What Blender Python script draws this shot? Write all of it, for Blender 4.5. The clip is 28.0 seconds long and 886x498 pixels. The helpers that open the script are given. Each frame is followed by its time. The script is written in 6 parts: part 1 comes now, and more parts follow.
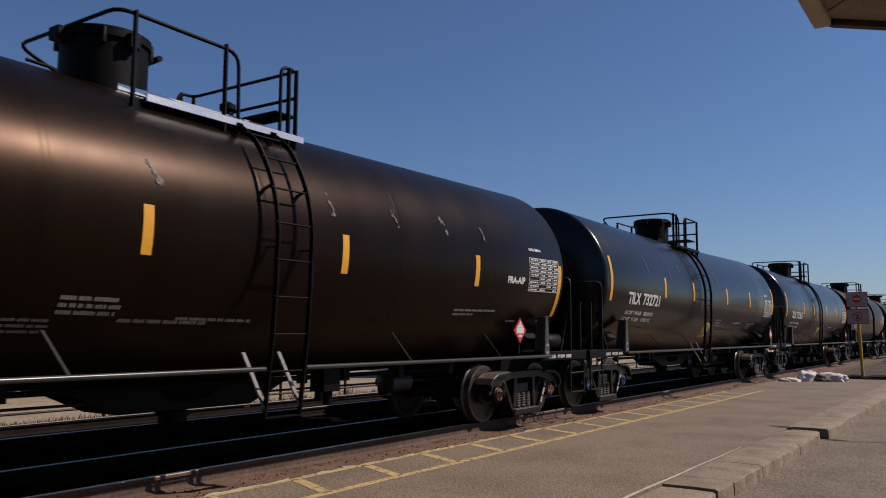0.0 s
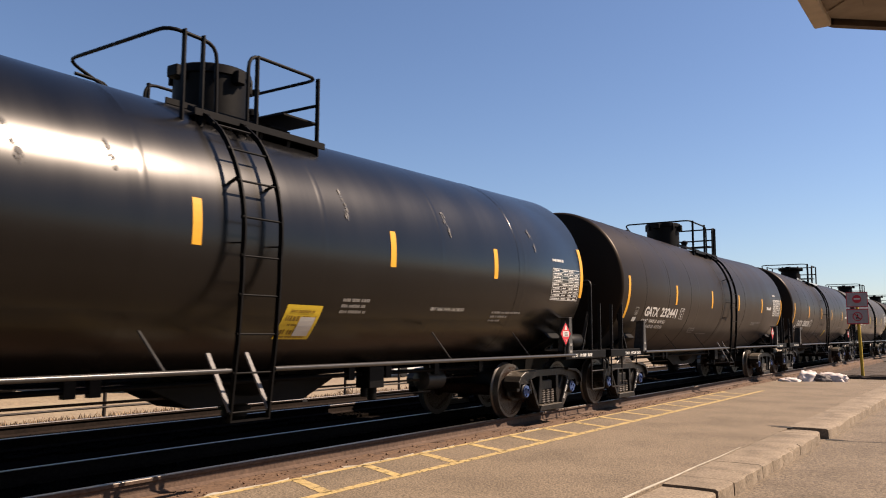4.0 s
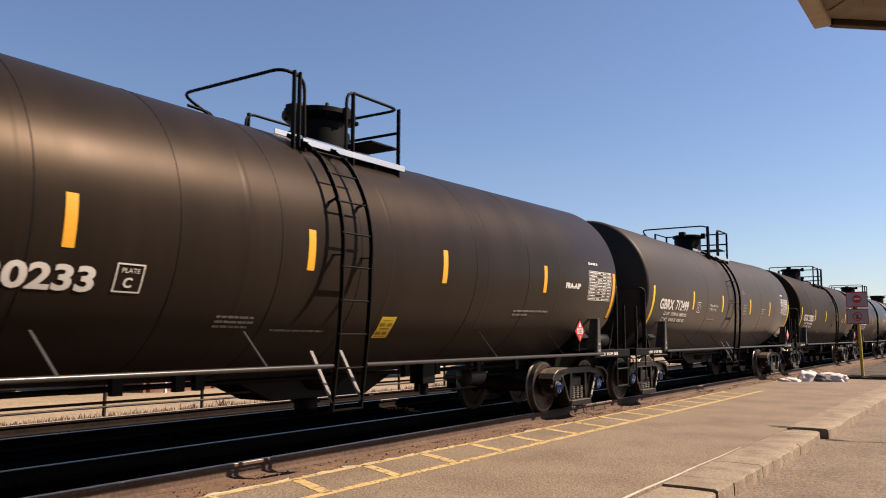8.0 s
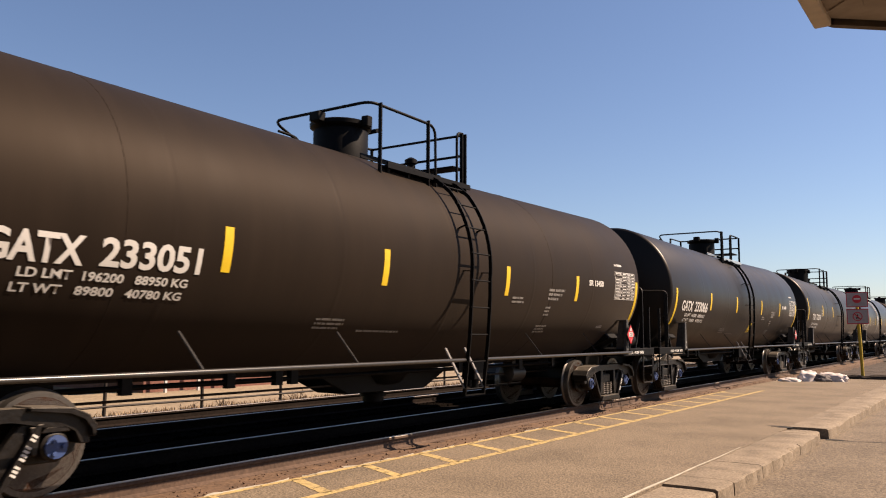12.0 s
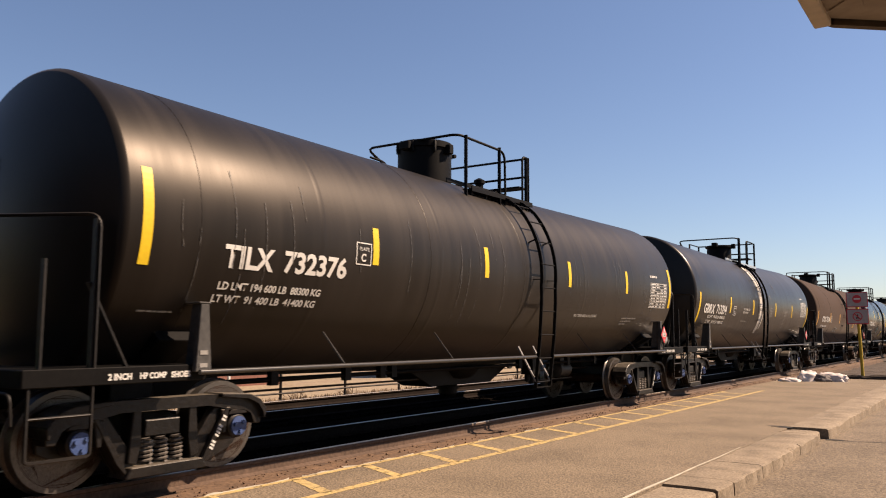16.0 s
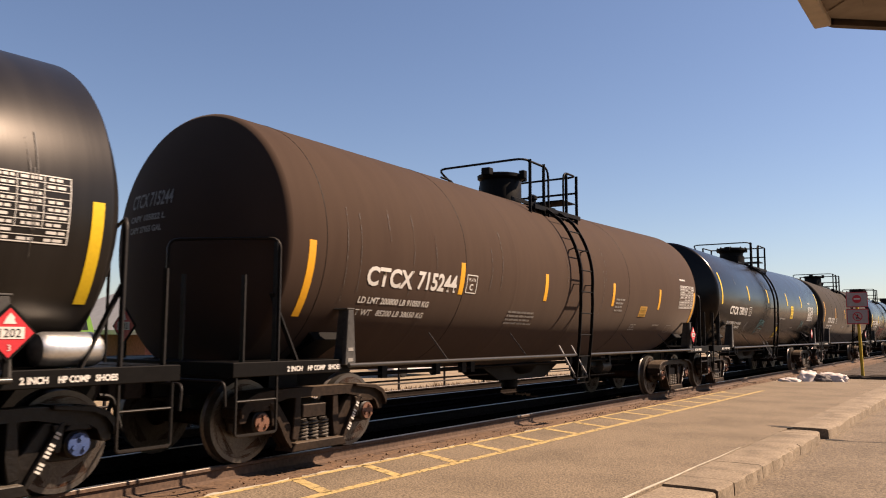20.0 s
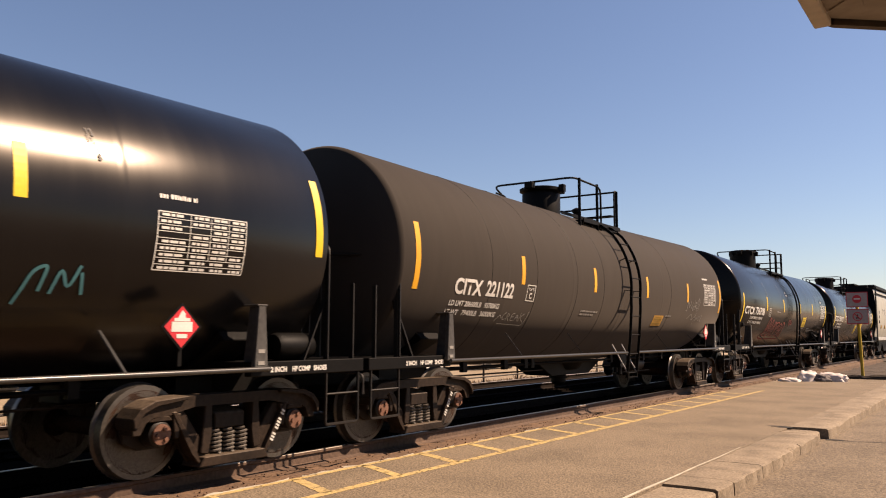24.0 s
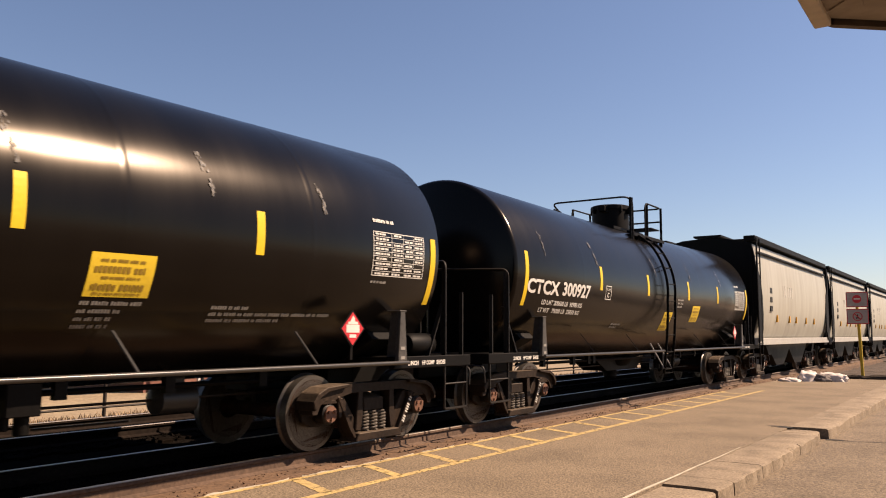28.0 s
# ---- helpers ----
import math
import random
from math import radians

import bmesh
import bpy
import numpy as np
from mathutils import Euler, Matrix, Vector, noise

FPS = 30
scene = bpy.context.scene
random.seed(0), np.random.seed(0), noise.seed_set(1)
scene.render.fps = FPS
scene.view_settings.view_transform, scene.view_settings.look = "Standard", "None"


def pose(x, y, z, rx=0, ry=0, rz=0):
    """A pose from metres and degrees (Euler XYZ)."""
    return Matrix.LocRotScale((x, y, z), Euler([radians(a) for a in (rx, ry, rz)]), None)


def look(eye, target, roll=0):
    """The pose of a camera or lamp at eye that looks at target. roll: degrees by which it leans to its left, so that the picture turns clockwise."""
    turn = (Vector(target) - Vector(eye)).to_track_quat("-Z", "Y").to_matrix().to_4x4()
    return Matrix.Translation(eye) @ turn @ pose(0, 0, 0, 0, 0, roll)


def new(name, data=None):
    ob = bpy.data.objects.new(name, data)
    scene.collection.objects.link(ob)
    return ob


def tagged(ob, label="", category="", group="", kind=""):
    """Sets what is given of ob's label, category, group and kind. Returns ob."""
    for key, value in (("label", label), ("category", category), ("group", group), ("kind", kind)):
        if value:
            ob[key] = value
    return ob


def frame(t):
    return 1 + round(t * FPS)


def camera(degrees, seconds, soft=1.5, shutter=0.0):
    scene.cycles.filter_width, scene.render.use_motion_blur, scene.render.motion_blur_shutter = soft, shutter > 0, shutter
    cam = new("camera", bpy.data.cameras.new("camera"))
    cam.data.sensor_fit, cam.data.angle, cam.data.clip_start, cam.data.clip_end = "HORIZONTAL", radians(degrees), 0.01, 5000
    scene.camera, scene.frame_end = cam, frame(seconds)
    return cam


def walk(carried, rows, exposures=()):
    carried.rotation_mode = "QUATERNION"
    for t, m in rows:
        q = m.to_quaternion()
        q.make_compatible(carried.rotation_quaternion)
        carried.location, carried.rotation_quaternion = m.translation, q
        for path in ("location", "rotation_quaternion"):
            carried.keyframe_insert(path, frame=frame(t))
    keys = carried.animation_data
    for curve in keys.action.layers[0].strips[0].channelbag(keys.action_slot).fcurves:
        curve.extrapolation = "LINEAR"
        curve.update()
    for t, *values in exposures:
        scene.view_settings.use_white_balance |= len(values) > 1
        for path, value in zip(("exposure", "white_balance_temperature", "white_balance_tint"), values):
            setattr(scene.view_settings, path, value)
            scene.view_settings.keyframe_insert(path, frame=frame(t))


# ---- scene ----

# ---- camera ----
EYE = Vector((0.0, 0.0, 1.43))


def aim(yaw, pitch, roll):
    """Camera pose that looks yaw degrees left of the track's line and pitch degrees up."""
    a, b = radians(yaw), radians(pitch)
    way = Vector((-math.sin(a) * math.cos(b), math.cos(a) * math.cos(b), math.sin(b)))
    return look(EYE, EYE + way, roll)


cam = camera(57.81, 28.0, soft=1.05, shutter=0.08)
walk(cam, [(0, aim(34.47, 6.00, 0.24)), (4.2, aim(34.47, 6.00, 0.24)), (5.0, aim(34.62, 6.04, 0.24)),
           (6.0, aim(34.62, 6.04, 0.24)), (7.0, aim(34.47, 6.00, 0.24)), (28.0, aim(34.47, 6.00, 0.24))],
     exposures=[(0, 0.28, 5600, 17), (1.0, 0.55, 5800, 17), (1.4, 0.70, 5980, 17), (1.9, 1.09, 6350, 17), (5.0, 1.24, 6500, 18), (11.0, 1.28, 6750, 19), (20.0, 1.28, 7100, 21), (28.0, 1.28, 7250, 22)])

# ---- sky and sun ----
SUN_WAY = Vector((0.53, 0.47, 0.70)).normalized()
world = bpy.data.worlds.new("sky")
scene.world = world
world.use_nodes = True
wn = world.node_tree
sky = wn.nodes.new("ShaderNodeTexSky")
sky.sky_type = 'NISHITA'
sky.sun_disc = False
sky.sun_elevation = math.asin(SUN_WAY.z)
sky.sun_rotation = math.atan2(SUN_WAY.x, SUN_WAY.y)
sky.air_density, sky.dust_density, sky.ozone_density = 1.0, 0.45, 4.2
wn.links.new(sky.outputs[0], wn.nodes["Background"].inputs[0])
wn.nodes["Background"].inputs[1].default_value = 0.052
sun = new("sun", bpy.data.lights.new("sun", 'SUN'))
sun.data.energy = 5.0
sun.data.angle = radians(0.53)
sun.data.color = (1.0, 0.83, 0.63)
sun.matrix_basis = look(SUN_WAY * 60, (0, 0, 0))

D = 7.76            # distance from the camera to the centre of the train's track

# ---- materials ----
MATS = {}


def surface(name, color, rough=0.6, metal=0.0, vary=0.25, grain=14.0, blotch=1.3, bump=0.15, second=None, amount=0.35,
            coat=0.0, stretch=(1, 1, 1), rvary=0.12, random_tint=0.0, spec=0.33, gleam=None, ragged=0.0, lit_top_dust=None):
    """A painted, stony or rusty surface: fine grain, larger blotches of a second colour, and relief."""
    if name in MATS:
        return MATS[name]
    m = bpy.data.materials.new(name)
    MATS[name] = m
    m.use_nodes = True
    nt = m.node_tree
    n, l = nt.nodes, nt.links
    b = n["Principled BSDF"]
    co = n.new("ShaderNodeTexCoord")
    mp = n.new("ShaderNodeMapping")
    mp.inputs["Scale"].default_value = stretch
    l.new(co.outputs["Object"], mp.inputs["Vector"])
    fine = n.new("ShaderNodeTexNoise")
    fine.inputs["Scale"].default_value = grain
    fine.inputs["Detail"].default_value = 5
    big = n.new("ShaderNodeTexNoise")
    big.inputs["Scale"].default_value = blotch
    big.inputs["Detail"].default_value = 4
    for t in (fine, big):
        l.new(mp.outputs[0], t.inputs["Vector"])
    ramp = n.new("ShaderNodeValToRGB")
    ramp.color_ramp.elements[0].position, ramp.color_ramp.elements[1].position = 0.42, 0.68
    l.new(big.outputs[0], ramp.inputs[0])
    c2 = second or tuple(c * (1 - vary) for c in color)
    k = n.new("ShaderNodeMath")
    k.operation = 'MULTIPLY'
    k.inputs[1].default_value = amount if second else 0.8
    l.new(ramp.outputs[0], k.inputs[0])
    mix = n.new("ShaderNodeMix")
    mix.data_type = 'RGBA'
    mix.inputs["A"].default_value = (*color, 1)
    mix.inputs["B"].default_value = (*c2, 1)
    l.new(k.outputs[0], mix.inputs["Factor"])
    mr = n.new("ShaderNodeMapRange")
    mr.inputs["To Min"].default_value, mr.inputs["To Max"].default_value = 1 - vary, 1 + vary
    mr.inputs["From Min"].default_value, mr.inputs["From Max"].default_value = 0.3, 0.7
    l.new(fine.outputs[0], mr.inputs["Value"])
    out = mr.outputs[0]
    if random_tint:
        oi = n.new("ShaderNodeObjectInfo")
        rr = n.new("ShaderNodeMapRange")
        rr.inputs["To Min"].default_value, rr.inputs["To Max"].default_value = 1 - random_tint, 1 + random_tint
        l.new(oi.outputs["Random"], rr.inputs["Value"])
        mm = n.new("ShaderNodeMath")
        mm.operation = 'MULTIPLY'
        l.new(out, mm.inputs[0])
        l.new(rr.outputs[0], mm.inputs[1])
        out = mm.outputs[0]
    vm = n.new("ShaderNodeVectorMath")
    vm.operation = 'SCALE'
    l.new(mix.outputs["Result"], vm.inputs[0])
    l.new(out, vm.inputs["Scale"])
    paint = vm.outputs[0]
    # Upward faces go paler: dust, with the sunlit look of their tops painted in.
    if lit_top_dust:
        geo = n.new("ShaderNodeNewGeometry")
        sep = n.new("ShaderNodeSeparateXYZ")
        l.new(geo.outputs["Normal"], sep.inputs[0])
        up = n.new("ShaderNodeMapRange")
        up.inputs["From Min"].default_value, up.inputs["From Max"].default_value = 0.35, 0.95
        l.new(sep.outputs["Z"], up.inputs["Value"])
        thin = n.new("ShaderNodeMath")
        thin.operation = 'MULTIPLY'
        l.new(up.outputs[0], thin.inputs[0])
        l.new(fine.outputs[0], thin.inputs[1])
        lit_top = n.new("ShaderNodeMix")
        lit_top.data_type = 'RGBA'
        lit_top.inputs["B"].default_value = (*lit_top_dust, 1)
        l.new(paint, lit_top.inputs["A"])
        l.new(thin.outputs[0], lit_top.inputs["Factor"])
        paint = lit_top.outputs["Result"]
    l.new(paint, b.inputs["Base Color"])
    r2 = n.new("ShaderNodeMapRange")
    r2.inputs["To Min"].default_value, r2.inputs["To Max"].default_value = max(rough - rvary, 0.04), min(rough + rvary, 1)
    l.new(big.outputs[0], r2.inputs["Value"])
    l.new(r2.outputs[0], b.inputs["Roughness"])
    b.inputs["Metallic"].default_value = metal
    b.inputs["Specular IOR Level"].default_value = spec
    if gleam:
        b.inputs["Specular Tint"].default_value = (*gleam, 1)
    if ragged:
        worn = n.new("ShaderNodeTexNoise")
        worn.inputs["Scale"].default_value = 16
        worn.inputs["Detail"].default_value = 6
        l.new(co.outputs["Object"], worn.inputs["Vector"])
        cut = n.new("ShaderNodeMapRange")
        cut.inputs["From Min"].default_value, cut.inputs["From Max"].default_value = ragged - 0.1, ragged + 0.12
        l.new(worn.outputs[0], cut.inputs["Value"])
        l.new(cut.outputs[0], b.inputs["Alpha"])
    if coat:
        b.inputs["Coat Weight"].default_value = coat
        b.inputs["Coat Roughness"].default_value = 0.12
    if bump:
        bp = n.new("ShaderNodeBump")
        bp.inputs["Strength"].default_value = bump
        bp.inputs["Distance"].default_value = 0.02
        l.new(fine.outputs[0], bp.inputs["Height"])
        l.new(bp.outputs[0], b.inputs["Normal"])
    return m


black_paint = surface("black_paint", (0.002672, 0.002458, 0.002298), 0.55, vary=0.3, grain=20, bump=0.05, second=(0.006413, 0.005344, 0.00481), spec=0.0804)
dark_steel = surface("dark_steel", (0.007098, 0.006346, 0.005678), 0.5, vary=0.35, grain=25, bump=0.15, second=(0.01503, 0.01085, 0.007933), amount=0.5, spec=0.217)
truck_steel = surface("truck_steel", (0.004342, 0.003757, 0.00334), 0.42, vary=0.35, grain=18, bump=0.3, second=(0.009185, 0.00668, 0.00501), amount=0.6, spec=0.22, lit_top_dust=(0.16, 0.135, 0.105))
brace_grey = surface("brace_grey", (0.1336, 0.1253, 0.1169), 0.5, vary=0.2, grain=20, bump=0.05)
end_earth = surface("dark_earth", (0.03757, 0.02588, 0.01754), 0.95, vary=0.45, grain=18, bump=0.8, second=(0.07097, 0.0501, 0.0334), amount=0.6, blotch=1.4)
truck_brown = surface("truck_brown", (0.013, 0.0088, 0.0064), 0.6, vary=0.35, grain=18, bump=0.25, second=(0.026, 0.016, 0.010), amount=0.6, spec=0.12, lit_top_dust=(0.14, 0.105, 0.075))
wheel_rust = surface("wheel_rust", (0.030, 0.0125, 0.0062), 0.8, vary=0.35, grain=22, bump=0.15, second=(0.010, 0.0050, 0.0032), amount=0.85, blotch=3.0, spec=0.03)
wheel_tread = surface("wheel_tread", (0.10, 0.09, 0.08), 0.40, 0.7, vary=0.25, grain=40, bump=0.03, second=(0.02, 0.016, 0.0125), amount=0.3, spec=0.3)
cylinder_grey = surface("cylinder_grey", (0.016, 0.015, 0.0145), 0.45, vary=0.15, grain=20, bump=0.03, second=(0.01, 0.009, 0.0085), amount=0.5)
spring_steel = surface("spring_steel", (0.09, 0.08, 0.07), 0.4, vary=0.2, grain=25, bump=0.05, second=(0.04, 0.03, 0.022), amount=0.5, spec=0.4)
pipe_gloss = surface("pipe_gloss", (0.02923, 0.02755, 0.02588), 0.32, vary=0.2, grain=20, bump=0.02, second=(0.01336, 0.01169, 0.01002), amount=0.5, spec=0.36)
rail_top = surface("rail_top", (0.27, 0.24, 0.21), 0.42, 1.0, vary=0.12, grain=30, bump=0.03, stretch=(1, 0.1, 1))
# Shaded copy of rail_rust for the rails under and beyond the train.
rail_shaded = surface("rail_shaded", (0.014, 0.010, 0.008), 0.8, vary=0.3, grain=20, bump=0.2, second=(0.008, 0.006, 0.005), amount=0.6, spec=0.05)
rail_rust = surface("rail_rust", (0.07482, 0.04542, 0.02939), 0.85, vary=0.3, grain=20, bump=0.3, second=(0.04275, 0.02672, 0.0187), amount=0.6)
white_mark = surface("white_mark", (0.4736, 0.4608, 0.4288), 0.6, vary=0.06, grain=60, bump=0.02, second=(0.32, 0.3072, 0.2816), amount=0.35)
dull_mark = surface("dull_mark", (0.1924, 0.1817, 0.1657), 0.7, vary=0.15, grain=60, bump=0.02)
amber = surface("amber_reflector", (0.544, 0.2688, 0.0128), 0.45, vary=0.06, grain=30, bump=0.02, second=(0.448, 0.2048, 0.0096), amount=0.5)
yellow_decal = surface("yellow_decal", (0.544, 0.384, 0.0256), 0.5, vary=0.05, grain=30, bump=0.0)
orange_decal = surface("orange_decal", (0.3313, 0.1764, 0.02672), 0.6, vary=0.1, grain=30, bump=0.0)
red_sign = surface("red_sign", (0.3968, 0.0192, 0.0256), 0.45, vary=0.06, grain=30, bump=0.0)
post_grey = surface("post_grey", (0.050, 0.048, 0.045), 0.5, vary=0.25, grain=18, bump=0.06, second=(0.020, 0.018, 0.016), amount=0.6, spec=0.2)
galvanised = surface("galvanised", (0.55, 0.55, 0.54), 0.35, 0.9, vary=0.1, grain=30, bump=0.05)
blue_cap = surface("blue_cap", (0.03206, 0.06413, 0.1764), 0.5, vary=0.15, grain=25, bump=0.05, second=(0.01603, 0.02672, 0.06413), amount=0.5)
rust_cap = surface("rust_cap", (0.1176, 0.05344, 0.03206), 0.7, vary=0.2, grain=25, bump=0.1)
rubber = surface("rubber", (0.008016, 0.007482, 0.006947), 0.7, vary=0.2, grain=30, bump=0.05)
yellow_paint = surface("yellow_paint", (0.37, 0.265, 0.105), 0.8, vary=0.25, grain=55, bump=0.15, second=(0.24, 0.18, 0.09), amount=0.7, blotch=7, ragged=0.35)
cream_paint = surface("cream_paint", (0.3848, 0.3527, 0.2779), 0.8, vary=0.2, grain=40, bump=0.15, second=(0.2138, 0.187, 0.1443), amount=0.6, blotch=5)
asphalt = surface("platform_asphalt", (0.144, 0.1085, 0.0705), 0.9, vary=0.6, grain=42, bump=0.6, second=(0.104, 0.0785, 0.0510), amount=0.8, blotch=0.9)
lot_asphalt = surface("lot_asphalt", (0.130, 0.098, 0.0640), 0.9, vary=0.6, grain=38, bump=0.6, second=(0.092, 0.0695, 0.0460), amount=0.8, blotch=0.9)
concrete = surface("kerb_concrete", (0.185, 0.144, 0.098), 0.9, vary=0.35, grain=34, bump=0.5, second=(0.105, 0.080, 0.054), amount=0.8, blotch=2.4, random_tint=0.05)
dirt = surface("trackside_dirt", (0.105, 0.062, 0.036), 0.95, vary=0.35, grain=24, bump=0.35, second=(0.065, 0.040, 0.025), amount=0.7, blotch=2.2)
# Ballast base colour sunk to near-black: the train's shade is put into it.
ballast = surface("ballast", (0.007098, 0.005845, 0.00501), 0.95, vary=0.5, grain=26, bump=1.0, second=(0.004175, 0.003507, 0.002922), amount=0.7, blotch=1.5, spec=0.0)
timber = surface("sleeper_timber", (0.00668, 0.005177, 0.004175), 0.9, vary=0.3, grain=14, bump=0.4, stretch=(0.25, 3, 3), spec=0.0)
dry_ground = surface("dry_ground", (0.2138, 0.1657, 0.1096), 0.95, vary=0.3, grain=9, bump=0.5, second=(0.1603, 0.1176, 0.07482), amount=0.7, blotch=0.6)
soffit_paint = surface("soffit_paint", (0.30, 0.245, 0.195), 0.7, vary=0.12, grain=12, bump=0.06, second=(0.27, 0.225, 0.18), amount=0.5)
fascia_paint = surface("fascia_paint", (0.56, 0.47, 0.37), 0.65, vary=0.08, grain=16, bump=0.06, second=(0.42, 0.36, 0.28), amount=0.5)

# ---- mesh helpers ----


def box(bm, x0, x1, y0, y1, z0, z1):
    v = [bm.verts.new((x, y, z)) for x in (x0, x1) for y in (y0, y1) for z in (z0, z1)]
    for f in ((0, 1, 3, 2), (4, 6, 7, 5), (0, 4, 5, 1), (2, 3, 7, 6), (0, 2, 6, 4), (1, 5, 7, 3)):
        bm.faces.new([v[i] for i in f])


def obox(bm, p0, p1, w, h, up=(0, 0, 1)):
    """A bar of section w x h from p0 to p1."""
    p0, p1 = Vector(p0), Vector(p1)
    a = (p1 - p0).normalized()
    s = a.cross(Vector(up))
    s = s.normalized() if s.length > 1e-4 else Vector((1, 0, 0))
    t = s.cross(a)
    v = [bm.verts.new(p + s * i * w / 2 + t * j * h / 2) for p in (p0, p1) for i, j in ((-1, -1), (1, -1), (1, 1), (-1, 1))]
    for f in ((0, 3, 2, 1), (4, 5, 6, 7), (0, 1, 5, 4), (1, 2, 6, 5), (2, 3, 7, 6), (3, 0, 4, 7)):
        bm.faces.new([v[i] for i in f])


def tube(bm, pts, r, seg=8, closed=False):
    """A round bar along a line of points."""
    pts = [Vector(p) for p in pts]
    rings = []
    ref = None
    for i, p in enumerate(pts):
        a = pts[max(i - 1, 0)]
        c = pts[min(i + 1, len(pts) - 1)]
        if closed:
            a, c = pts[i - 1], pts[(i + 1) % len(pts)]
        w = (c - a).normalized()
        if ref is None:
            ref = Vector((0, 0, 1)) if abs(w.z) < 0.9 else Vector((1, 0, 0))
        s = w.cross(ref)
        if s.length < 1e-3:
            s = w.cross(Vector((0, 1, 0)))
        s.normalize()
        t = s.cross(w)
        ref = t
        rings.append([bm.verts.new(p + s * r * math.cos(2 * math.pi * k / seg) + t * r * math.sin(2 * math.pi * k / seg)) for k in range(seg)])
    n = len(rings)
    for i in range(n if closed else n - 1):
        a, c = rings[i], rings[(i + 1) % n]
        for k in range(seg):
            bm.faces.new((a[k], a[(k + 1) % seg], c[(k + 1) % seg], c[k]))
    if not closed:
        bm.faces.new(rings[0][::-1])
        bm.faces.new(rings[-1])


def bend(pts, r=0.1, n=4):
    """Rounds the corners of a line of points."""
    pts = [Vector(p) for p in pts]
    out = [pts[0]]
    for a, b, c in zip(pts, pts[1:], pts[2:]):
        q = min(r, (a - b).length * 0.45, (c - b).length * 0.45)
        p, s = b + (a - b).normalized() * q, b + (c - b).normalized() * q
        for k in range(n + 1):
            t = k / n
            out.append(p * (1 - t) ** 2 + b * 2 * t * (1 - t) + s * t * t)
    return out + [pts[-1]]


def lathe(bm, prof, seg=24, axis='Z', at=(0, 0, 0)):
    """Turns a profile of (radius, along) pairs about an axis."""
    at = Vector(at)
    rings = []
    for r, z in prof:
        ring = []
        for k in range(seg):
            a = 2 * math.pi * k / seg
            c, s = r * math.cos(a), r * math.sin(a)
            p = {'Z': (c, s, z), 'Y': (s, z, c), 'X': (z, c, s)}[axis]
            ring.append(bm.verts.new(at + Vector(p)))
        rings.append(ring)
    for a, c in zip(rings, rings[1:]):
        for k in range(seg):
            bm.faces.new((a[k], a[(k + 1) % seg], c[(k + 1) % seg], c[k]))
    if prof[0][0] > 1e-5:
        bm.faces.new(rings[0][::-1])
    if prof[-1][0] > 1e-5:
        bm.faces.new(rings[-1])


def prism(bm, pts, x0, x1, axis='X'):
    """Pushes an outline of (a, b) pairs from x0 to x1 along an axis."""
    def at(x, a, b):
        return {'X': (x, a, b), 'Y': (a, x, b), 'Z': (a, b, x)}[axis]
    lo = [bm.verts.new(at(x0, *p)) for p in pts]
    hi = [bm.verts.new(at(x1, *p)) for p in pts]
    n = len(pts)
    for i in range(n):
        bm.faces.new((lo[i], lo[(i + 1) % n], hi[(i + 1) % n], hi[i]))
    bm.faces.new(lo[::-1])
    bm.faces.new(hi)


def mesh_of(bm, name, material, smooth=None, bevel=0.0):
    if bevel:
        bmesh.ops.bevel(bm, geom=bm.edges[:], offset=bevel, segments=1, affect='EDGES', clamp_overlap=True)
    bmesh.ops.recalc_face_normals(bm, faces=bm.faces[:])
    me = bpy.data.meshes.new(name)
    bm.to_mesh(me)
    bm.free()
    for m in (material if isinstance(material, (list, tuple)) else [material]):
        me.materials.append(m)
    if smooth is not None:
        me.polygons.foreach_set("use_smooth", [True] * len(me.polygons))
        me.set_sharp_from_angle(angle=radians(smooth))
    return me


SHARED = {}


def shape(key, build, material, smooth=None, bevel=0.0):
    """A mesh that is built once for each key and paint."""
    k = (key, material.name)
    if k not in SHARED:
        bm = bmesh.new()
        build(bm)
        SHARED[k] = mesh_of(bm, key, material, smooth, bevel)
    return SHARED[k]


def put(name, me, parent, label="", m=None):
    ob = new(name, me)
    ob.parent = parent
    if m is not None:
        ob.matrix_basis = m
    if label:
        ob["label"] = label
    return ob


def part(name, bm, material, parent, label="", smooth=None, bevel=0.0, m=None):
    return put(name, mesh_of(bm, name, material, smooth, bevel), parent, label, m)


def thing(name, label, category, m=None, group=""):
    ob = new(name)
    ob.empty_display_size = 0.2
    if m is not None:
        ob.matrix_basis = m
    return tagged(ob, label, category, group)


def setting(name, bm, material, label, category, smooth=None, bevel=0.0):
    ob = new(name, mesh_of(bm, name, material, smooth, bevel))
    return tagged(ob, label, category, kind="structure")


def letters(text, height, material, bold=0.0, spacing=1.0, stretch=1.0):
    """Flat lettering in the built-in font as a bmesh: x along the line, y up, of that capital height."""
    cu = bpy.data.curves.new("lettering", 'FONT')
    cu.body, cu.size, cu.space_character, cu.offset, cu.resolution_u = text, height / 0.70, spacing, bold, 3
    ob = bpy.data.objects.new("lettering", cu)
    scene.collection.objects.link(ob)
    dg = bpy.context.evaluated_depsgraph_get()
    me = bpy.data.meshes.new_from_object(ob.evaluated_get(dg))
    bm = bmesh.new()
    bm.from_mesh(me)
    bpy.data.objects.remove(ob)
    bpy.data.curves.remove(cu)
    bpy.data.meshes.remove(me)
    for v in bm.verts:
        v.co.x *= stretch
    return bm


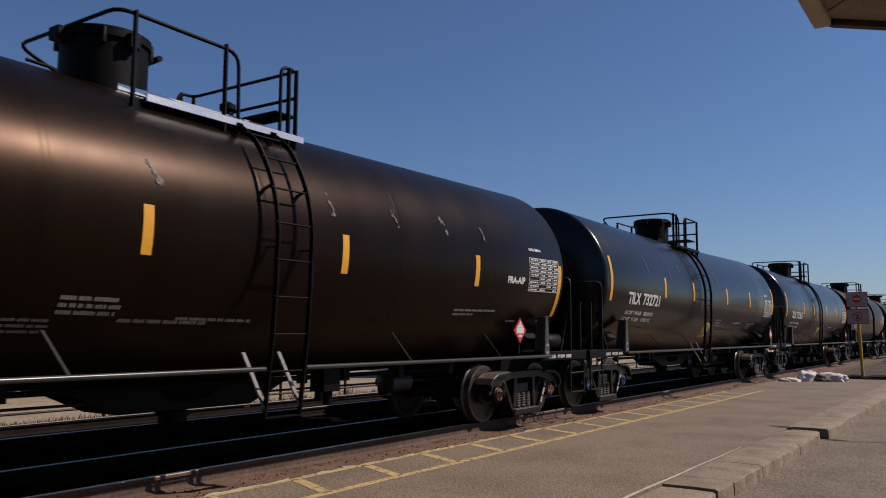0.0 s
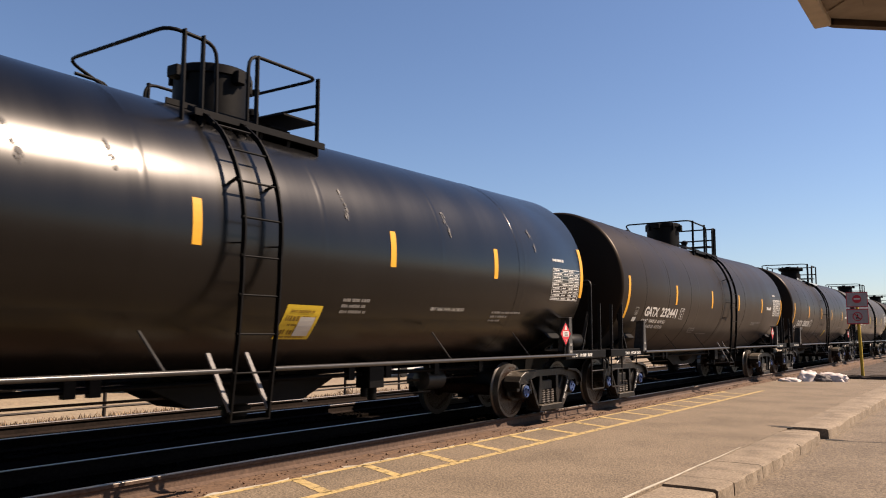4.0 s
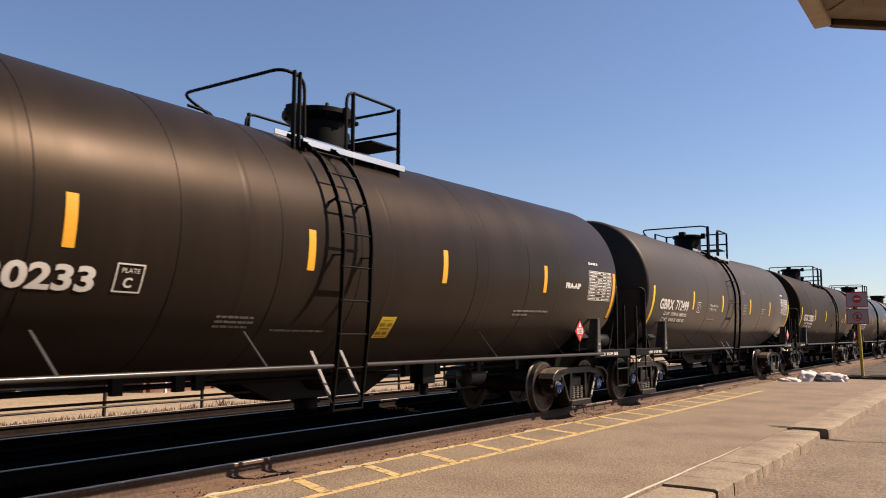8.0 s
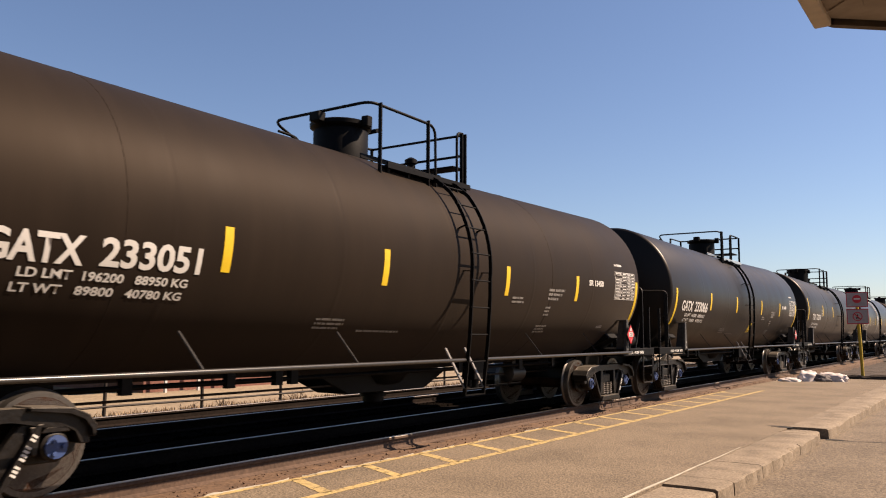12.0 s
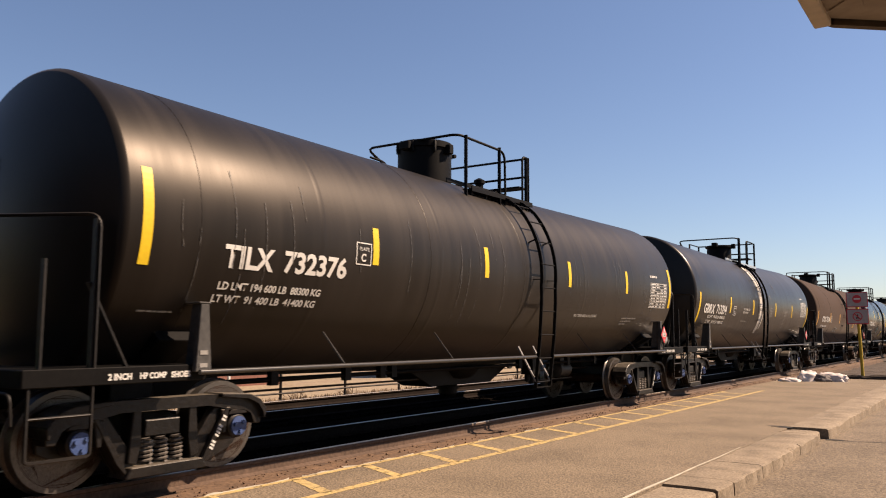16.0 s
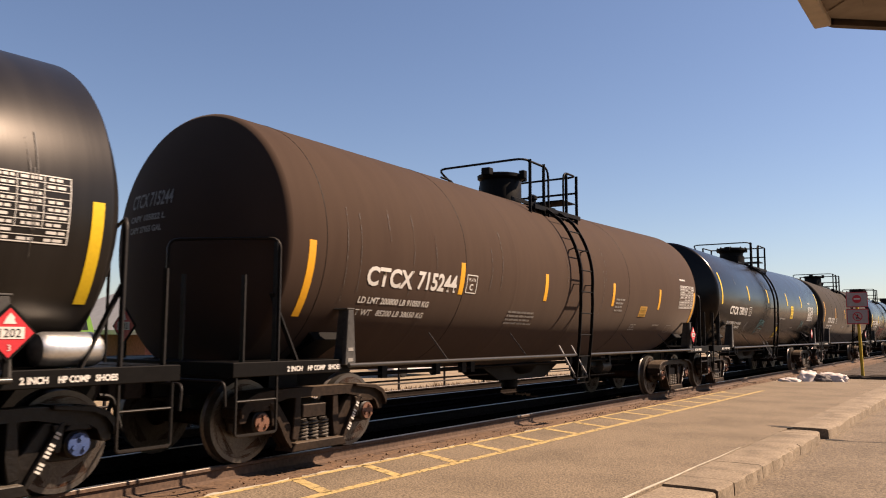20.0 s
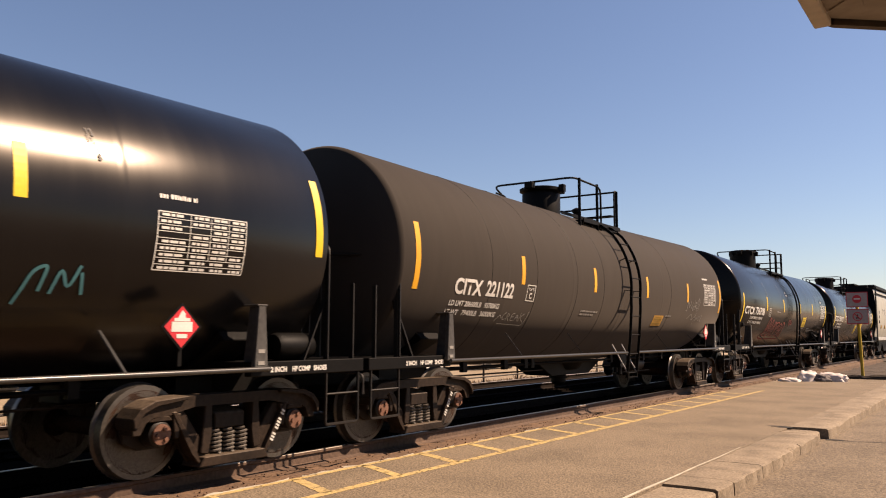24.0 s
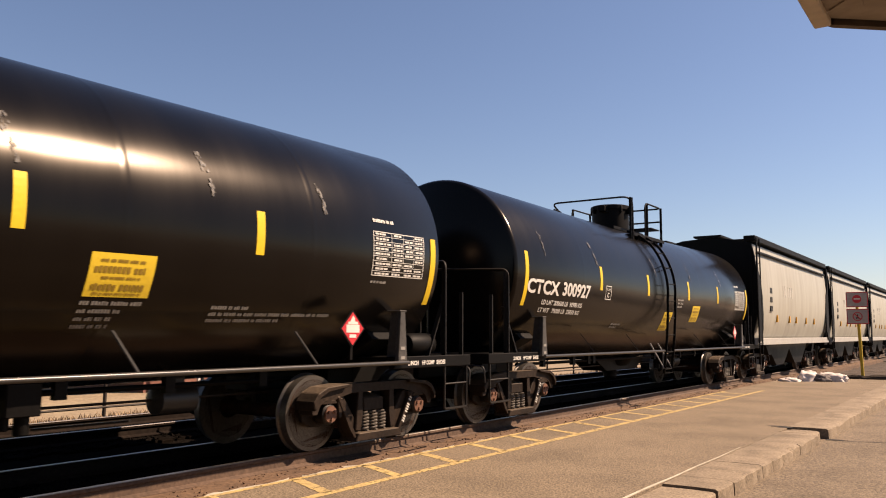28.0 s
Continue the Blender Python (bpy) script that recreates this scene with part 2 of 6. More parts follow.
def slice_rows(bm, step):
    ys = [v.co.y for v in bm.verts]
    lo, hi = min(ys), max(ys)
    k = math.floor(lo / step) + 1
    while k * step < hi:
        bmesh.ops.bisect_plane(bm, geom=bm.verts[:] + bm.edges[:] + bm.faces[:], plane_co=(0, k * step, 0), plane_no=(0, 1, 0))
        k += 1

# ---- ground, tracks, platform ----
rng = random.Random(7)


def strip(x0, x1, y0, y1, z0, z1, nx, ny, rough, seed):
    """An uneven sheet with a skirt down to z0."""
    bm = bmesh.new()
    noise_at = Vector((seed, seed * 2.3, 0))
    rows = []
    for j in range(ny + 1):
        y = y0 + (y1 - y0) * (j / ny)
        rows.append([bm.verts.new((x0 + (x1 - x0) * i / nx, y,
                                   z1 + rough * noise.noise(Vector((i * 0.9, y * 1.7, seed)) + noise_at)
                                   + rough * 0.6 * noise.noise(Vector((i * 2.9, y * 5.3, seed)) + noise_at))) for i in range(nx + 1)])
    for a, b in zip(rows, rows[1:]):
        for i in range(nx):
            bm.faces.new((a[i], a[i + 1], b[i + 1], b[i]))
    edge = [r[0] for r in rows], [r[-1] for r in rows]
    for e in edge:
        low = [bm.verts.new((v.co.x, v.co.y, z0)) for v in e]
        for a, b, c, d in zip(e, e[1:], low[1:], low):
            bm.faces.new((a, b, c, d))
    return bm


bm = bmesh.new()
box(bm, -1500, 1500, -1500, 2500, -1.6, -0.95)
setting("ground", bm, dry_ground, "wide dry sandy ground of the rail yard", "ground")

setting("ballast_near", strip(-D - 1.75, -D + 0.62, -60, 240, -1.0, -0.185, 8, 900, 0.035, 3), ballast, "oily ballast under the freight track, blackened for shade", "ballast")
setting("trackside_dirt", strip(-D + 0.62, -6.2, -12, 60, -1.0, -0.165, 7, 420, 0.03, 5), dirt, "brown trackside dirt and gravel between rail and platform", "dirt")
setting("trackside_dirt_far", strip(-D + 0.62, -1.0, 60, 240, -1.0, -0.25, 10, 200, 0.05, 15), end_earth, "brown trackside dirt beyond the platform end", "dirt")
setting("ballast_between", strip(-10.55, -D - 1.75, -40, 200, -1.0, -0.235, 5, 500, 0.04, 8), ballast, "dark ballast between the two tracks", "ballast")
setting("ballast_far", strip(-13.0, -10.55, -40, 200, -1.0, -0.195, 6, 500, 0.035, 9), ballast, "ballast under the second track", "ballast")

bm = bmesh.new()
box(bm, -6.2, -2.932, -14, 31.5, -1.0, -0.10)
platform = setting("platform", bm, asphalt, "worn tan asphalt station platform", "platform")
bm = bmesh.new()
box(bm, -2.62, 40, -14, 34, -1.0, -0.25)
setting("pavement_lot", bm, lot_asphalt, "lower worn tan asphalt beside the platform kerb", "pavement")
bm = strip(-2.62, 40, 34, 60, -1.0, -0.34, 60, 40, 0.08, 25)
setting("lot_end_dirt", bm, end_earth, "dark bare earth past the end of the paved lot", "dirt")
setting("platform_end_dirt", strip(-6.2, -2.62, 31.5, 60, -1.0, -0.32, 10, 80, 0.08, 22), end_earth, "dark bare earth past the end of the platform", "dirt")


# low heap added past the platform end for a dark, shaded near face
bm = bmesh.new()
rows = []
for i in range(81):
    x = -4.75 + 9.5 * i / 80
    top = 0.05 + 0.16 * min(1, i / 30) + 0.07 * noise.noise(Vector((x * 1.9, 3, 0))) + 0.03 * noise.noise(Vector((x * 6, 8, 0)))
    foot = 33.0 + 0.25 * noise.noise(Vector((x * 0.9, 0, 5)))
    rows.append([bm.verts.new((x, foot + d, z)) for d, z in ((0, -0.36), (0.03, top - 0.16), (0.10, top - 0.10), (0.50, top - 0.14), (1.5, -0.36))])
for u, v in zip(rows, rows[1:]):
    for k in range(4):
        bm.faces.new((u[k], u[k + 1], v[k + 1], v[k]))
setting("spoil_heap", bm, end_earth, "low earth heap added past the platform end for its shaded face", "dirt")


def rail_profile():
    h, f = 0.0365, 0.07
    return [(-f, -0.171), (f, -0.171), (f, -0.16), (0.012, -0.135), (0.009, -0.05), (h, -0.036), (h, -0.006), (0.03, 0.0),
            (-0.03, 0.0), (-h, -0.006), (-h, -0.036), (-0.009, -0.05), (-0.012, -0.135), (-f, -0.16)]


def rail(name, x, y0, y1, label, web=rail_rust):
    bm = bmesh.new()
    prism(bm, rail_profile(), y0, y1, 'Y')
    for v in bm.verts:
        v.co.x += x
    ob = setting(name, bm, [web, rail_top], label, "rail")
    for p in ob.data.polygons:
        if p.center.z > -0.008:
            p.material_index = 1
    return ob


rail("rail_near", -D + 0.755, -60, 240, "steel rail with a polished head and rusty brown web")
for nm, x in (("rail_inner", -D - 0.755), ("rail_second_near", -11.03), ("rail_second_far", -12.54)):
    rail(nm, x, -60, 240, "steel rail with a polished head and a web coloured dark for shade", rail_shaded)


def tie(bm):
    box(bm, -1.3, 1.3, -0.11, 0.11, -0.37, -0.182)


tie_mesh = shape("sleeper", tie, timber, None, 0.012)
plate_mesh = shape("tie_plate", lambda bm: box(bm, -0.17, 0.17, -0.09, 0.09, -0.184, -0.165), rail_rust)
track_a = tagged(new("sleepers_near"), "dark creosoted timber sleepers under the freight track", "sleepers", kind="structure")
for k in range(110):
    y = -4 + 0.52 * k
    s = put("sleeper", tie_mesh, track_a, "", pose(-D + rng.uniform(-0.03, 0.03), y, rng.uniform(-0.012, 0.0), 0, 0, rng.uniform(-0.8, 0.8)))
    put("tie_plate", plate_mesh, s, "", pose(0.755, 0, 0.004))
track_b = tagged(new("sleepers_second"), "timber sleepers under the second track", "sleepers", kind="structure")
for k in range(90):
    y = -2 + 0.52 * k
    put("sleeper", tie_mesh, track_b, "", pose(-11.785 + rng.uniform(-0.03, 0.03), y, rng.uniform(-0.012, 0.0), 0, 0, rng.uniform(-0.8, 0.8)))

# loose stones beside the rail, and in the ballast
def stones(name, x0, x1, y0, y1, z, n, size, material, label, seed):
    r = random.Random(seed)
    vs, fs = [], []
    for _ in range(n):
        y = y0 + (y1 - y0) * r.random() ** 1.4
        c = Vector((r.uniform(x0, x1), y, z))
        s = size * r.uniform(0.5, 1.5)
        b = len(vs)
        q = Euler((r.random() * 6, r.random() * 6, r.random() * 6)).to_matrix()
        for p in ((1, 0, 0), (-1, 0, 0), (0, 1, 0), (0, -1, 0), (0, 0, 1), (0, 0, -1)):
            vs.append(c + q @ (Vector(p) * s * r.uniform(0.6, 1.2)))
        for i, j, k in ((0, 2, 4), (2, 1, 4), (1, 3, 4), (3, 0, 4), (2, 0, 5), (1, 2, 5), (3, 1, 5), (0, 3, 5)):
            fs.append((b + i, b + j, b + k))
    me = bpy.data.meshes.new(name)
    me.from_pydata([tuple(v) for v in vs], [], fs)
    me.materials.append(material)
    return tagged(new(name, me), label, "gravel", kind="stuff")


stones("trackside_gravel", -D + 0.85, -6.22, 2, 40, -0.16, 1300, 0.014, dirt, "loose brown gravel along the track", 1)
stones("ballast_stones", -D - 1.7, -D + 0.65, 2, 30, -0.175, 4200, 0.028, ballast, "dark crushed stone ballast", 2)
stones("ballast_stones_second", -13.0, -10.5, 3, 30, -0.18, 3600, 0.028, ballast, "crushed stone ballast of the second track", 4)

# ---- platform markings ----
marking = tagged(new("platform_marking"), "worn yellow ladder-shaped safety marking along the platform edge", "marking", kind="structure")


def paint_strip(p, q, w, material, name="stripe"):
    bm = bmesh.new()
    n = max(2, int((Vector(q) - Vector(p)).length / 0.12))
    p, q = Vector((*p, 0)), Vector((*q, 0))
    a = (q - p).normalized()
    s = Vector((-a.y, a.x, 0))
    rows = []
    for i in range(n + 1):
        c = p + (q - p) * (i / n)
        l, r = (w / 2 * (1 + rng.uniform(-0.10, 0.08)) for _ in range(2))
        rows.append([bm.verts.new((*(c + s * d).xy, z)) for d, z in ((-l, -0.0965), (r, -0.0965))])
    for u, v in zip(rows, rows[1:]):
        for k in range(1):
            bm.faces.new((u[k], u[k + 1], v[k + 1], v[k]))
    return part(name, bm, material, marking)


paint_strip((-5.37, 3.0), (-5.37, 23.4), 0.115, yellow_paint, "line")
paint_strip((-6.15, 3.0), (-6.15, 22.5), 0.085, yellow_paint, "line")
for k in range(16):
    y = 5.08 + 1.125 * k
    paint_strip((-6.13, y + 0.03), (-5.41, y - 0.29), 0.135, yellow_paint, "rung")
edge_slab = tagged(new("platform_edge_patch"), "broken cream-coloured concrete edging of the platform", "edging", kind="structure")
for y0, y1, w in ((2.8, 3.7, 0.18), (4.85, 6.35, 0.18), (6.55, 7.9, 0.20), (7.8, 8.6, 0.16), (8.8, 9.55, 0.14), (10.2, 10.6, 0.06), (11.6, 12.1, 0.05)):
    bm = bmesh.new()
    n = 18
    rows = []
    for i in range(n + 1):
        y = y0 + (y1 - y0) * i / n
        t = min(1, 2.6 * min(i, n - i) / n + 0.04) * (0.8 + 0.4 * rng.random())
        a, b = -6.36 - w * t * rng.uniform(0.25, 0.65), -6.36 + w * t * rng.uniform(0.4, 0.65)
        rows.append([bm.verts.new(c) for c in ((a, y, -0.2), (a, y, -0.146 + rng.uniform(-.008, .006)), (b, y, -0.126 + rng.uniform(-.006, .008)), (b, y, -0.2))])
    for u, v in zip(rows, rows[1:]):
        for k in range(3):
            bm.faces.new((u[k], u[k + 1], v[k + 1], v[k]))
    for e in (rows[0], rows[-1]):
        bm.faces.new(e)
    part("slab", bm, cream_paint, edge_slab)

# ---- kerb ----
near_black = surface("near_black", (0.01603, 0.01389, 0.01176), 0.9, vary=0.3, grain=30, bump=0.3)
# Front fascia coloured dark brown to hold the shade on its inner face.
shaded_fascia = surface("fascia_shaded", (0.1085, 0.07515, 0.0501), 0.7, vary=0.2, grain=16, bump=0.06)
kerb = tagged(new("kerb"), "old tan concrete kerb of short chipped blocks, broken in two places", "kerb", kind="structure")


def kerb_block(bm, y0, y1, shift, drop):
    """One stretch of kerb, chipped along its front edge; the chips run on from block to block."""
    rows = []
    n = max(2, round((y1 - y0) / 0.075))
    w, h = 0.58, 0.165 - drop
    for i in range(n + 1):
        y = y0 + (y1 - y0) * i / n
        p = Vector((shift * 9, y * 3.1, 0.0))
        chip = 0.018 + 0.075 * max(0, noise.noise(p)) + 0.012 * abs(noise.noise(p * 4.3))
        top = h + 0.008 * noise.noise(p * 0.7 + Vector((5, 0, 0))) + 0.004 * noise.noise(p * 5)
        groove = 0.014 if i in (0, n) else 0.0
        out = w / 2 + shift - groove + 0.012 * noise.noise(p * 1.7 + Vector((0, 0, 3)))
        rows.append([bm.verts.new(q) for q in ((-w / 2, y, -0.2), (-w / 2, y, top - 0.004), (0.02, y, top), (out - chip * 1.5, y, top - 0.004), (out, y, top - chip), (out + 0.006, y, 0.0), (out + 0.006, y, -0.2))])
    for u, v in zip(rows, rows[1:]):
        for k in range(6):
            bm.faces.new((u[k], u[k + 1], v[k + 1], v[k]))
    bm.faces.new(rows[0])
    bm.faces.new(rows[-1][::-1])


y = 1.6
while y < 31.4:
    ln = rng.uniform(0.34, 0.66)
    gap, drop, shift = 0.0, 0.014, rng.uniform(-0.006, 0.006)
    if y < 8.2:
        drop, shift = 0.040, -0.02
    elif y > 14.4:
        drop, shift = 0.0, 0.03
    for stop, wide in ((8.27, 0.03), (10.1, 0.025), (13.72, 0.10), (14.36, 0.09)):
        if y < stop < y + ln + 0.12:
            ln, gap = stop - y, wide
    if 13.75 < y < 14.3:
        drop, shift = 0.03, -0.09
    bm = bmesh.new()
    kerb_block(bm, y, y + ln, shift, drop)
    part("block", bm, concrete, kerb, smooth=35, m=pose(-2.64, 0, -0.25))
    y += ln + gap
# Dark flat patches paint in the shade beside the broken kerb joint.
for yk in (14.42,):
    for pts, z in (([(-3.2, -0.03), (-3.02, -0.09), (-2.86, -0.1), (-2.86, 0.1), (-2.98, 0.05)], -0.096), ([(-2.36, -0.12), (-2.20, -0.08), (-2.05, 0.0), (-2.23, 0.06), (-2.36, 0.08)], -0.246)):
        bm = bmesh.new()
        prism(bm, [(x, yk + y) for x, y in pts], z - 0.01, z, 'Z')
        part("tar_patch", bm, near_black, kerb, "dark patch painting in the shade of the broken joint")
bm = bmesh.new()
rows = []
for i in range(101):
    yy = 1.5 + i * 0.1
    c, k = -2.962 + 0.005 * math.sin(i * 0.37), 0.021 * (0.6 + 0.6 * abs(noise.noise(Vector((0, yy * 2.3, 9))))) * min(1, (101 - i) / 40)
    rows.append([bm.verts.new(p) for p in ((c - k, yy, -0.104), (c - k, yy, -0.094), (c + k, yy, -0.094), (c + k, yy, -0.104))])
for u, v in zip(rows, rows[1:]):
    for k in range(3):
        bm.faces.new((u[k], u[k + 1], v[k + 1], v[k]))
setting("kerb_joint", bm, cream_paint, "pale mortar joint between platform and kerb", "joint")

# dark lines across the paving


def crack(p, q, w, z, seed):
    r = random.Random(seed)
    bm = bmesh.new()
    p, q = Vector((*p, z)), Vector((*q, z))
    a = (q - p).normalized()
    s = Vector((-a.y, a.x, 0))
    n = 26
    rows = []
    off = 0
    for i in range(n + 1):
        off += r.uniform(-0.02, 0.02)
        c = p + (q - p) * (i / n) + s * off
        k = w * r.uniform(0.4, 1.1) * min(1, 4 * min(i, n - i) / n + 0.1)
        rows.append([bm.verts.new(c + s * k), bm.verts.new(c - s * k)])
    for u, v in zip(rows, rows[1:]):
        bm.faces.new((u[0], u[1], v[1], v[0]))
    return bm


setting("platform_crack", crack((-3.30, 14.55), (-2.94, 14.45), 0.05, -0.097, 3), near_black, "dark line across the platform asphalt", "crack")
setting("pavement_crack", crack((-2.32, 14.25), (0.9, 15.3), 0.04, -0.247, 4), near_black, "dark line across the lower asphalt", "crack")

# ---- station eave over the camera ----
plan = [(-0.60, -9.0), (-0.60, 4.30), (1.95, 6.50), (6.0, 6.50), (6.0, -9.0)]
bm = bmesh.new()
prism(bm, plan, 3.012, 3.34, 'Z')
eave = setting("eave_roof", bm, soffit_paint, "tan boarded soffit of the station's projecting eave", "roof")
bm = bmesh.new()
box(bm, -0.68, -0.60, -9.0, 4.33, 2.98, 3.36)
part("fascia", bm, fascia_paint, eave, "pale painted fascia board", bevel=0.006)
bm = bmesh.new()
prism(bm, [(-0.62, 4.332), (-0.60, 4.372), (1.95, 6.605), (2.0, 6.55), (-0.585, 4.332)], 2.985, 3.36, 'Z')
part("fascia", bm, shaded_fascia, eave, "fascia board coloured dark brown for shade")
bm = bmesh.new()
prism(bm, [(-0.72, -9.0), (-0.70, 4.32), (-0.64, 4.36), (1.95, 6.61), (6.05, 6.66), (6.05, -9.0)], 3.362, 3.40, 'Z')
part("roof_edge", bm, dark_steel, eave)
bm = bmesh.new()
obox(bm, (-0.57, 4.20, 3.008), (2.2, 1.2, 3.008), 0.05, 0.006)
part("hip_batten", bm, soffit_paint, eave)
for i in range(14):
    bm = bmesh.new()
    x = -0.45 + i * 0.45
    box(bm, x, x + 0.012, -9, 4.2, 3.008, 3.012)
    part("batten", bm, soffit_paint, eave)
# Unseen wall under the eave, made long to hold skylight off the train.
bm = bmesh.new()
box(bm, 3.2, 3.5, -30.0, 3.4, -0.25, 3.04)
setting("wall_station", bm, fascia_paint, "plain tan station wall, unseen, made long to cut skylight", "wall")
# Unseen roof, added to block the sky behind the camera.
bm = bmesh.new()
prism(bm, [(1.0, 3.41), (11.0, 3.41), (6.0, 6.4)], -30.0, 2.0, 'Y')
setting("roof_station", bm, dark_steel, "plain dark pitched roof, unseen, added to cut skylight", "roof")

# ---- tank cars ----
R, ZC = 1.555, 2.400      # jacket radius and height of its axis
SLOPE = 0.012             # rise of the shell's axis from its middle to the ends, for each metre


def wrap(bm, y0, z0, off=0.006):
    """Lays flat work (x along the car, y up) on the shell at y0, with its foot at the height z0."""
    t0 = math.asin(max(-1, min(1, (z0 - ZC - SLOPE * abs(y0)) / R)))
    for v in bm.verts:
        t = t0 + v.co.y / R
        y = y0 + v.co.x
        v.co = Vector(((R + off) * math.cos(t), y, ZC + SLOPE * abs(y) + (R + off) * math.sin(t)))


def on_shell(name, bm, y0, z0, material, parent, label="", off=0.006, step=0.11):
    slice_rows(bm, step)
    wrap(bm, y0, z0, off)
    ob = part(name, bm, material, parent, label)
    if name in ("stencil", "printed_line", "scuff", "rain_streak", "lettering"):
        ob["kind"] = "stuff"
    return ob


def rect(bm, x0, x1, y0, y1):
    v = [bm.verts.new((x, y, 0)) for x, y in ((x0, y0), (x1, y0), (x1, y1), (x0, y1))]
    bm.faces.new(v)


def shell_profile(lead, trail):
    """Straight shell: a shallow dished leading head behind a tight knuckle, a deeper trailing one."""
    front = [(0.02, 0.40)]
    for i in range(1, 15):
        r = (R - 0.045) * i / 14
        front.append((r, 0.07 + 0.33 * (1 - (r / (R - 0.045)) ** 2)))
    front.insert(-1, (R - 0.062, 0.07 + 0.33 * (1 - ((R - 0.062) / (R - 0.045)) ** 2)))
    front += [(R - 0.040, 0.066), (R - 0.024, 0.052), (R - 0.010, 0.030), (R - 0.002, 0.010), (R, 0.0)]
    head = [(0.02, 0.70)]
    for i in range(1, 12):
        r = (R - 0.05) * i / 11
        head.append((r, 0.055 + 0.645 * (1 - (r / (R - 0.05)) ** 2)))
    head += [(R - 0.022, 0.033), (R - 0.006, 0.014), (R, 0.0)]
    prof = [(r, -lead - q) for r, q in front]
    for s in [-4.7 + 2.35 * i for i in range(5)]:
        prof += [(R, s - 0.055), (R, s - 0.04), (R + 0.0015, s - 0.02), (R + 0.0015, s + 0.02), (R, s + 0.04), (R, s + 0.055)]
    return prof + [(r, trail + q) for r, q in reversed(head)]


def build_shell(bm, lead, trail):
    lathe(bm, shell_profile(lead, trail), 96, 'Y', (0, 0, ZC))
    for v in bm.verts:
        v.co.z += SLOPE * abs(v.co.y)


def build_side_frame(bm):
    """Cast side frame: hooded pedestals over the bearings, top chord, sloping legs, columns and spring seat."""
    top = [(-1.20, 0.46), (-1.215, 0.60), (-1.16, 0.69), (-1.03, 0.755), (-0.8, 0.79), (-0.5, 0.80), (0.5, 0.80), (0.8, 0.79), (1.03, 0.755), (1.16, 0.69), (1.215, 0.60), (1.20, 0.46),
           (1.11, 0.46), (1.07, 0.58), (1.0, 0.62), (0.78, 0.62), (0.66, 0.66), (0.5, 0.70), (-0.5, 0.70), (-0.66, 0.66), (-0.78, 0.62), (-1.0, 0.62), (-1.07, 0.58), (-1.11, 0.46)]
    prism(bm, top, -0.10, 0.10)
    for s in (-1, 1):
        hood = [(s * 1.225, 0.52), (s * 1.235, 0.62), (s * 1.15, 0.72), (s * 1.0, 0.785), (s * 0.62, 0.81), (s * 0.62, 0.77), (s * 0.98, 0.745), (s * 1.12, 0.685), (s * 1.19, 0.60), (s * 1.19, 0.52)]
        prism(bm, hood, -0.15, 0.16)
        leg = [(s * 0.76, 0.66), (s * 0.60, 0.66), (s * 0.32, 0.28), (s * 0.30, 0.12), (s * 0.42, 0.13), (s * 0.52, 0.24)]
        prism(bm, leg, -0.05, 0.05)
        for e in (-0.10, 0.06):
            rib = [(s * 0.78, 0.66), (s * 0.72, 0.66), (s * 0.46, 0.23), (s * 0.40, 0.12), (s * 0.44, 0.12), (s * 0.53, 0.24)]
            prism(bm, rib, e, e + 0.05)
        col = [(s * 0.36, 0.70), (s * 0.27, 0.70), (s * 0.27, 0.40), (s * 0.30, 0.2), (s * 0.40, 0.22)]
        prism(bm, col, -0.085, 0.085)
        jaw = [(s * 0.66, 0.64), (s * 0.68, 0.40), (s * 0.73, 0.40), (s * 0.765, 0.64)]
        prism(bm, jaw, -0.10, 0.10)
        # inner plate added behind the pedestal to shade the wheel
        prism(bm, [(s * 0.64, 0.34), (s * 0.76, 0.30), (s * 1.02, 0.30), (s * 1.18, 0.38), (s * 1.20, 0.60), (s * 1.0, 0.76), (s * 0.64, 0.76)], -0.135, -0.085)
        prism(bm, [(s * 0.76, 0.575), (s * 1.02, 0.575), (s * 0.98, 0.63), (s * 0.80, 0.63)], -0.11, 0.10)
    prism(bm, [(-0.46, 0.09), (0.46, 0.09), (0.40, 0.19), (-0.40, 0.19)], -0.15, 0.15)


def build_spring(bm):
    pts = []
    for k in range(49):
        a = k / 8 * 2 * math.pi
        pts.append((0.055 * math.cos(a), 0.055 * math.sin(a), 0.19 + 0.24 * k / 48))
    tube(bm, pts, 0.014, 5)


def build_bolster(bm):
    prism(bm, [(-1.06, 0.44), (1.06, 0.44), (1.06, 0.60), (0.4, 0.74), (-0.4, 0.74), (-1.06, 0.60)], -0.2, 0.2, 'Y')


def build_wheelset(bm):
    """Axle with two wheels, turning about x."""
    lathe(bm, [(0.09, -1.02), (0.09, 1.02)], 12, 'X')
    for s in (-1, 1):
        lathe(bm, [(0.10, s * 0.62), (0.14, s * 0.66), (0.15, s * 0.70), (0.30, s * 0.725), (0.36, s * 0.722), (0.385, s * 0.71), (0.40, s * 0.69)], 32, 'X')
        lathe(bm, [(0.13, s * 0.86), (0.16, s * 0.85), (0.20, s * 0.765), (0.30, s * 0.742), (0.355, s * 0.745), (0.385, s * 0.79), (0.405, s * 0.826)], 32, 'X')


def build_tyre(bm):
    for s in (-1, 1):
        lathe(bm, [(0.40, s * 0.69), (0.482, s * 0.69), (0.485, s * 0.705), (0.462, s * 0.73), (0.457, s * 0.78), (0.453, s * 0.825), (0.40, s * 0.826)], 40, 'X')


